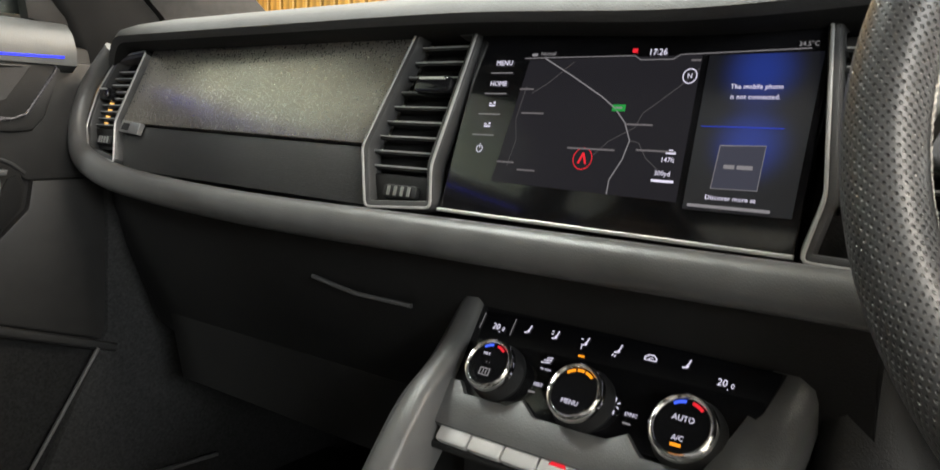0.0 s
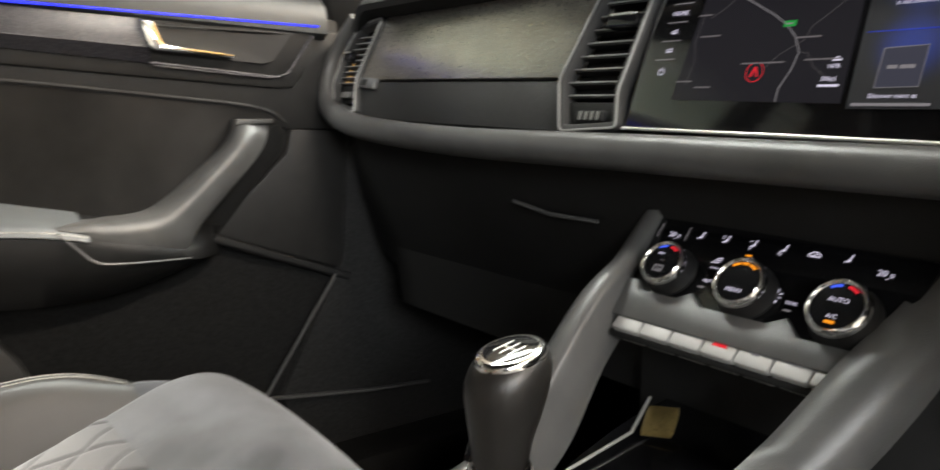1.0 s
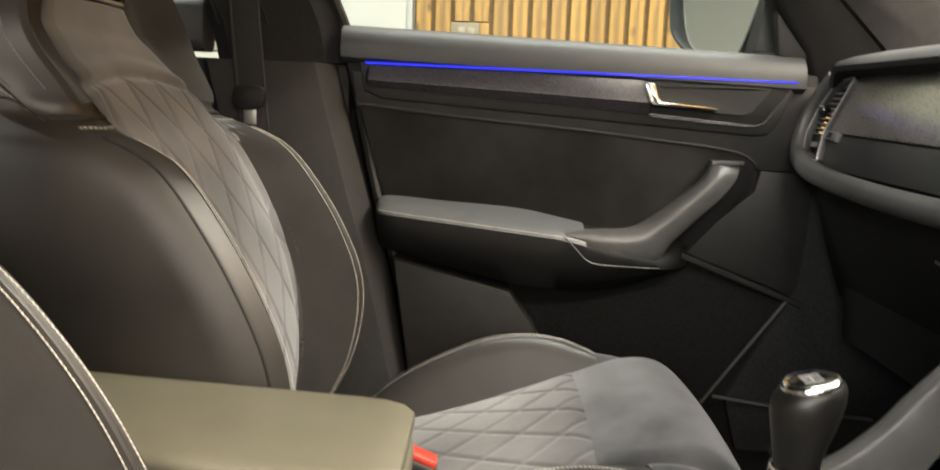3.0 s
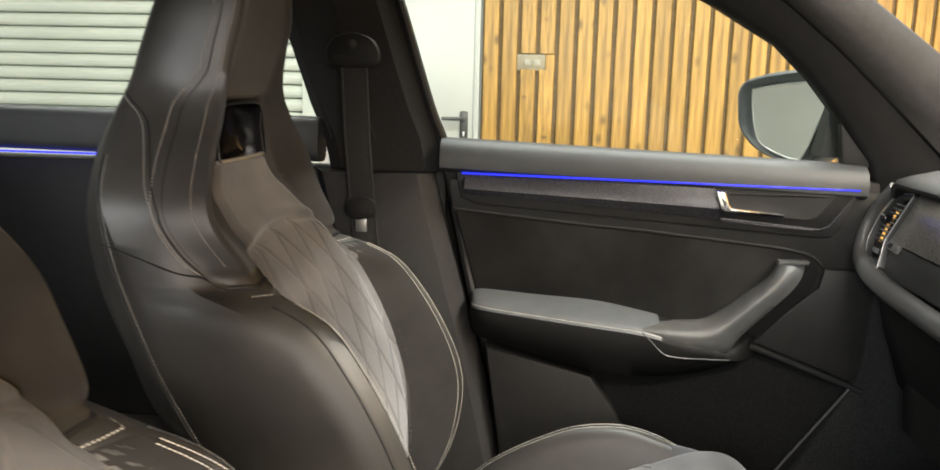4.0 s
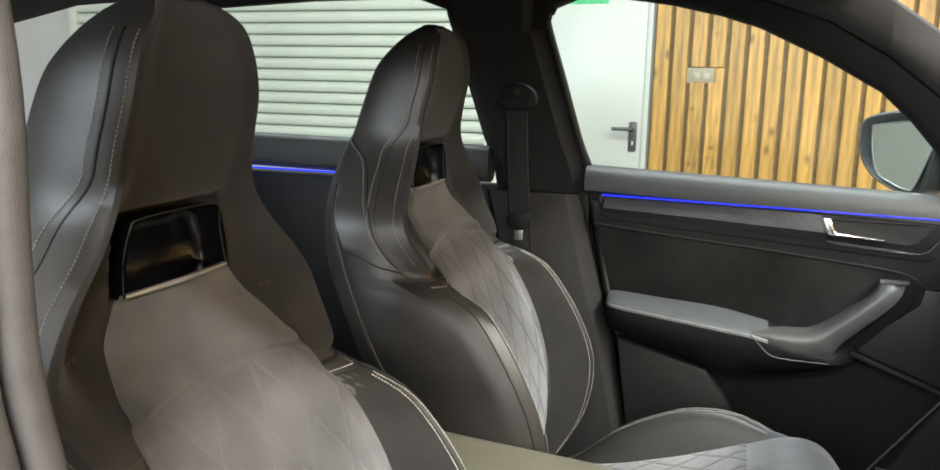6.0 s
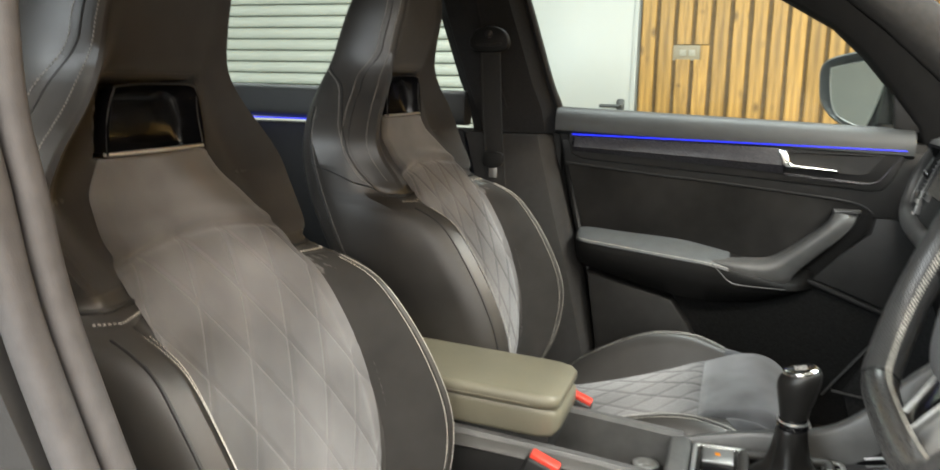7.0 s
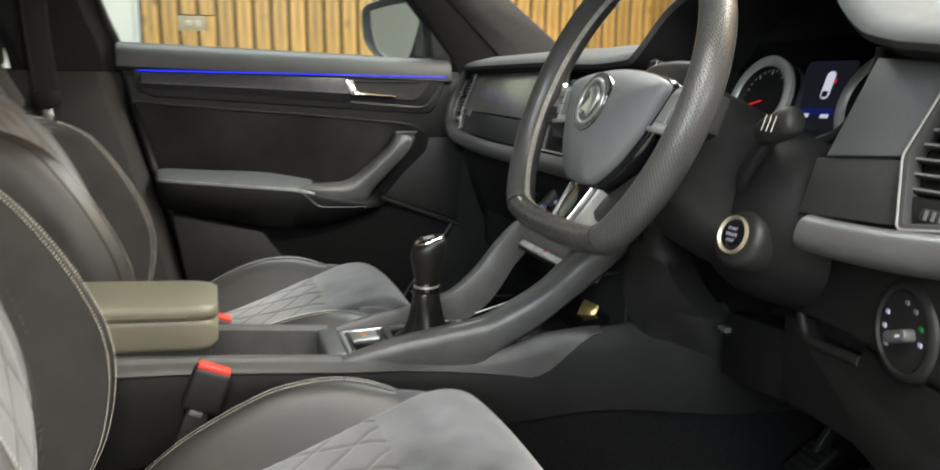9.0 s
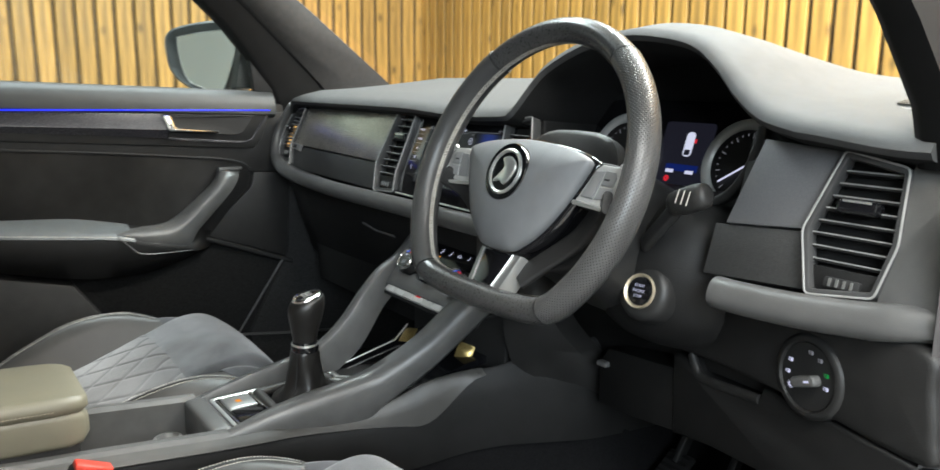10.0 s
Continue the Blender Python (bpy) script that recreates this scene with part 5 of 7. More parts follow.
# row of keys under the knobs
keys = thing("switch_row", (0, 0.09, 0.73), "row of satin grey push keys with a red hazard key", "switches")
for i in range(7):
    x0 = -0.114 + i * 0.0303
    mk = basis((x0 + 0.0165, 0.0945, 0.7455), (1, 0, -0.01), Vector((0, 0.72, 0.70)))
    k = part("key", slab(rounded(0.0290, 0.0275, 0.0025), mk @ Matrix.Translation((0, 0, 0.003)), 0.02, 0.002), M_BUTTON, keys)
    if i == 3:
        part("hazard_mark", slab([(-0.007, -0.005), (0.007, -0.005), (0.0, 0.006)], mk @ Matrix.Translation((0, 0, 0.0034)), 0.0004), G_RED, k, "red lit triangle")
    elif i == 5:
        for q, bdy in enumerate(("PASSENGER", "AIRBAG")):
            part("mark", text_bm(bdy, 0.0036, mk @ Matrix.Translation((0, 0.0025 - 0.0045 * q, 0.0032)), depth=0.0001), G_DIM, k, flat=True)
    elif i == 4:
        part("mark", box((-0.003, -0.004, 0.0032), (0.003, 0.0005, 0.0034), m=mk), G_DIM, k, flat=True)
        part("mark", sweep([mk @ Vector(v) for v in ((-0.002, 0, 0.0033), (-0.002, 0.0035, 0.0033), (0.002, 0.0035, 0.0033), (0.002, 0.0, 0.0033))], circle(0.0004, 5)), G_DIM, k, flat=True)
    elif i == 0:
        part("mark", text_bm("A" if i == 0 else "P", 0.006, mk @ Matrix.Translation((0, 0.001, 0.0032)), depth=0.0001), G_DIM, k, flat=True)
    part("gap", box((0.0143, -0.002, -0.003), (0.0160, 0.0120, 0.0038), 0.0, m=mk), M_CHROME if i % 2 == 0 else M_RUBBER, k)

# ---------------------------------------------------------------- centre console
con = thing("centre_console", (-0.03, -0.2, 0.34), "charcoal centre console with raised side wings and an open tray", "console")


def wing(st):
    rings = []
    for y, zt, zb, xi, xo in st:
        s = 1 if xo > xi else -1
        w = abs(xo - xi)
        rings.append([(xi, y, zb), (xi, y, zt - 0.006), (xi + s * 0.004, y, zt), (xo - s * w * 0.35, y, zt - 0.001), (xo - s * 0.002, y, zt - 0.010), (xo, y, zt - 0.022), (xo - s * 0.001, y, zb + 0.012), (xo - s * 0.010, y, zb)])
    smooth = []
    for j in range(8):
        smooth.append(curve_through([r[j] for r in rings], 4))
    return loft([[smooth[j][i] for j in range(8)] for i in range(len(smooth[0]))])


part("wing", wing([(-0.262, 0.606, 0.584, 0.030, 0.046), (-0.18, 0.630, 0.582, 0.030, 0.058), (-0.06, 0.653, 0.576, 0.040, 0.074), (-0.02, 0.668, 0.604, 0.046, 0.084), (0.04, 0.706, 0.643, 0.062, 0.100), (0.09, 0.757, 0.692, 0.082, 0.122), (0.14, 0.800, 0.738, 0.102, 0.136), (0.175, 0.838, 0.772, 0.110, 0.140), (0.21, 0.872, 0.80, 0.112, 0.140)]), M_GREY, con, "satin grey side wing", angle=60)
part("wing", wing([(-0.262, 0.606, 0.584, -0.104, -0.122), (-0.18, 0.626, 0.582, -0.106, -0.130), (-0.06, 0.650, 0.585, -0.108, -0.138), (0.0, 0.690, 0.612, -0.110, -0.142), (0.04, 0.735, 0.645, -0.112, -0.144), (0.08, 0.772, 0.700, -0.116, -0.148), (0.12, 0.795, 0.735, -0.120, -0.150), (0.16, 0.834, 0.765, -0.124, -0.150), (0.20, 0.872, 0.79, -0.126, -0.150)]), M_GREY, con, "satin grey side wing", angle=60)
# body: side walls, cross walls, trays
rings = []
for y, xl, xr, zt in ((-0.75, -0.118, 0.050, 0.50), (-0.50, -0.124, 0.055, 0.515), (-0.262, -0.126, 0.056, 0.52), (-0.10, -0.132, 0.060, 0.575), (0.02, -0.138, 0.079, 0.578), (0.12, -0.146, 0.104, 0.578), (0.32, -0.15, 0.13, 0.58)):
    zb = 0.552 - 0.04 * step(0.0, 0.24, y) if y > -0.2 else 0.44
    rings.append([(xl - 0.004, y, min(zb, zt - 0.03)), (xl, y, zt - 0.01), (xl + 0.01, y, zt), (xr - 0.01, y, zt), (xr, y, zt - 0.01), (xr + 0.003, y, min(zb, zt - 0.03))])
part("body", loft(rings), M_PLASTIC, con, "charcoal console side", angle=60)
# fence under the driver's wing and the flared cheek that joins the console to the dash
skin = curve_through([(0.0625, -0.75, 0.634), (0.0630, -0.50, 0.626), (0.0615, -0.262, 0.604), (0.058, -0.16, 0.596), (0.068, -0.06, 0.594), (0.082, 0.0, 0.612), (0.096, 0.04, 0.632), (0.114, 0.10, 0.644), (0.145, 0.16, 0.656), (0.190, 0.225, 0.690), (0.222, 0.30, 0.700), (0.240, 0.42, 0.700)], 4)
part("side_panel", loft([[(x - 0.030, y, lo), (x - 0.014, y, z - 0.012), (x - 0.009, y, z - 0.002), (x - 0.004, y, z), (x + 0.001, y, z - 0.005), (x + 0.005, y, z * 0.7 + lo * 0.3), (x + 0.009, y, z * 0.3 + lo * 0.7), (x + 0.004, y, lo)] for x, y, z in skin for lo in (0.480 + 0.045 * step(-0.1, 0.25, y),)]), M_LOWER, con, "charcoal console side panel", angle=60)
# lighter band along the top of the panel; its taper stands for the wing's shade
band = []
for x, y, z in skin:
    if y < 0.13:
        lo = min(z - 0.012, 0.604 - 0.0987 * (y + 0.373))
        band.append((x, y, z, lo + (z - 0.008 - lo) * step(0.02, 0.13, y)))
part("side_band", loft([[(x - 0.012, y, z - 0.001), (x - 0.003, y, z + 0.0025), (x + 0.003, y, z - 0.003), (x + 0.006 + 0.02 * (z - lo), y, (z + lo) / 2), (x + 0.0085 + 0.03 * (z - lo), y, lo + 0.002), (x + 0.004, y, lo - 0.001), (x - 0.008, y, lo)] for x, y, z, lo in band]), M_BAND, con, "satin grey band along the console side", angle=50)
near = curve_through([(0.146, 0.178, 0.868), (0.143, 0.168, 0.800), (0.141, 0.160, 0.745), (0.146, 0.158, 0.705), (0.152, 0.170, 0.660), (0.160, 0.195, 0.600), (0.17, 0.22, 0.52)], 4)
far = curve_through([(0.175, 0.190, 0.868), (0.196, 0.186, 0.800), (0.218, 0.196, 0.745), (0.234, 0.225, 0.700), (0.240, 0.265, 0.660), (0.236, 0.310, 0.600), (0.22, 0.33, 0.52)], 4)
part("cheek", loft([[a, a * 0.75 + b * 0.25 + Vector((0, -0.008, 0)), a * 0.4 + b * 0.6 + Vector((0, -0.006, 0)), b, b + Vector((-0.01, 0.05, 0)), a + Vector((-0.02, 0.06, 0))] for a, b in zip(near, far)]), M_PLASTIC, con, "charcoal cheek between the console and the dashboard", angle=70)
wall = bmesh.new()
for x0, x1 in ((-0.126, -0.103), (0.034, 0.058)):
    add_loft(wall, [[(x0, y, 0.50), (x0, y, z - 0.006), (x0 + 0.006, y, z), (x1 - 0.006, y, z), (x1, y, z - 0.006), (x1 + (0.004 if x1 > 0 else 0), y, 0.50)] for y, z in ((-0.75, 0.648), (-0.568, 0.638), (-0.413, 0.626), (-0.262, 0.612))])
part("tray_wall", wall, M_GREY, con)
part("tray_front", box((-0.105, -0.282, 0.515), (0.036, -0.248, 0.6115), 0.008, 3), M_GREY, con)
part("tray_liner", box((-0.104, -0.42, 0.514), (0.035, -0.282, 0.526), 0.003), M_RUBBER, con, "black rubber tray liner")
part("socket_block", box((-0.103, -0.345, 0.526), (-0.045, -0.284, 0.557), 0.008, 3), M_PLASTIC, con)
part("power_socket", lathe([(0.020, 0.0), (0.021, 0.012), (0.016, 0.013), (0.014, 0.004), (0.0005, 0.003)], basis((-0.075, -0.315, 0.556), (1, 0, 0), (0, 1, 0)), 20), M_SILVER, con, "round power socket")
part("deck", box((-0.106, -0.250, 0.575), (0.034, 0.03, 0.600), 0.004), M_GLOSS, con, "gloss black gear surround")
fr = curve_corner([Vector(p) for p in ((-0.094, -0.242, 0.604), (0.024, -0.242, 0.604), (0.036, -0.03, 0.606), (-0.098, -0.03, 0.606))])
part("chrome_frame", sweep(fr, rounded(0.007, 0.005, 0.0015, 2), closed=True), M_CHROME, con, "bright chrome gear frame")
for x0, x1, mat_, lab in ((-0.086, -0.040, M_SILVER, "silver console key"), (-0.036, 0.018, M_GLOSS, "gloss black console key")):
    ck = part("console_key", box((x0, -0.230, 0.600), (x1, -0.184, 0.6065), 0.003), mat_, con, lab)
    if mat_ is M_SILVER:
        part("key_mark", box((-0.070, -0.212, 0.6065), (-0.060, -0.204, 0.6069)), G_AMBER, ck, flat=True)
part("key_frame", sweep(curve_corner([Vector(p) for p in ((-0.090, -0.234, 0.6045), (0.022, -0.234, 0.6045), (0.024, -0.180, 0.6045), (-0.090, -0.180, 0.6045))]), rounded(0.0035, 0.005, 0.001, 2), closed=True), M_POLISH, con, "polished frame round the console keys")
for yy in (-0.055, -0.035):
    part("chrome_bar", sweep(curve_through([(-0.075, yy, 0.606), (-0.02, yy + 0.01, 0.616), (0.040, yy + 0.005, 0.606)], 5), rounded(0.010, 0.006, 0.002, 2)), M_CHROME, con)
ramp = [(-0.030, 0.600), (0.0, 0.608), (0.093, 0.638), (0.125, 0.646), (0.168, 0.652)]
part("front_tray", loft([[(min(x, 0.055 if y < 0.05 else 0.085), y, z) for y, z in ramp] + [(min(x, 0.055 if y < 0.05 else 0.085), y, z - 0.012) for y, z in reversed(ramp)] for x in (-0.116, 0.0, 0.085)]), M_GLOSS, con, "gloss black sloping front tray")
part("tray_edge", sweep([(-0.110, 0.002, 0.6145), (-0.093, 0.093, 0.645), (-0.100, 0.124, 0.668)], rounded(0.0028, 0.0028, 0.001, 2)), M_STRIP, con, "bright tray edging")
# near-black boxes give the tray recess its shade
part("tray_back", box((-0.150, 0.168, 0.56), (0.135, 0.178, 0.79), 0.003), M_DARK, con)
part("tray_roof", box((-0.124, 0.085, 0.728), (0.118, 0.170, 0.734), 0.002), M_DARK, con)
foil = material("gold_foil", (0.50, 0.38, 0.15), 0.30, metal=0.85)


def packet(m):
    bm = bmesh.new()
    rings = []
    for t, w, h in ((-1, 0.017, 0.0006), (-0.86, 0.0175, 0.0008), (-0.7, 0.0185, 0.0035), (0, 0.019, 0.0050), (0.7, 0.0185, 0.0035), (0.86, 0.0175, 0.0008), (1, 0.017, 0.0006)):
        rings.append([m @ Vector((a, 0.019 * t, b)) for a, b in [(w * math.cos(q), h * math.sin(q)) for q in [2 * math.pi * i / 12 for i in range(12)]]])
    add_loft(bm, rings)
    return single("gold_packet", bm, foil, "small gold foil packet lying on the front tray", "packet", group="gold packets on the tray")


packet(pose(-0.078, 0.112, 0.655, 38, -8, 18) @ Matrix.Diagonal((0.8, 0.8, 0.8, 1)))
packet(pose(0.056, 0.143, 0.654, 70, 15, 35) @ Matrix.Diagonal((0.8, 0.8, 0.8, 1)))
# gear lever
gl = thing("gear_lever", (-0.03, -0.11, 0.60), "black leather gear lever with a polished cap and gaiter", "gear lever")
gm = basis((-0.03, -0.110, 0.600), (1, 0, 0), (0, 1, 0)) @ pose(0, 0, 0, 0, 3, 0)
rings = []
for z, rx, ry, w in ((-0.002, 0.050, 0.058, 0.001), (0.006, 0.049, 0.056, 0.002), (0.013, 0.040, 0.045, 0.003), (0.022, 0.0315, 0.034, 0.003), (0.034, 0.0270, 0.0285, 0.0028), (0.050, 0.0240, 0.0250, 0.0024), (0.066, 0.0228, 0.0234, 0.0016), (0.080, 0.0225, 0.0228, 0.0008), (0.090, 0.0205, 0.0208, 0.0004)):
    rings.append([gm @ Vector(((rx + w * math.sin(4 * a + z * 60) + 0.4 * w * math.sin(7 * a - z * 110)) * math.cos(a), (ry + w * math.sin(4 * a + z * 60)) * math.sin(a), z)) for a in [2 * math.pi * i / 36 for i in range(36)]])
part("gaiter", loft(rings), M_GAITER, gl, "creased black leather gaiter", angle=80)
for a in (-0.95, 2.2):
    part("gaiter_seam", sweep(curve_through([gm @ Vector((r * math.cos(a), r * 1.02 * math.sin(a), z)) for r, z in ((0.0405, 0.014), (0.0315, 0.024), (0.0272, 0.036), (0.0248, 0.050), (0.0236, 0.066), (0.0222, 0.084))], 4), circle(0.0010, 6)), M_RUBBER, gl)
hem = curve_corner([gm @ Vector(p) for p in ((-0.052, -0.060, 0.004), (0.048, -0.060, 0.004), (0.052, 0.060, 0.006), (-0.056, 0.060, 0.006))])
part("gaiter_hem", sweep(hem, rounded(0.016, 0.012, 0.005, 3), closed=True), M_LEATHER, gl, "rolled leather hem of the gaiter", angle=70)
part("collar", lathe([(0.0195, 0.082), (0.0222, 0.085), (0.0222, 0.090), (0.0205, 0.096), (0.0190, 0.101)], gm, 28), M_GLOSS, gl, "gloss black collar")
part("collar_ring", lathe([(0.0190, 0.0900), (0.0214, 0.0915), (0.0208, 0.0965), (0.0186, 0.0985)], gm, 28), M_CHROME, gl, "chrome ring under the knob")
part("reverse_lift", sweep(curve_through([gm @ Vector((0.0195 * math.cos(a), 0.0200 * math.sin(a), z)) for a, z in ((2.2, 0.100), (2.7, 0.104), (3.14, 0.109), (3.6, 0.106), (4.1, 0.101))], 4), rounded(0.007, 0.009, 0.003, 2)), M_GLOSS, gl, "gloss lifting catch")
rings = []
for z, r, e in ((0.097, 0.0172, 0), (0.106, 0.0180, 0), (0.118, 0.0200, 0.0), (0.132, 0.0232, 0.001), (0.146, 0.0258, 0.002), (0.156, 0.0266, 0.003), (0.164, 0.0256, 0.004), (0.170, 0.0225, 0.005), (0.173, 0.017, 0.005)):
    rings.append([gm @ Vector((r * 0.94 * math.cos(a), r * 1.10 * math.sin(a) + e, z + 0.20 * (r * 1.10 * math.sin(a)) * step(0.13, 0.17, z))) for a in [2 * math.pi * i / 28 for i in range(28)]])
part("knob", loft(rings), M_GAITER, gl, "black leather knob", angle=70)
capm = gm @ pose(0, 0.004, 0.1715, 12, 0, 0)
ring28 = [(math.cos(a), math.sin(a)) for a in [2 * math.pi * i / 28 for i in range(28)]]
part("cap_ring", slab([(0.0205 * c, 0.0248 * q) for c, q in ring28], capm @ Matrix.Translation((0, 0, 0.0035)), 0.008, 0.004, 4), M_POLISH, gl, "polished cap ring")
cp = part("cap_inlay", slab([(0.0158 * c, 0.0196 * q) for c, q in ring28], capm @ Matrix.Translation((0, 0, 0.0040)), 0.003, 0.001), M_GLOSS, gl, "gloss black shift pattern plate")
for dx in (-0.006, 0, 0.006):
    part("pattern_line", box((dx - 0.0005, -0.008, 0.0040), (dx + 0.0005, 0.008, 0.0044), m=capm), M_CHROME, cp)
part("pattern_line", box((-0.006, -0.0005, 0.0040), (0.006, 0.0005, 0.0044), m=capm), M_CHROME, cp)

# armrest
ar = thing("armrest", (-0.03, -0.55, 0.62), "olive-grey vinyl armrest with a stitched lid", "armrest")


def pill(y0, y1, x0, x1, z0, z1, zr, r=0.02, nose=0.03):
    rings = []
    for t in (0, 0.03, 0.08, 0.15, 0.35, 0.65, 0.85, 1.0):
        y = y1 - (y1 - y0) * t
        f = math.sqrt(max(0, 1 - (1 - min(1, t * (y1 - y0) / nose)) ** 2)) if t * (y1 - y0) < nose else 1.0
        xc, w, zc, h = (x0 + x1) / 2, (x1 - x0) * (0.80 + 0.20 * f), (z0 + z1) / 2, (z1 - z0) * (0.55 + 0.45 * f)
        dz = zr * t
        rr = min(r, w * 0.45, h * 0.45)
        rings.append([(xc + a, y, zc + b + dz) for a, b in rounded(w, h, rr)])
    return loft(rings)


part("box", pill(-0.78, -0.437, -0.1165, 0.0465, 0.636, 0.685, 0.016, 0.010), M_ARM, ar, angle=60)
part("lid", pill(-0.78, -0.437, -0.119, 0.049, 0.679, 0.705, 0.017, 0.013, 0.045), M_ARM, ar, "olive-grey padded lid", angle=60)
sb = bmesh.new()
stitches(sb, [(0.0495, -0.77, 0.7052), (0.0495, -0.475, 0.6915)], (1, 0, 0.3), lift=0.0006)
part("stitching", sb, M_THREAD2, ar, "brown stitching", flat=True)
part("hinge_gap", box((-0.105, -0.76, 0.605), (0.038, -0.45, 0.655), 0.004), M_RUBBER, ar)
# belt buckles


def buckle(x, y, z, lean):
    b = thing("seat_belt_buckle", (x, y - 0.05, z - 0.10), "black seat belt buckle with a red release button", "buckle", "buckles beside the seats")
    m = pose(x, y, z, lean, 0, 0)
    part("body", box((-0.014, -0.026, -0.062), (0.014, 0.026, 0.0), 0.006, 3, m=m), M_RUBBER, b)
    part("release_button", box((-0.011, -0.023, -0.004), (0.011, 0.023, 0.006), 0.003, 2, m=m), M_RED, b, "red release button")
    part("stalk", box((-0.008, -0.016, -0.16), (0.008, 0.016, -0.06), 0.004, m=m), M_RUBBER, b)
    part("tongue_slot", box((-0.010, -0.012, -0.070), (0.010, 0.006, -0.060), 0.002, m=m), M_CHROME, b)


buckle(0.082, -0.445, 0.622, -22)
buckle(-0.150, -0.440, 0.632, -22)


# ---------------------------------------------------------------- steering wheel
WC = Vector((0.377, -0.004, 0.996))
WM = basis(WC, (1, 0, 0), (0, 0.375, 0.927))      # own z points at the driver


def rim_point(a, r=0.184):
    """Centre line of the rim: round, flattened at the bottom."""
    x, y = r * math.sin(a), r * math.cos(a)
    low = -0.154
    if y < low + 0.035:
        d = low + 0.035 - y
        y = low + 0.035 - 0.035 * (1 - math.exp(-d / 0.030))
        x *= 1.0 + 0.10 * step(0, 0.06, d)
    return Vector((x, y, 0))


wheel = thing("steering_wheel", WC, "black leather flat-bottomed steering wheel with satin silver spokes", "steering wheel")
N = 96
RIM = [rim_point(2 * math.pi * i / N) for i in range(N)]


def rim_part(i0, i1, rx, ry, mat, name, label=""):
    rings = []
    for i in range(i0, i1 + 1):
        p = RIM[i % N]
        t = (RIM[(i + 1) % N] - RIM[(i - 1) % N]).normalized()
        out = t.cross(Vector((0, 0, 1))) * -1
        if out.dot(p) < 0:
            out = -out
        rings.append([WM @ (p + out * rx * math.cos(b) + Vector((0, 0, ry * math.sin(b)))) for b in [2 * math.pi * k / 18 for k in range(18)]])
    ob = part(name, loft(rings), mat, wheel, label, angle=70)
    uv = ob.data.uv_layers.new(name="along_rim")
    for poly in ob.data.polygons:
        ks = [ob.data.vertices[v].index % 18 for v in poly.vertices]
        wrap = 0 in ks and 17 in ks
        for li, v in zip(poly.loop_indices, poly.vertices):
            i, k = divmod(v, 18)
            uv.data[li].uv = (i * 0.012, (18 if wrap and k == 0 else k) * 0.0062)
    return ob


M_PERF = material("perforated_leather", (0.052, 0.0517, 0.0512), 0.36, vary=0.1, scale=20, bump=0.2, grain=500)
pn = M_PERF.node_tree
vor = pn.nodes.new("ShaderNodeTexVoronoi")
vor.voronoi_dimensions = "2D"
vor.inputs["Scale"].default_value = 1.0
vor.inputs["Randomness"].default_value = 0.0
tcp = pn.nodes.new("ShaderNodeUVMap")
mpp = pn.nodes.new("ShaderNodeMapping")
mpp.inputs["Rotation"].default_value = (0, 0, radians(45))
mpp.inputs["Scale"].default_value = (330, 330, 1)
pn.links.new(tcp.outputs[0], mpp.inputs[0])
pn.links.new(mpp.outputs[0], vor.inputs["Vector"])
bp2 = pn.nodes.new("ShaderNodeBump")
bp2.inputs["Strength"].default_value, bp2.inputs["Distance"].default_value = 1.0, 0.0012
rmp = pn.nodes.new("ShaderNodeMapRange")
rmp.inputs["From Min"].default_value, rmp.inputs["From Max"].default_value = 0.16, 0.30
pn.links.new(vor.outputs["Distance"], rmp.inputs["Value"])
pn.links.new(rmp.outputs[0], bp2.inputs["Height"])
pn.links.new(bp2.outputs[0], pn.nodes["Principled BSDF"].inputs["Normal"])
hole = pn.nodes.new("ShaderNodeVectorMath")
hole.operation = "SCALE"
src = pn.nodes["Principled BSDF"].inputs["Base Color"].links[0].from_socket
dk = pn.nodes.new("ShaderNodeMapRange")
dk.inputs["To Min"].default_value = 0.25
pn.links.new(rmp.outputs[0], dk.inputs["Value"])
pn.links.new(src, hole.inputs[0])
pn.links.new(dk.outputs[0], hole.inputs["Scale"])
pn.links.new(hole.outputs[0], pn.nodes["Principled BSDF"].inputs["Base Color"])
rim_part(-10, 10, 0.0150, 0.0185, M_WHEEL, "rim_section", "smooth black leather")
rim_part(10, 38, 0.0158, 0.0195, M_PERF, "rim_section", "perforated black leather grip")
rim_part(38, 58, 0.0150, 0.0185, M_WHEEL, "rim_section", "smooth black leather")
rim_part(58, 86, 0.0158, 0.0195, M_PERF, "rim_section", "perforated black leather grip")
for i in (10, 38, 58, 86):
    p, q = RIM[i], RIM[i + 1]
    t = (q - p).normalized()
    out = t.cross(Vector((0, 0, 1)))
    part("seam", loft([[WM @ (p + t * d + out * 0.0162 * math.cos(b) + Vector((0, 0, 0.0199 * math.sin(b)))) for b in [2 * math.pi * k / 18 for k in range(18)]] for d in (-0.0008, 0.0008)]), M_RUBBER, wheel)
sb = bmesh.new()
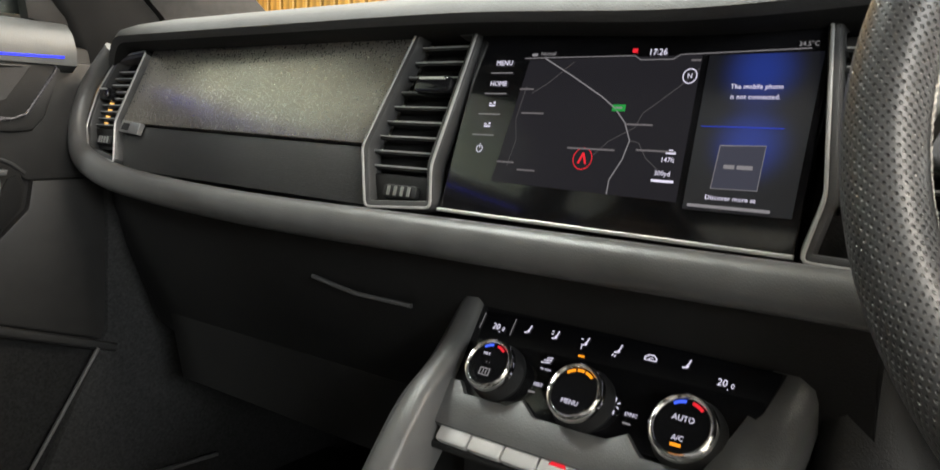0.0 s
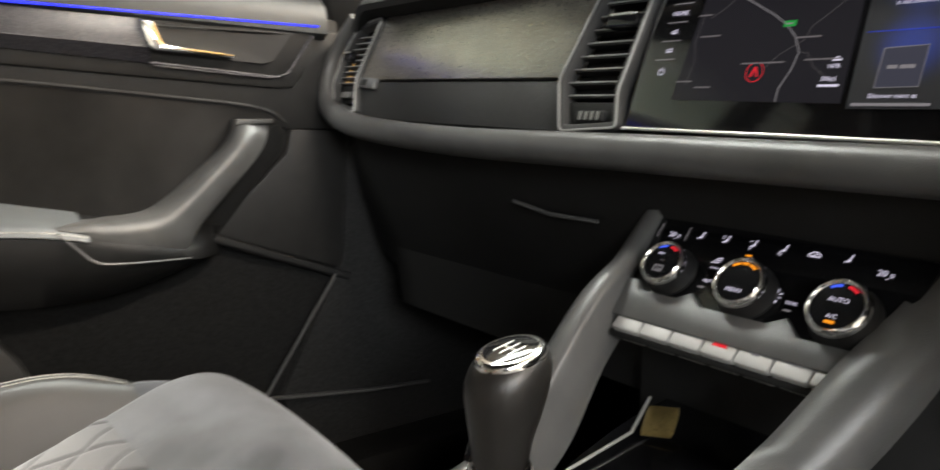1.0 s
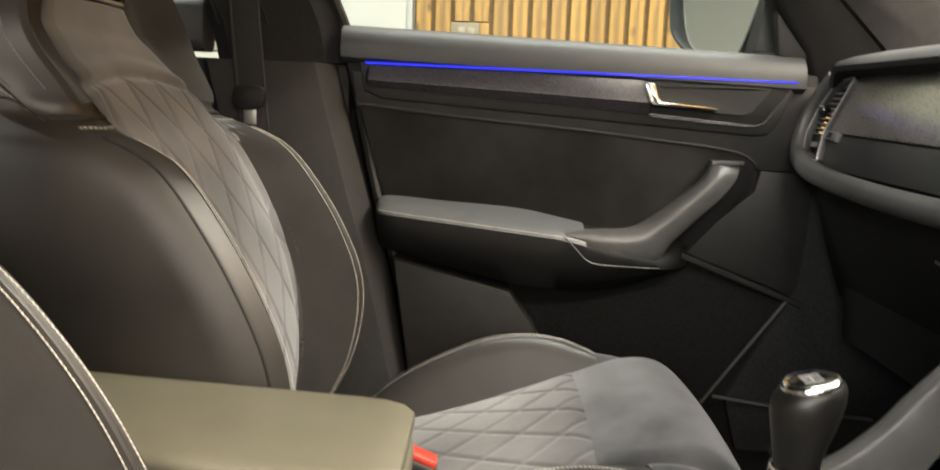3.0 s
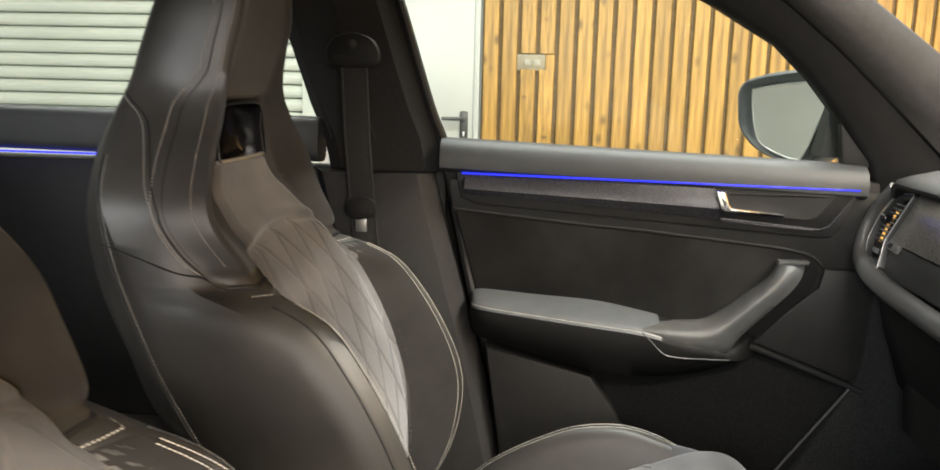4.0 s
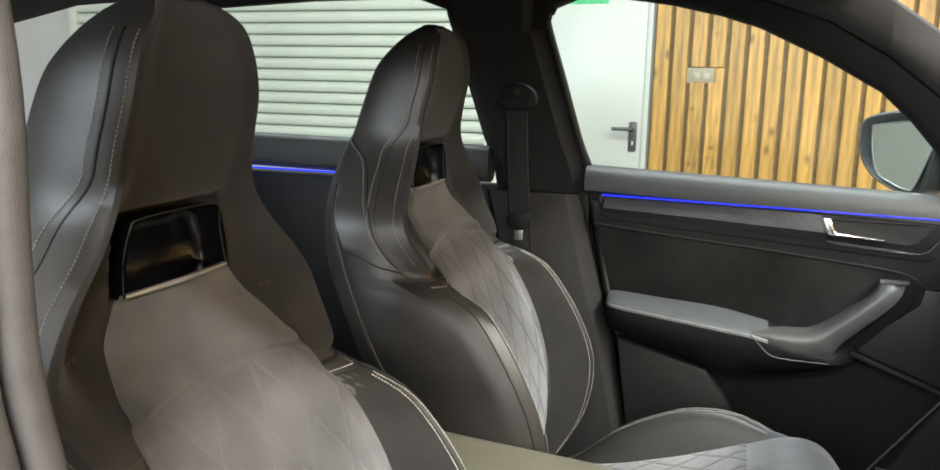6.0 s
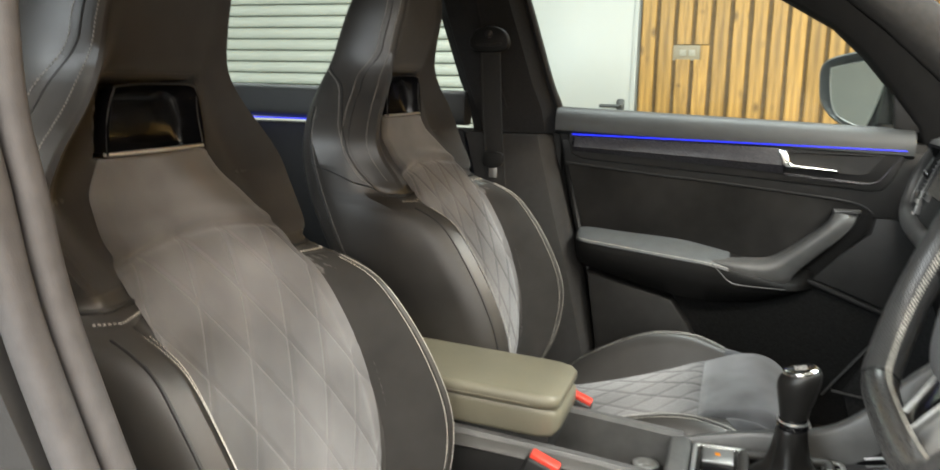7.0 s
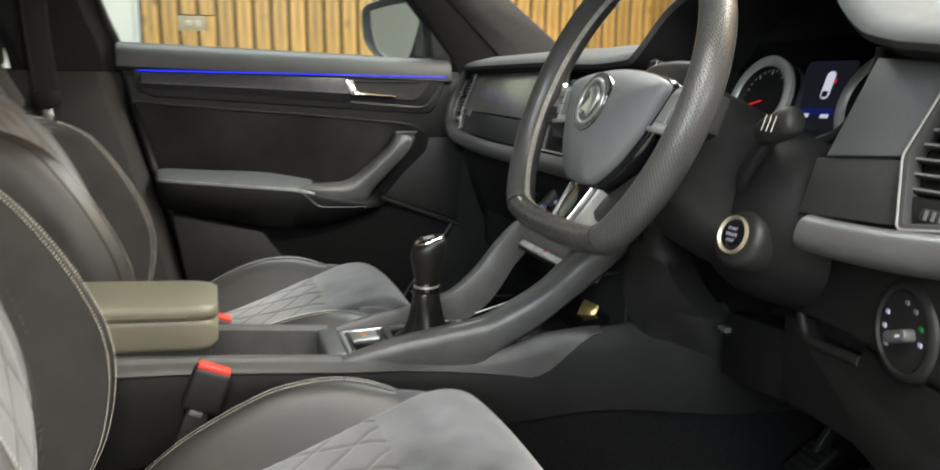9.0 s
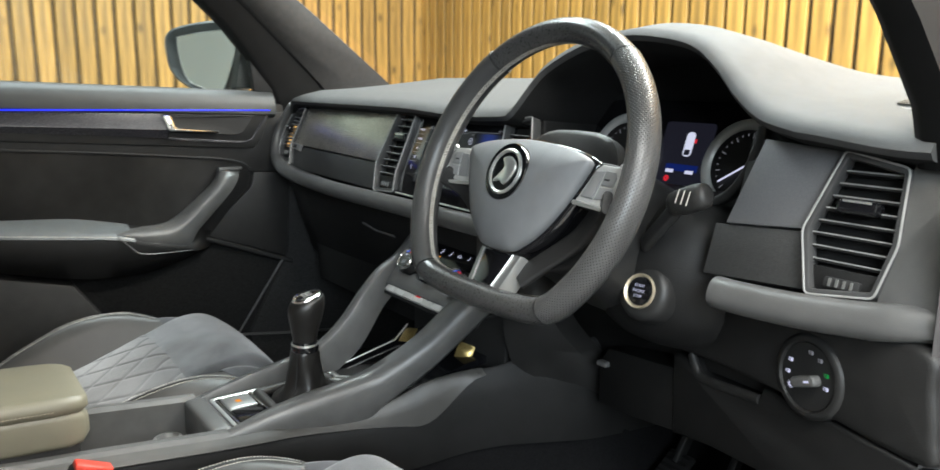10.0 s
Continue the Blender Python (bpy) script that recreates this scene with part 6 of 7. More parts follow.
for i in range(0, N):
    p, q = RIM[i], RIM[(i + 1) % N]
    t = (q - p).normalized()
    out = t.cross(Vector((0, 0, 1)))
    if out.dot(p) < 0:
        out = -out
    for k in range(3):
        c = p + (q - p) * (k / 3) - out * 0.0155
        for sgn in (-1, 1):
            a, b = WM @ (c + t * 0.0022 * sgn + Vector((0, 0, 0.0035))), WM @ (c - t * 0.0022 * sgn - Vector((0, 0, 0.0035)))
            w = (WM.to_3x3() @ t) * 0.0005
            n = (WM.to_3x3() @ out) * -0.0006
            sb.faces.new([sb.verts.new(v + n) for v in (a - w, a + w, b + w, b - w)])
part("stitching", sb, M_THREAD, wheel, "grey cross stitching inside the rim", flat=True)["kind"] = "stuff"

def curve_xy(pts):
    return [(p.x, p.y) for p in curve_through([(a, b, 0) for a, b in pts], 3)]


HM = WM @ Matrix.Translation((-0.012, 0.0, -0.026))     # the hub lies deeper than the rim


# hub pad: a domed shield
half = [(0.0, 0.048), (0.040, 0.046), (0.080, 0.041), (0.106, 0.034), (0.112, 0.027), (0.104, 0.006), (0.088, -0.026), (0.066, -0.058), (0.042, -0.080), (0.022, -0.090)]
hub = [(p.x, p.y) for p in curve_through([(x, y, 0) for x, y in half] + [(-x, y, 0) for x, y in reversed(half[1:])], 4, True)]


def shield(f, d, grow=0.0):
    out = []
    for x, y in hub:
        q = Vector((x, y + 0.018, 0))
        q = q + q.normalized() * grow
        out.append(HM @ Vector((q.x * f, q.y * f - 0.018, d)))
    return out


hb = part("hub_pad", loft([shield(f, d) for d, f in ((0.006, 0.975), (0.012, 1.0), (0.017, 0.995), (0.021, 0.96), (0.028, 0.80), (0.034, 0.58), (0.037, 0.36), (0.038, 0.15), (0.038, 0.01))]), M_HUB, wheel, "grey airbag pad", angle=60)
em = HM @ Matrix.Translation((0.0, 0.0, 0.0375)) @ Matrix.Diagonal((1.08, 1.08, 1, 1))
part("emblem_plate", lathe([(0.0335, -0.008), (0.0335, -0.001), (0.0325, 0.001), (0.001, 0.0008)], em, 32), M_GLOSS, hb, "round black plate")
part("emblem_ring", lathe([(0.0265, -0.001), (0.0265, 0.0022), (0.0245, 0.0035), (0.0225, 0.0022), (0.0222, 0.0005)], em, 32), M_CHROME, hb, "chrome ring")
part("emblem_shape", slab([(p.x, p.y) for p in curve_through([(-0.015, -0.013, 0), (-0.004, -0.011, 0), (0.004, -0.015, 0), (0.013, -0.006, 0), (0.016, 0.008, 0), (0.004, 0.017, 0), (-0.008, 0.014, 0), (-0.002, 0.005, 0), (-0.008, -0.004, 0)], 3, True)], em @ Matrix.Translation((0, 0, 0.0035)), 0.003, 0.0012), M_CHROME, hb, "plain chrome relief")
part("airbag_mark", box((-0.010, -0.0525, 0.0305), (0.006, -0.0495, 0.0322), m=HM), M_RUBBER, hb)
# black carrier behind the pad, and the dark arms of the lower cover
part("carrier", loft([shield(f, d, 0.004) for d, f in ((-0.040, 0.80), (-0.020, 0.96), (-0.004, 1.0), (0.006, 1.0), (0.008, 0.97))]), M_GLOSS, wheel, "gloss black carrier behind the pad", angle=60)
for s in (-1, 1):
    arm = curve_through([(s * 0.036, -0.118, -0.004), (s * 0.060, -0.088, -0.014), (s * 0.092, -0.055, -0.020), (s * 0.126, -0.024, -0.006), (s * 0.156, -0.012, 0.016)], 5)
    part("cover_arm", sweep([HM @ p for p in arm], rounded(0.026, 0.010, 0.004), up=HM.to_3x3() @ Vector((0, 0, 1))), M_PLASTIC, wheel, "dark arm of the lower cover", angle=60)
    # spoke and keypad
    sp = part("spoke", slab([(s * 0.085, 0.036), (s * 0.130, 0.034), (s * 0.172, 0.030), (s * 0.174, -0.008), (s * 0.150, -0.020), (s * 0.092, -0.018)], HM @ Matrix.Translation((0, 0, 0.004)), 0.024, 0.006), M_SHROUD, wheel, "dark side spoke")
    pad = [(s * 0.100, -0.015), (s * 0.118, 0.024), (s * 0.126, 0.030), (s * 0.154, 0.029), (s * 0.164, 0.020), (s * 0.160, -0.008), (s * 0.150, -0.017)]
    kp = part("keypad", slab(pad, HM @ Matrix.Translation((0, 0, 0.011)), 0.010, 0.003), M_BUTTON, sp, "satin silver keypad")
    part("key", slab([(s * 0.109, -0.009), (s * 0.121, 0.021), (s * 0.134, 0.022), (s * 0.131, 0.004), (s * 0.128, -0.010)], HM @ Matrix.Translation((0, 0, 0.0135)), 0.004, 0.0015), M_KEYS, kp)
    part("key", slab([(s * 0.131, -0.010), (s * 0.134, 0.004), (s * 0.152, 0.004), (s * 0.151, -0.008)], HM @ Matrix.Translation((0, 0, 0.0135)), 0.004, 0.0015), M_KEYS, kp)
    part("key", slab([(s * 0.1345, 0.006), (s * 0.1365, 0.023), (s * 0.150, 0.022), (s * 0.1535, 0.016), (s * 0.152, 0.006)], HM @ Matrix.Translation((0, 0, 0.0135)), 0.004, 0.0015), M_KEYS, kp)
    part("key_mark", box((min(s * 0.138, s * 0.146), 0.0115, 0.0136), (max(s * 0.138, s * 0.146), 0.0135, 0.0140), m=HM), M_RUBBER, kp)
    part("keypad_trim", sweep([HM @ Vector((x, y, 0.011)) for x, y in curve_xy([(s * 0.100, -0.0165), (s * 0.130, -0.0185), (s * 0.151, -0.0185), (s * 0.1615, -0.009), (s * 0.1655, 0.020), (s * 0.155, 0.0305)])], rounded(0.0055, 0.005, 0.0015, 2)), M_CHROME, sp, "bright keypad edging")
# lower spoke: satin silver fork round a gloss inlay
LS = basis(HM @ Vector((0, -0.125, 0.016)), (1, 0, 0), HM.to_3x3() @ Vector((0, -0.060, 0.014)) * -1)
ls = part("lower_spoke", slab([(-0.040, 0.036), (0.040, 0.036), (0.031, -0.022), (0.025, -0.030), (-0.025, -0.030), (-0.031, -0.022)], LS, 0.026, 0.005), M_SILVER, wheel, "satin silver lower spoke")
part("spoke_inlay", slab([(-0.027, 0.033), (0.027, 0.033), (0.016, -0.022), (-0.016, -0.022)], LS @ Matrix.Translation((0, 0, 0.0015)), 0.01, 0.002), M_GLOSS, ls, "gloss black inlay")
for s in (-1, 1):
    part("spoke_edge", sweep([LS @ Vector(p) for p in ((s * 0.0285, 0.033, 0.0015), (s * 0.0175, -0.0225, 0.0015))], rounded(0.0022, 0.0024, 0.0008, 2)), M_CHROME, ls, "bright chrome edge")
part("spoke_edge", sweep([LS @ Vector(p) for p in ((-0.0175, -0.0235, 0.0015), (0.0175, -0.0235, 0.0015))], rounded(0.0026, 0.0024, 0.0008, 2)), M_CHROME, ls, "bright chrome edge")

# column shroud, stalk and dials
col = thing("steering_column", (0.377, 0.10, 0.84), "black steering column shroud with an indicator stalk", "steering column")
rings = []
for d, wx, up, dn in ((-0.062, 0.080, 0.076, 0.090), (-0.066, 0.088, 0.082, 0.096), (-0.085, 0.088, 0.082, 0.096), (-0.090, 0.078, 0.066, 0.090), (-0.098, 0.078, 0.066, 0.091), (-0.13, 0.082, 0.066, 0.105), (-0.22, 0.088, 0.060, 0.120)):
    rings.append([WM @ Vector((x * wx, (up if y > 0 else dn) * abs(y) * (1 if y > 0 else -1), d)) for x, y in [(math.copysign(abs(math.cos(a)) ** 0.6, math.cos(a)), math.copysign(abs(math.sin(a)) ** 0.6, math.sin(a))) for a in [2 * math.pi * i / 28 for i in range(28)]]])
part("shroud", loft(rings), M_SHROUD, col, "black plastic shroud", angle=60)
part("stalk", sweep(curve_through([(0.456, 0.138, 0.908), (0.474, 0.116, 0.918), (0.500, 0.106, 0.940), (0.528, 0.102, 0.968)], 5), rounded(0.018, 0.012, 0.005, 3), up=(0, -1, 0.2)), M_RUBBER, col, "black indicator stalk", angle=60)
stm = basis((0.546, 0.101, 0.980), (0.93, 0.05, 0.34), (-0.2, 0.3, 1))
sk = part("stalk_end", loft([[stm @ Vector((x, a, b)) for a, b in rounded(h, w, 0.45 * min(h, w))] for x, h, w in ((-0.026, 0.018, 0.018), (-0.022, 0.026, 0.024), (-0.008, 0.030, 0.027), (0.012, 0.030, 0.027), (0.022, 0.027, 0.024), (0.026, 0.018, 0.016))]), M_PLASTIC, col, "charcoal stalk end with printed marks", angle=50)
for k, sl_ in enumerate((-0.006, 0.002, 0.010)):
    part("stalk_mark", box((sl_ - 0.0006, -0.008, 0.0136), (sl_ + 0.0006, 0.008, 0.0142), m=stm @ pose(0, 0, 0, 0, 0, -25)), M_THREAD, sk)
part("stalk_root", lathe([(0.016, -0.02), (0.0155, 0.0), (0.014, 0.008), (0.010, 0.014), (0.004, 0.017), (0.0005, 0.0175)], basis((0.456, 0.142, 0.908), (1, 0.2, 0), (0, 0.35, 0.94)), 20), M_RUBBER, col, "black ball at the root of the stalk")

cl = thing("instrument_cluster", (0.36, 0.30, 0.94), "instrument cluster with two silver-ringed dials and a small lit screen", "instruments")
CM = basis((0.352, 0.305, 1.0), (1, 0, 0), (0, 0.33, 0.944))
part("backplate", slab(rounded(0.372, 0.150, 0.045), CM @ Matrix.Translation((0, 0.012, 0)), 0.02, 0.003), M_GLOSS, cl, "dark dial face")
part("shroud", loft([[(0.155, 0.215, 1.040), (0.165, 0.215, 0.935), (0.36, 0.20, 0.920), (0.555, 0.215, 0.935), (0.565, 0.215, 1.040)], [(0.165, 0.330, 1.060), (0.175, 0.300, 0.945), (0.36, 0.29, 0.935), (0.545, 0.300, 0.945), (0.550, 0.330, 1.060)]], closed=False), M_LINING, cl, "matt black dial hood lining")
part("bezel_rim", sweep(curve_through([(0.562, 0.205, 1.058), (0.560, 0.205, 1.040), (0.547, 0.205, 1.010), (0.530, 0.205, 0.984), (0.505, 0.203, 0.966), (0.46, 0.20, 0.955), (0.36, 0.198, 0.950), (0.22, 0.20, 0.958)], 5), rounded(0.012, 0.016, 0.004), up=(0, -1, 0)), M_RUBBER, cl, "black lower rim of the dial hood", angle=60)
for x, ang in ((-0.098, 195), (0.118, 215)):
    m = CM @ Matrix.Translation((x, -0.002, 0.001)) @ Matrix.Diagonal((1.17, 1.17, 1, 1))
    d = part("dial", lathe([(0.050, 0.0), (0.051, 0.010), (0.046, 0.014), (0.041, 0.010), (0.040, 0.002), (0.001, 0.001)], m, 44), M_RUBBER, cl, "round dial")
    part("dial_ring", lathe([(0.0525, 0.004), (0.0535, 0.012), (0.049, 0.0155), (0.0415, 0.012), (0.0405, 0.006)], m, 44), M_EDGE, d, "satin silver dial ring", angle=60)
    tk = bmesh.new()
    for i in range(25):
        a = radians(225 - i * 270 / 24)
        r0 = 0.033 if i % 3 == 0 else 0.0365
        add_box(tk, (r0, -0.0004, 0.0022), (0.039, 0.0004, 0.0026), m=m @ pose(0, 0, 0, 0, 0, math.degrees(a)))
    part("dial_marks", tk, G_DIM, d, flat=True)
    part("needle", box((0, -0.0009, 0.004), (0.036, 0.0009, 0.0052), m=m @ pose(0, 0, 0, 0, 0, ang)), G_WHITE if x > 0 else G_RED, d, flat=True)
scr = part("info_screen", slab(rounded(0.088, 0.100, 0.006), CM @ Matrix.Translation((0.010, 0.004, 0.0016)), 0.001), G_SCREEN, cl, "small dark screen")
part("car_picture", slab(rounded(0.015, 0.036, 0.006), CM @ Matrix.Translation((0.016, 0.022, 0.0024)), 0.0004), glow("lit_car", (0.65, 0.66, 0.8), 1.0), scr, flat=True)
part("car_picture_glass", slab(rounded(0.010, 0.008, 0.002), CM @ Matrix.Translation((0.016, 0.010, 0.0028)), 0.0002), G_SCREEN, scr, flat=True)
part("door_mark", box((0.024, 0.024, 0.0022), (0.028, 0.030, 0.0026), m=CM), G_RED, scr, flat=True)
part("info_band", box((-0.015, -0.018, 0.0018), (0.042, -0.008, 0.0021), m=CM), G_NAVY, scr, flat=True)
for x in (-0.013, 0.022):
    part("info_bar", box((x, -0.021, 0.0022), (x + 0.014, -0.016, 0.0026), m=CM), G_WHITE, scr, flat=True)
part("brake_mark", lathe([(0.0045, 0.0022), (0.0045, 0.0026), (0.001, 0.0026)], CM @ Matrix.Translation((-0.008, -0.030, 0)), 14), G_RED, scr, flat=True)
# start key on the lower dash
st = thing("start_button", (0.460, 0.133, 0.82), "round engine start button with a polished ring", "button")
SM = basis((0.471, 0.113, 0.858), (1, 0.1, 0), (0, 0.29, 0.957)) @ Matrix.Diagonal((0.76, 0.76, 1, 1))
part("boss", lathe([(0.050, -0.040), (0.048, -0.010), (0.043, -0.002), (0.036, 0.0008), (0.028, 0.001)], SM, 40), M_SHROUD, st)
part("ring", lathe([(0.0285, -0.004), (0.0285, 0.003), (0.0272, 0.0055), (0.0248, 0.0045), (0.0230, 0.0)], SM, 36), M_RING, st, "polished champagne ring", angle=60)
cap = part("cap", lathe([(0.0228, -0.002), (0.0225, 0.003), (0.020, 0.0042), (0.001, 0.0042)], SM, 32), M_GLOSS, st, "black cap")
for i, b in enumerate(("START", "ENGINE", "STOP")):
    part("lettering", text_bm(b, 0.0066, SM @ Matrix.Translation((0, 0.0085 - 0.0085 * i, 0.0045)), depth=0.0001), G_WHITE, cap, flat=True)
# lower dash on the driver's side
# barrel of the lower dash behind the wheel
rings = []
for z, r, yc in ((0.965, 0.060, 0.232), (0.955, 0.085, 0.232), (0.935, 0.104, 0.232), (0.90, 0.116, 0.232), (0.86, 0.119, 0.234), (0.825, 0.116, 0.238), (0.80, 0.108, 0.244), (0.783, 0.095, 0.250), (0.772, 0.078, 0.256), (0.766, 0.055, 0.26)):
    rings.append([(0.438 + 1.05 * r * math.cos(radians(a)), yc + r * math.sin(radians(a)), z) for a in range(160, 381, 8)] + [(0.53, 0.30, z), (0.34, 0.30, z)])
part("column_barrel", loft(rings), M_LOWER, dash, "black rounded housing round the steering column", angle=80)
# knee panel: it falls back towards the column; a storage lid with a finger grip, a dark slot beside it
def knee(x, z, d=0.0):
    return Vector((x, 0.320 - 0.25 * x - d, z))


def knee_plate(outline, depth, proud=0.0, bevel=0.004):
    m = basis(knee(0, 0.75, proud), (1, -0.25, 0), (0, 0, 1))
    return slab([(x * 1.031, z - 0.75) for x, z in outline], m, depth, bevel)


upper = corner_loop([(0.486, 0.858), (0.60, 0.868), (0.72, 0.872), (0.803, 0.876), (0.812, 0.84), (0.818, 0.80), (0.812, 0.770), (0.70, 0.772), (0.62, 0.772), (0.52, 0.769), (0.468, 0.764), (0.450, 0.775), (0.452, 0.800), (0.470, 0.835)])
part("knee_panel", knee_plate(upper, 0.06, 0.004, 0.008), M_PLASTIC, dash, "charcoal knee panel", angle=50)
part("knee_lid", knee_plate([(0.448, 0.757), (0.486, 0.761), (0.497, 0.748), (0.512, 0.741), (0.605, 0.752), (0.612, 0.770), (0.815, 0.768), (0.824, 0.70), (0.80, 0.640), (0.70, 0.655), (0.61, 0.668), (0.53, 0.660), (0.455, 0.645)], 0.05, 0.003, 0.006), M_LOWER, dash, "charcoal storage lid under the lamp switch", angle=50)
part("grip_well", knee_plate([(0.488, 0.770), (0.500, 0.747), (0.606, 0.755), (0.614, 0.775)], 0.02, -0.016, 0.0), M_DARK, dash)
grip = [knee(x, z, -0.001) for x, z in ((0.484, 0.766), (0.494, 0.750), (0.506, 0.742), (0.54, 0.744), (0.608, 0.753))]
part("finger_grip", sweep(curve_through(grip, 5), rounded(0.012, 0.010, 0.0045), up=(-0.2, -1, 0)), M_PLASTIC, dash, "rounded edge of the finger grip", angle=60)
part("fuse_lid", knee_plate([(0.285, 0.708), (0.446, 0.733), (0.452, 0.645), (0.36, 0.625), (0.262, 0.610), (0.262, 0.680)], 0.05, -0.002, 0.005), M_LOWER, dash, "charcoal lid under the steering column")
part("fuse_slot", knee_plate([(0.27, 0.82), (0.470, 0.82), (0.452, 0.740), (0.27, 0.705)], 0.01, -0.045, 0.0), M_DARK, dash, "dark slot under the column")
part("lid_clip", box((-0.010, -0.006, -0.004), (0.010, 0.006, 0.004), 0.002, m=Matrix.Translation(knee(0.283, 0.683, 0.004))), M_GREY, dash)
part("end_cap", loft([[(0.806, 0.118, z), (0.824, 0.135, z), (0.832, 0.20, z), (0.832, 0.60, z), (0.806, 0.60, z)] for z in (0.45, 0.62, 0.80, 0.90, 1.00, 1.03)]), M_SEAL, dash, "grey end of the dashboard by the door opening", angle=40)
# light switch
lsx = thing("light_switch", (0.675, 0.14, 0.77), "round headlamp switch with small lit symbols", "switch")
LM = basis((0.678, 0.1445, 0.808), (1, -0.24, 0), (0, 0.02, 1)) @ Matrix.Diagonal((0.98, 0.98, 1, 1))
part("bezel", lathe([(0.048, -0.012), (0.046, 0.001), (0.042, 0.0035), (0.0385, 0.0035), (0.0362, -0.001)], LM, 40), M_PLASTIC, lsx, "soft raised ring round the switch", angle=60)
face = part("face", lathe([(0.0362, -0.002), (0.036, 0.001), (0.001, 0.0012)], LM, 36), M_RUBBER, lsx, "black switch face")
part("turn_grip", slab(rounded(0.034, 0.012, 0.005), LM @ pose(0.002, -0.004, 0.012, 0, 0, 20), 0.012, 0.003), M_GREY, lsx, "grey turning grip")
part("grip_mark", box((0.004, -0.0012, 0.012), (0.011, 0.0012, 0.0124), m=LM @ pose(0.002, -0.004, 0.0, 0, 0, 20)), G_WHITE, lsx, flat=True)
for k, (a, mt) in enumerate(((155, G_WHITE), (185, G_WHITE), (215, G_WHITE), (85, G_DIM), (55, G_DIM), (20, G_GREEN), (350, G_WHITE))):
    c = LM @ Matrix.Translation((0.027 * math.cos(radians(a)), 0.027 * math.sin(radians(a)), 0.0016))
    if k == 2:
        part("symbol", lathe([(0.0030, 0), (0.0030, 0.0003), (0.001, 0.0003)], c, 10), mt, face, flat=True)
        for q in range(8):
            part("symbol_ray", box((0.0036, -0.0003, 0), (0.0050, 0.0003, 0.0003), m=c @ pose(0, 0, 0, 0, 0, q * 45)), mt, face, flat=True)
    else:
        part("symbol", slab([(-0.0005, -0.0024), (0.0022, -0.0018), (0.0026, 0), (0.0022, 0.0018), (-0.0005, 0.0024)], c, 0.0003), mt, face, flat=True)
        for q in (-0.0015, 0, 0.0015):
            part("symbol_ray", box((-0.0042, q - 0.0003, -0.0003), (-0.0012, q + 0.0003, 0), m=c), mt, face, flat=True)
# pedals
for x, w in ((0.30, 0.05), (0.40, 0.06), (0.52, 0.045)):
    pd = thing("pedal", (x, 0.42, 0.42), "dark pedal with a ribbed rubber pad", "pedal", "pedals in the driver's footwell")
    m = pose(x, 0.40, 0.47, 35, 0, 0)
    part("pad", box((-w / 2, -0.035, -0.006), (w / 2, 0.035, 0.006), 0.004, m=m), M_RUBBER, pd)
    for q in range(5):
        part("rib", box((-w / 2 + 0.004, -0.028 + q * 0.013, 0.006), (w / 2 - 0.004, -0.023 + q * 0.013, 0.009), 0.0, m=m), M_LOWER, pd)
    part("arm", sweep([(x, 0.41, 0.48), (x, 0.50, 0.62), (x, 0.52, 0.75)], rounded(0.012, 0.02, 0.003)), M_RUBBER, pd)

# ---------------------------------------------------------------- seats
M_BOLSTER = material("dark_grey_suede", (0.024, 0.0225, 0.0213), 0.85, vary=0.4, scale=7, bump=0.3, grain=1200, spec=0.15, sheen=0.06)
M_NAP = material("black_brown_suede", (0.035, 0.0330, 0.0312), 0.9, vary=0.35, scale=8, bump=0.3, grain=1200, spec=0.2, sheen=0.15)
T_W = smoothed([(0.46, 0.185), (0.52, 0.210), (0.59, 0.230), (0.70, 0.242), (0.80, 0.242), (0.88, 0.234), (0.935, 0.220), (0.957, 0.210), (0.985, 0.222), (1.03, 0.235), (1.065, 0.228), (1.105, 0.196), (1.15, 0.147), (1.19, 0.120), (1.24, 0.113), (1.29, 0.107), (1.325, 0.098), (1.350, 0.084), (1.370, 0.064), (1.382, 0.044), (1.389, 0.020)])
T_K = smoothed([(0.46, -0.655), (0.50, -0.627), (0.59, -0.578), (0.70, -0.563), (0.80, -0.597), (0.90, -0.662), (0.935, -0.715), (0.957, -0.776), (0.985, -0.784), (1.037, -0.812), (1.094, -0.824), (1.15, -0.833), (1.192, -0.836), (1.24, -0.829), (1.287, -0.818), (1.334, -0.815), (1.365, -0.818), (1.388, -0.845)])
T_SIDE = smoothed([(0.46, 0.185), (0.52, 0.210), (0.59, 0.230), (0.70, 0.242), (0.80, 0.244), (0.88, 0.242), (0.957, 0.238), (1.02, 0.236), (1.065, 0.227), (1.105, 0.198), (1.15, 0.150), (1.19, 0.122), (1.24, 0.114), (1.29, 0.107), (1.325, 0.098), (1.350, 0.084), (1.370, 0.064), (1.382, 0.044), (1.389, 0.020)])
T_C = smoothed([(0.46, -0.66), (0.59, -0.650), (0.70, -0.662), (0.80, -0.692), (0.90, -0.740), (0.957, -0.778), (1.03, -0.840), (1.07, -0.865), (1.16, -0.868), (1.20, -0.848), (1.27, -0.824), (1.33, -0.820), (1.365, -0.826), (1.388, -0.846)])
T_B = smoothed([(0.46, -0.78), (0.60, -0.80), (0.70, -0.83), (0.80, -0.895), (0.90, -0.960), (0.965, -0.988), (1.054, -0.998), (1.142, -0.987), (1.214, -0.966), (1.298, -0.939), (1.325, -0.924), (1.356, -0.899), (1.375, -0.880), (1.384, -0.866), (1.389, -0.855)])
SEAT_X = 0.364


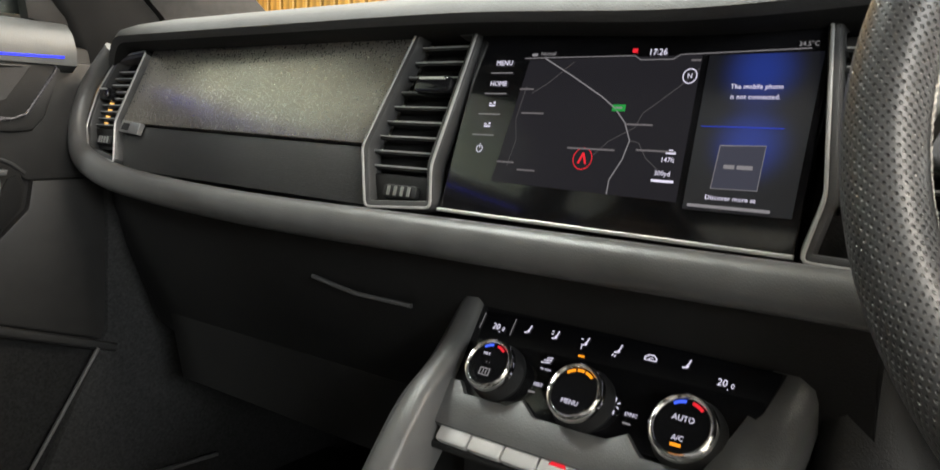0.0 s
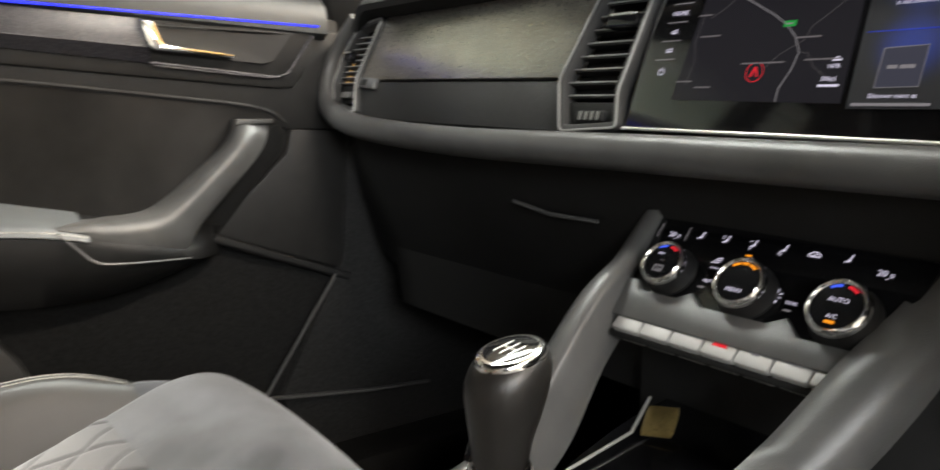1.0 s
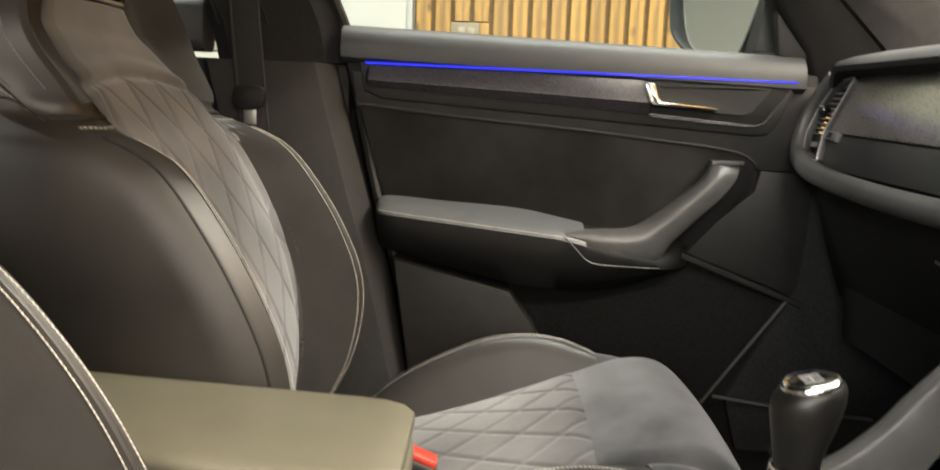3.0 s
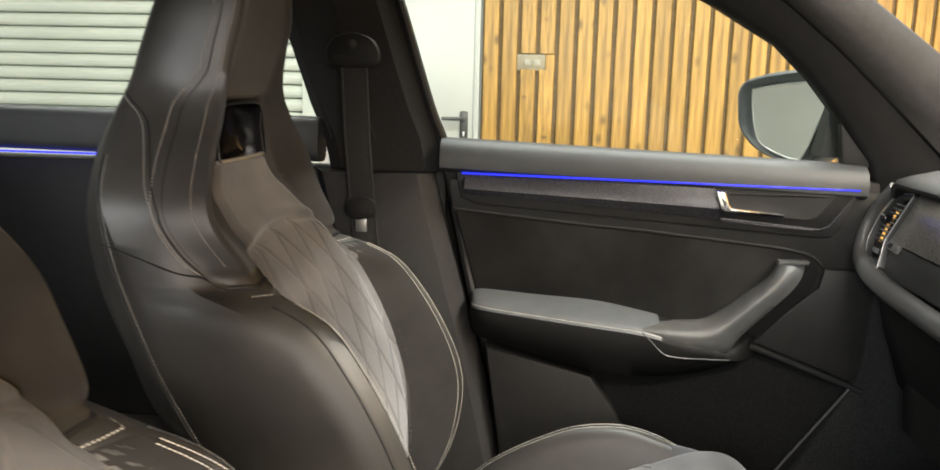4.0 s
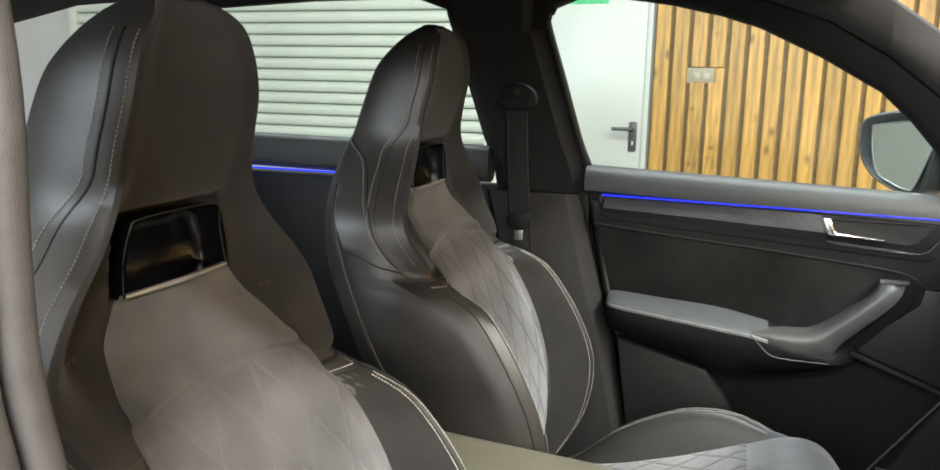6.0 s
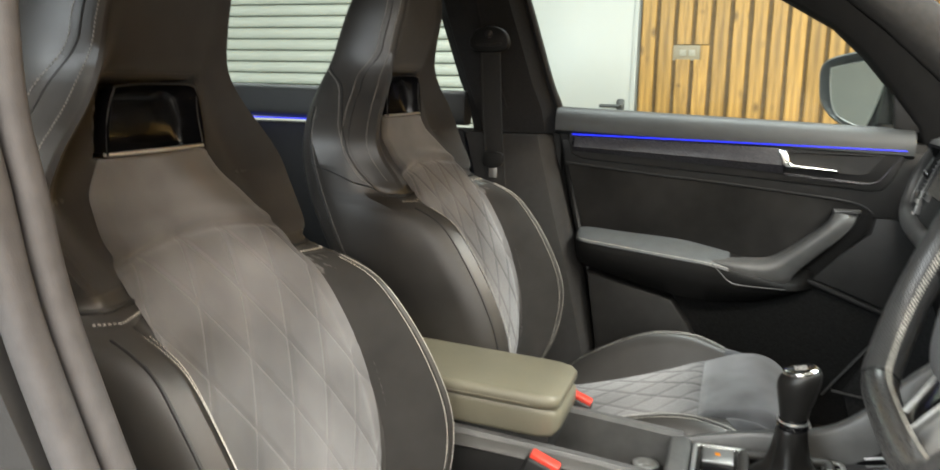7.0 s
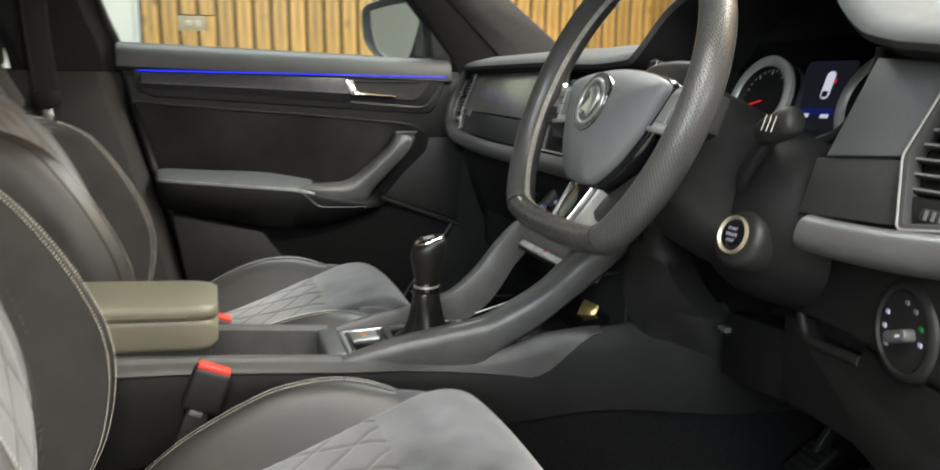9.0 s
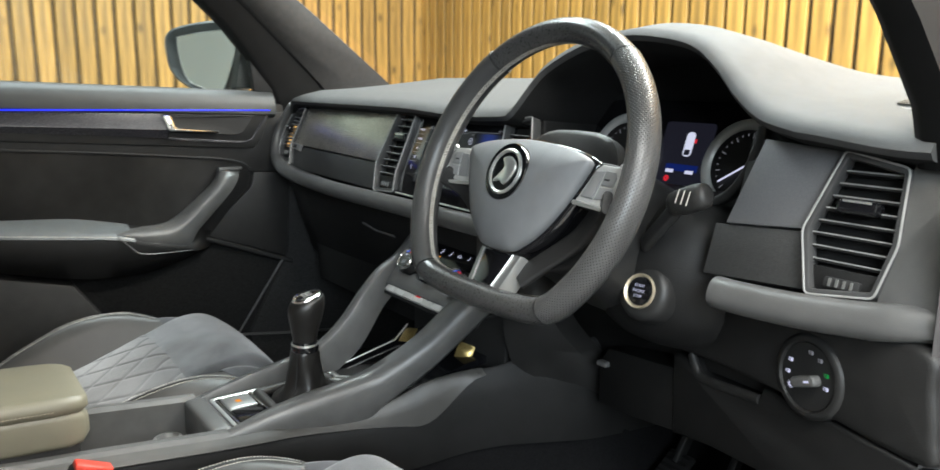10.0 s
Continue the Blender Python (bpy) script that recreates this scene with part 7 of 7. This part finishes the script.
def back_front(u, z):
    """The front of the backrest at u from -1 to 1 across and height z, with the seat's middle at 0."""
    w, k, c = lerp(T_W, z), lerp(T_K, z), lerp(T_C, z)
    a = abs(u)
    y = c + (k - c) * step(0.64, 0.92, a)
    y -= min(0.055 - 0.035 * step(1.0, 0.93, z) - 0.030 * step(1.16, 1.22, z), max(0.0, 0.5 * (y - lerp(T_B, z)))) * step(0.88, 1.0, a) ** 1.6
    if 1.08 < z < 1.18:
        y -= 0.055 * step(1.086, 1.094, z) * step(1.178, 1.170, z) * step(0.092, 0.084, abs(u * w) + 0.12 * (z - 1.09))
    return Vector((u * w, y, z))


def quilt(a, b, pitch=0.062, slope=0.62):
    """Depth of the diamond quilting at a across and b along, in metres."""
    g = 0.0
    for s in (-1, 1):
        q = (a + s * b * slope) / pitch
        d = abs(q - round(q)) * pitch
        g = max(g, math.exp(-(d / 0.0032) ** 2))
    return g


T_CUSH = [((-0.67, 0.505), (-0.67, 0.45)), ((-0.56, 0.510), (-0.60, 0.482)), ((-0.49, 0.522), (-0.50, 0.565)), ((-0.38, 0.556), (-0.41, 0.614)), ((-0.30, 0.586), (-0.35, 0.634)), ((-0.22, 0.618), (-0.28, 0.637)), ((-0.165, 0.634), (-0.22, 0.620)), ((-0.125, 0.630), (-0.175, 0.594)), ((-0.093, 0.604), (-0.13, 0.556)), ((-0.060, 0.550), (-0.09, 0.505)), ((-0.030, 0.485), (-0.06, 0.450)), ((-0.015, 0.43), (-0.05, 0.40))]
CUSH_C = curve_through([(y, z, 0) for (y, z), _ in T_CUSH], 6)
CUSH_K = curve_through([(y, z, 0) for _, (y, z) in T_CUSH], 6)


def cushion(u, i):
    c, k = CUSH_C[i], CUSH_K[i]
    a = abs(u)
    t = step(0.58, 0.78, a) * (0.72 if u > 0 else 1.0)
    y, z = c.x + (k.x - c.x) * t, c.y + (k.y - c.y) * t
    z -= 0.012 * math.exp(-((a - 0.63) / 0.035) ** 2) + 0.010 * (a / 0.6) ** 2 * (1 - t)
    z -= 0.10 * step(0.80, 1.0, a) ** 1.6
    w = 0.252 - 0.035 * step(45, len(CUSH_C) - 1, i) * 1.0
    return Vector((u * w * (1.10 if u > 0 else 1.0), y, z))


T_INS = smoothed([(0.47, 0.30), (0.52, 0.46), (0.58, 0.60), (0.65, 0.67), (0.80, 0.70), (0.90, 0.71), (0.955, 0.72), (0.975, 0.69), (1.0, 0.62), (1.064, 0.47), (1.088, 0.43)], 4)


def side_ring(z):
    """The side of the backrest at height z, from its front edge round to the rear."""
    fy, fc = back_front(1.0, z).y, back_front(0.0, z).y
    w, ws, yb = lerp(T_W, z), lerp(T_SIDE, z), min(lerp(T_B, z), fc - 0.02)
    bulge = 0.045 * step(0.80, 0.95, z) * step(1.17, 1.05, z)
    ym = min(fy - 0.004, lerp(T_C, z) * 0.45 + yb * 0.55)
    return [Vector((w * 0.25 + ws * 0.77, fy * 0.75 + ym * 0.25, z)), Vector((ws * 1.03, ym, z)), Vector((ws, ym * 0.35 + (yb + 0.022 + bulge) * 0.65, z)), Vector((ws * 0.95, yb + 0.014 + bulge * 0.7, z)), Vector((ws * 0.84, yb + 0.003 + bulge * 0.35, z)), Vector((ws * 0.5, yb - 0.003, z))]


def side_at(sg, y, z):
    """A point on the side of the backrest at depth y and height z; sg is the side."""
    run = [back_front(1.0, z)] + side_ring(z)
    y = max(min(y, run[0].y - 0.001), run[-1].y + 0.001)
    for p, q in zip(run, run[1:]):
        if q.y <= y <= p.y:
            x = p.x + (q.x - p.x) * (p.y - y) / max(1e-6, p.y - q.y)
            return Vector((sg * (x + 0.0006), y, z))
    return Vector((sg * run[0].x, y, z))


def build_seat(xc, label):
    s = thing("sports_seat", (xc, -0.35, 0.34), label, "seat", "front seats")
    off = Vector((xc, 0, 0))
    us = [-1 + 2 * i / 48 for i in range(49)]
    zs = sorted([0.46 + i * 0.928 / 90 for i in range(91)] + [1.091, 1.094, 1.098, 1.163, 1.168, 1.172])
    rings = []
    for z in zs:
        f = [back_front(u, z) for u in us]
        half_ = side_ring(z)
        r = f + half_ + [Vector((0, min(lerp(T_B, z), f[24].y - 0.02) - 0.005, z))] + [Vector((-q.x, q.y, z)) for q in reversed(half_)]
        rings.append([p + off for p in r])
    back = part("backrest", loft(rings), M_LEATHER, s, "black leather backrest with integrated headrest", angle=50)
    # matt cover on the front of the head and shoulders
    cz = [0.972 + 0.408 * i / 60 for i in range(61)] + [1.0915, 1.0955, 1.163, 1.168, 1.172]
    bm, grid = bmesh.new(), []
    for z in sorted(cz):
        grid.append([bm.verts.new(back_front(-0.92 + 1.84 * i / 60, z) + off + Vector((0, 0.0006, 0))) for i in range(61)])
    for a, b in zip(grid, grid[1:]):
        for i in range(60):
            bm.faces.new((a[i], a[i + 1], b[i + 1], b[i]))
    part("head_cover", bm, M_NAP, back, "black-brown suede cover on the head and shoulders", angle=50)
    # matt inner faces of the side bolsters
    for sg in (-1, 1):
        bm, grid = bmesh.new(), []
        for j in range(51):
            z = 0.50 + 0.445 * j / 50
            u0 = lerp(T_INS, z) - 0.02
            grid.append([bm.verts.new(back_front(sg * (u0 + (0.880 - u0) * i / 12), z) + off + Vector((0, 0.0006, 0))) for i in range(13)])
        for a, b in zip(grid, grid[1:]):
            for i in range(12):
                bm.faces.new((a[i], a[i + 1], b[i + 1], b[i]))
        part("bolster_face", bm, M_BOLSTER, back, "dark grey suede face of the side bolster", angle=60)
    # quilted suede centre
    bm = bmesh.new()
    nu, nz = 150, 250
    grid = []
    for j in range(nz + 1):
        z = 0.475 + (1.088 - 0.475) * j / nz
        half = lerp(T_INS, z)
        row = []
        for i in range(nu + 1):
            u = half * (-1 + 2 * i / nu)
            p = back_front(u, z)
            e = min(1.0, 7 * (1 - abs(-1 + 2 * i / nu)) + 0.0)
            q = quilt(p.x, z, 0.076, 0.57) * step(1.005, 0.995, z - 0.02 * (1 - (u / half) ** 2) + 0.02)
            arch = math.exp(-((z - (0.985 + 0.016 * (1 - (u / half) ** 2))) / 0.0045) ** 2) - 0.6 * math.exp(-((z - (0.997 + 0.018 * (1 - (u / half) ** 2))) / 0.008) ** 2)
            d = max(0.0020, 0.0024 + 0.0055 * e ** 0.5 - 0.0026 * q - 0.0060 * arch)
            row.append(bm.verts.new(p + off + Vector((0, d, d * 0.3))))
        grid.append(row)
    for a, b in zip(grid, grid[1:]):
        for i in range(nu):
            bm.faces.new((a[i], a[i + 1], b[i + 1], b[i]))
    part("back_insert", bm, M_SUEDE, back, "diamond-quilted grey suede", angle=80)
    # headrest slot
    slot = [(-0.083, 0.0), (-0.080, 0.030), (-0.073, 0.060), (-0.066, 0.072), (-0.050, 0.077), (0.0, 0.079), (0.050, 0.077), (0.066, 0.072), (0.073, 0.060), (0.080, 0.030), (0.083, 0.0)]
    liner = bmesh.new()
    ringv = [[liner.verts.new(off + Vector((x * f, y, 1.0925 + z * g + dz))) for x, z in slot] for f, g, dz, y in ((1.0, 1.0, 0.0, -0.857), (0.97, 0.97, 0.001, -0.868), (0.93, 0.93, 0.003, -0.885), (0.80, 0.80, 0.008, -0.896), (0.40, 0.40, 0.022, -0.901))]
    for a, b in zip(ringv, ringv[1:]):
        for i in range(len(slot)):
            k = (i + 1) % len(slot)
            liner.faces.new((a[i], a[k], b[k], b[i]))
    liner.faces.new(ringv[-1])
    part("slot_liner", liner, M_BOWL, back, "gloss black bowl of the headrest slot", angle=50)
    part("slot_strip", sweep([off + Vector((x, -0.858 - 0.004 * abs(x) / 0.08, 1.0935)) for x in (-0.082, 0, 0.082)], rounded(0.007, 0.004, 0.001, 2)), M_STRIP, back, "bright silver strip")
    part("slot_edge", sweep(curve_through([off + Vector(p) for p in ((-0.082, -0.860, 1.095), (-0.077, -0.862, 1.13), (-0.070, -0.858, 1.160), (-0.060, -0.856, 1.168), (0, -0.854, 1.170), (0.060, -0.856, 1.168), (0.070, -0.858, 1.160), (0.077, -0.862, 1.13), (0.082, -0.860, 1.095))], 4), circle(0.0008, 6)), M_VENT, back, "thin grey edge")
    # seams of the rear shell and of the head on each side, with a row of stitches along them
    st3 = bmesh.new()
    for sg in (-1, 1):
        for run, rows in ((((-0.966, 1.185), (-0.950, 1.172), (-0.922, 1.152), (-0.898, 1.112), (-0.882, 1.073), (-0.862, 1.030), (-0.838, 0.990), (-0.806, 0.964), (-0.785, 0.955)), (-0.006,)), (((-0.945, 1.010), (-0.909, 1.003), (-0.862, 0.985), (-0.812, 0.967), (-0.785, 0.957)), ()), (((-0.958, 1.11), (-0.950, 1.06), (-0.935, 1.00), (-0.918, 0.947), (-0.884, 0.871), (-0.850, 0.808), (-0.80, 0.72)), (0.006,))):
            path = curve_through([(0, y, z) for y, z in run], 6)
            arc = [side_at(sg, p.y, p.z) + off for p in path]
            part("shell_seam", sweep(arc, circle(0.0014, 6), up=(1, 0, 0)), M_RUBBER, back)
            for d in rows:
                stitches(st3, [side_at(sg, p.y + d, p.z) + off for p in path], (sg, 0, 0.1), lift=0.0009)
        heads = [0.985 + 0.365 * i / 44 for i in range(45)]
        edge = [back_front(sg * 0.985, z) + off + Vector((sg * 0.0006, 0, 0)) for z in heads]
        part("head_seam", sweep(edge, circle(0.0014, 6), up=(0, 1, 0)), M_RUBBER, back)
        stitches(st3, [back_front(sg * 0.945, z) + off for z in heads], (sg * 0.6, 0.8, 0), lift=0.0016)
        stitches(st3, [side_at(sg, back_front(1.0, z).y - 0.007, z) + off for z in heads], (sg, 0.3, 0), lift=0.0010)
    part("head_stitching", st3, M_THREAD3, back, "double stitching round the head", flat=True)["kind"] = "stuff"
    # seams, piping and stitches
    zr = [0.50 + i * 0.44 / 44 for i in range(45)]
    st_ = bmesh.new()
    for sg in (-1, 1):
        edge = [back_front(sg * 0.985, z) + off + Vector((0, 0.0015, 0)) for z in zr]
        part("piping", sweep(edge, circle(0.0018, 8), up=(1, 0, 0)), M_RUBBER, back)
        for uu in (0.868, 0.900):
            stitches(st_, [back_front(sg * uu, z) + off for z in zr], (sg * 0.8 if uu > 0.9 else -sg * 0.4, 1, 0.3))
        neck = [back_front(sg * u, 0.957) + off + Vector((0, 0.001, 0)) for u in (0.62, 0.70, 0.80, 0.90, 0.98)]
        part("seam_piping", sweep(curve_through(neck, 3), circle(0.003, 8)), M_RUBBER, back)
        stitches(st_, [back_front(sg * u, 0.948) + off for u in (0.62, 0.70, 0.80, 0.90, 0.98)], (0, 1, 0.6))
    part("stitching", st_, M_THREAD, back, "pale double stitching", flat=True)["kind"] = "stuff"
    # cushion
    rings = []
    n = len(CUSH_C)
    for i in range(n):
        f = [cushion(u, i) for u in us]
        zb = 0.38
        r = f + [Vector((f[-1].x, f[-1].y, min(f[-1].z - 0.01, zb))), Vector((f[0].x, f[0].y, min(f[0].z - 0.01, zb)))]
        rings.append([p + off for p in r])
    cu = part("cushion", loft(rings), M_LEATHER, s, "black leather seat cushion", angle=50)
    for nm, i0, i1, ql, lab in (("cushion_insert", 6, 28, True, "diamond-quilted grey suede"), ("thigh_pad", 28, n - 6, False, "plain grey suede")):
        bm = bmesh.new()
        grid = []
        m = (i1 - i0) * 5
        for j in range(m + 1):
            t = i0 + (i1 - i0) * j / m
            ia = min(int(t), n - 2)
            fr_ = t - ia
            row = []
            for i in range(nu + 1):
                u = (0.585 + (0 if ql else 0.17 * step(0.0, 0.35, j / m))) * (-1 + 2 * i / nu)
                p = cushion(u, ia) * (1 - fr_) + cushion(u, ia + 1) * fr_
                q_ = cushion(u, ia + 1) - cushion(u, ia)
                nrm = Vector((1, 0, 0)).cross(q_).normalized()
                if nrm.z < 0 and abs(nrm.z) > 0.05:
                    nrm = -nrm
                e = min(1.0, 8 * (1 - abs(-1 + 2 * i / nu)), 0.15 + 0.15 * (j if not ql else m - j), 1.0)
                d = max(0.001, 0.001 + (0.007 if ql else 0.0045) * max(0, e) ** 0.5 - (0.0028 * quilt(p.x, p.y, 0.074, 0.80) if ql else 0))
                row.append(bm.verts.new(p + off + nrm * d))
            grid.append(row)
        for a, b in zip(grid, grid[1:]):
            for i in range(nu):
                bm.faces.new((a[i], a[i + 1], b[i + 1], b[i]))
        part(nm, bm, M_SUEDE if ql else M_SUEDE_T, cu, lab, angle=80)
    st2 = bmesh.new()
    for sg in (-1, 1):
        for uu in (0.775, 0.82):
            stitches(st2, [cushion(sg * uu, i) + off for i in range(4, n - 8)], (0, 0.1, 1))
        part("piping", sweep([cushion(sg * 0.80, i) + off + Vector((0, 0, 0.001)) for i in range(4, n - 6)], circle(0.0018, 8)), M_RUBBER, cu)
    part("stitching", st2, M_THREAD, cu, "pale double stitching", flat=True)["kind"] = "stuff"
    # base, side valance and recliner cover
    part("seat_base", box((xc - 0.20, -0.62, 0.335), (xc + 0.20, -0.09, 0.43), 0.02), M_LOWER, s)
    for sg in (-1, 1):
        part("side_cover", box((xc + sg * 0.235 - 0.018, -0.68, 0.36), (xc + sg * 0.235 + 0.018, -0.20, 0.47), 0.015), M_LOWER, s)
    return s


seat = build_seat(SEAT_X, "black leather and quilted grey suede sports seat behind the steering wheel")
seat2 = copy_thing(seat, Matrix.Translation((-SEAT_X, -0.35, 0.34)))
seat.location.z -= 0.018
tagged(seat2, "black leather and quilted grey suede sports seat for the front passenger")

# passenger's belt on the centre pillar
bl = thing("seat_belt", (-0.68, -0.78, 0.9), "black seat belt hanging on the passenger-side centre pillar", "seat belt")
strap = [(-0.666, -0.775, 1.262), (-0.668, -0.775, 1.235), (-0.672, -0.770, 1.10), (-0.680, -0.760, 0.95), (-0.685, -0.74, 0.75)]
st_b = part("strap", sweep(strap, rounded(0.048, 0.003, 0.001, 2), up=(1, 0, 0)), M_WEB, bl, "black woven strap")
for q in (-0.0215, 0.0215):
    part("selvedge", sweep([(x + 0.0012, y + q, z) for x, y, z in strap], rounded(0.004, 0.0022, 0.0008, 2), up=(1, 0, 0)), M_RUBBER, st_b)
gd = part("guide", slab(corner_loop([(-0.822, 1.250), (-0.812, 1.232), (-0.775, 1.228), (-0.738, 1.232), (-0.728, 1.250), (-0.740, 1.276), (-0.775, 1.288), (-0.810, 1.276)]), from_side(-0.652), 0.018, bevel=0.006), M_LOWER, bl, "black plastic belt guide")
part("guide_slot", sweep([(-0.6505, -0.806, 1.246), (-0.6505, -0.775, 1.243), (-0.6505, -0.744, 1.246)], rounded(0.007, 0.003, 0.0012, 2), up=(1, 0, 0)), M_DARK, gd)
part("guide_bolt", lathe([(0.009, -0.004), (0.009, 0.003), (0.006, 0.005), (0.0005, 0.0055)], from_side(-0.652) @ Matrix.Translation((-0.775, 1.268, 0)), 16), M_RUBBER, gd)
tg = part("tongue", slab(corner_loop([(-0.782, 0.998), (-0.745, 0.998), (-0.736, 0.985), (-0.742, 0.966), (-0.770, 0.960), (-0.788, 0.972)]), from_side(-0.660), 0.012, bevel=0.004), M_LOWER, bl, "black tongue on the strap")
part("blade", box((-0.668, -0.772, 0.938), (-0.6655, -0.752, 0.964), 0.0008), M_SILVER, tg, "steel blade")

# rear bench, seen between and beside the front seats
rb = thing("rear_bench", (0, -1.55, 0.34), "dark rear bench seat in the shadow behind the front seats", "rear seat")
part("cushion", box((-0.66, -1.60, 0.36), (0.66, -1.10, 0.58), 0.05, 4), M_LEATHER, rb)
part("backrest", box((-0.66, -0.08, -0.32), (0.66, 0.08, 0.32), 0.05, 4, m=pose(0, -1.68, 0.84, 12, 0, 0)), M_LEATHER, rb)

# ---------------------------------------------------------------- pine slats on the walls, piece by piece
def slat_run(owner, count, place, width=0.0800, h=3.08, gaps=()):
    for k in range(count):
        w = width * (0.95 + 0.10 * random.random())
        key = random.randrange(6)
        if (owner, key) not in SLAT_MESH:
            bm = box((-0.010, -width / 2 * (0.96 + 0.012 * key), 0), (0.012, width / 2 * (0.96 + 0.012 * key), h), 0.0035, 1)
            me = bpy.data.meshes.new("slat")
            bmesh.ops.recalc_face_normals(bm, faces=bm.faces)
            bm.to_mesh(me)
            bm.free()
            me.materials.append(M_WOOD)
            SLAT_MESH[(owner, key)] = me
        cuts = [(0, 1)]
        if k in gaps:
            cuts = [(0, 1.300 / h), (1.382 / h, 1)]
        for a, b in cuts:
            ob = new("slat", SLAT_MESH[(owner, key)])
            ob.parent = owner
            ob.matrix_basis = place(k) @ Matrix.Translation((0, 0, a * h)) @ Matrix.Diagonal((1, 1, b - a, 1))


SLAT_MESH = {}
cl1 = thing("slat_cladding", (WX, 0.7, 0), "upright knotty pine slats on the side wall", "wall cladding", kind="structure")
cl2 = thing("slat_cladding", (0.2, FY, 0), "upright knotty pine slats on the front wall", "wall cladding", kind="structure")
P1 = 0.0995


def place_side(k):
    y = -0.752 + k * P1
    return pose(0, y - 0.7, 0.005, 0, 0, 0)


def place_front(k):
    return pose(WX + 0.05 + k * P1 - 0.2, 0, 0.005, 0, 0, -90)


n_side = int((FY + 0.762) / P1)
slat_run(cl1, n_side + 1, place_side, gaps=(2, 3))
part("slat", box((WX - 0.010, -0.462, 1.298), (WX + 0.012, -0.412, 1.384), 0.003, 1), M_WOOD, cl1)
slat_run(cl2, 78, place_front)
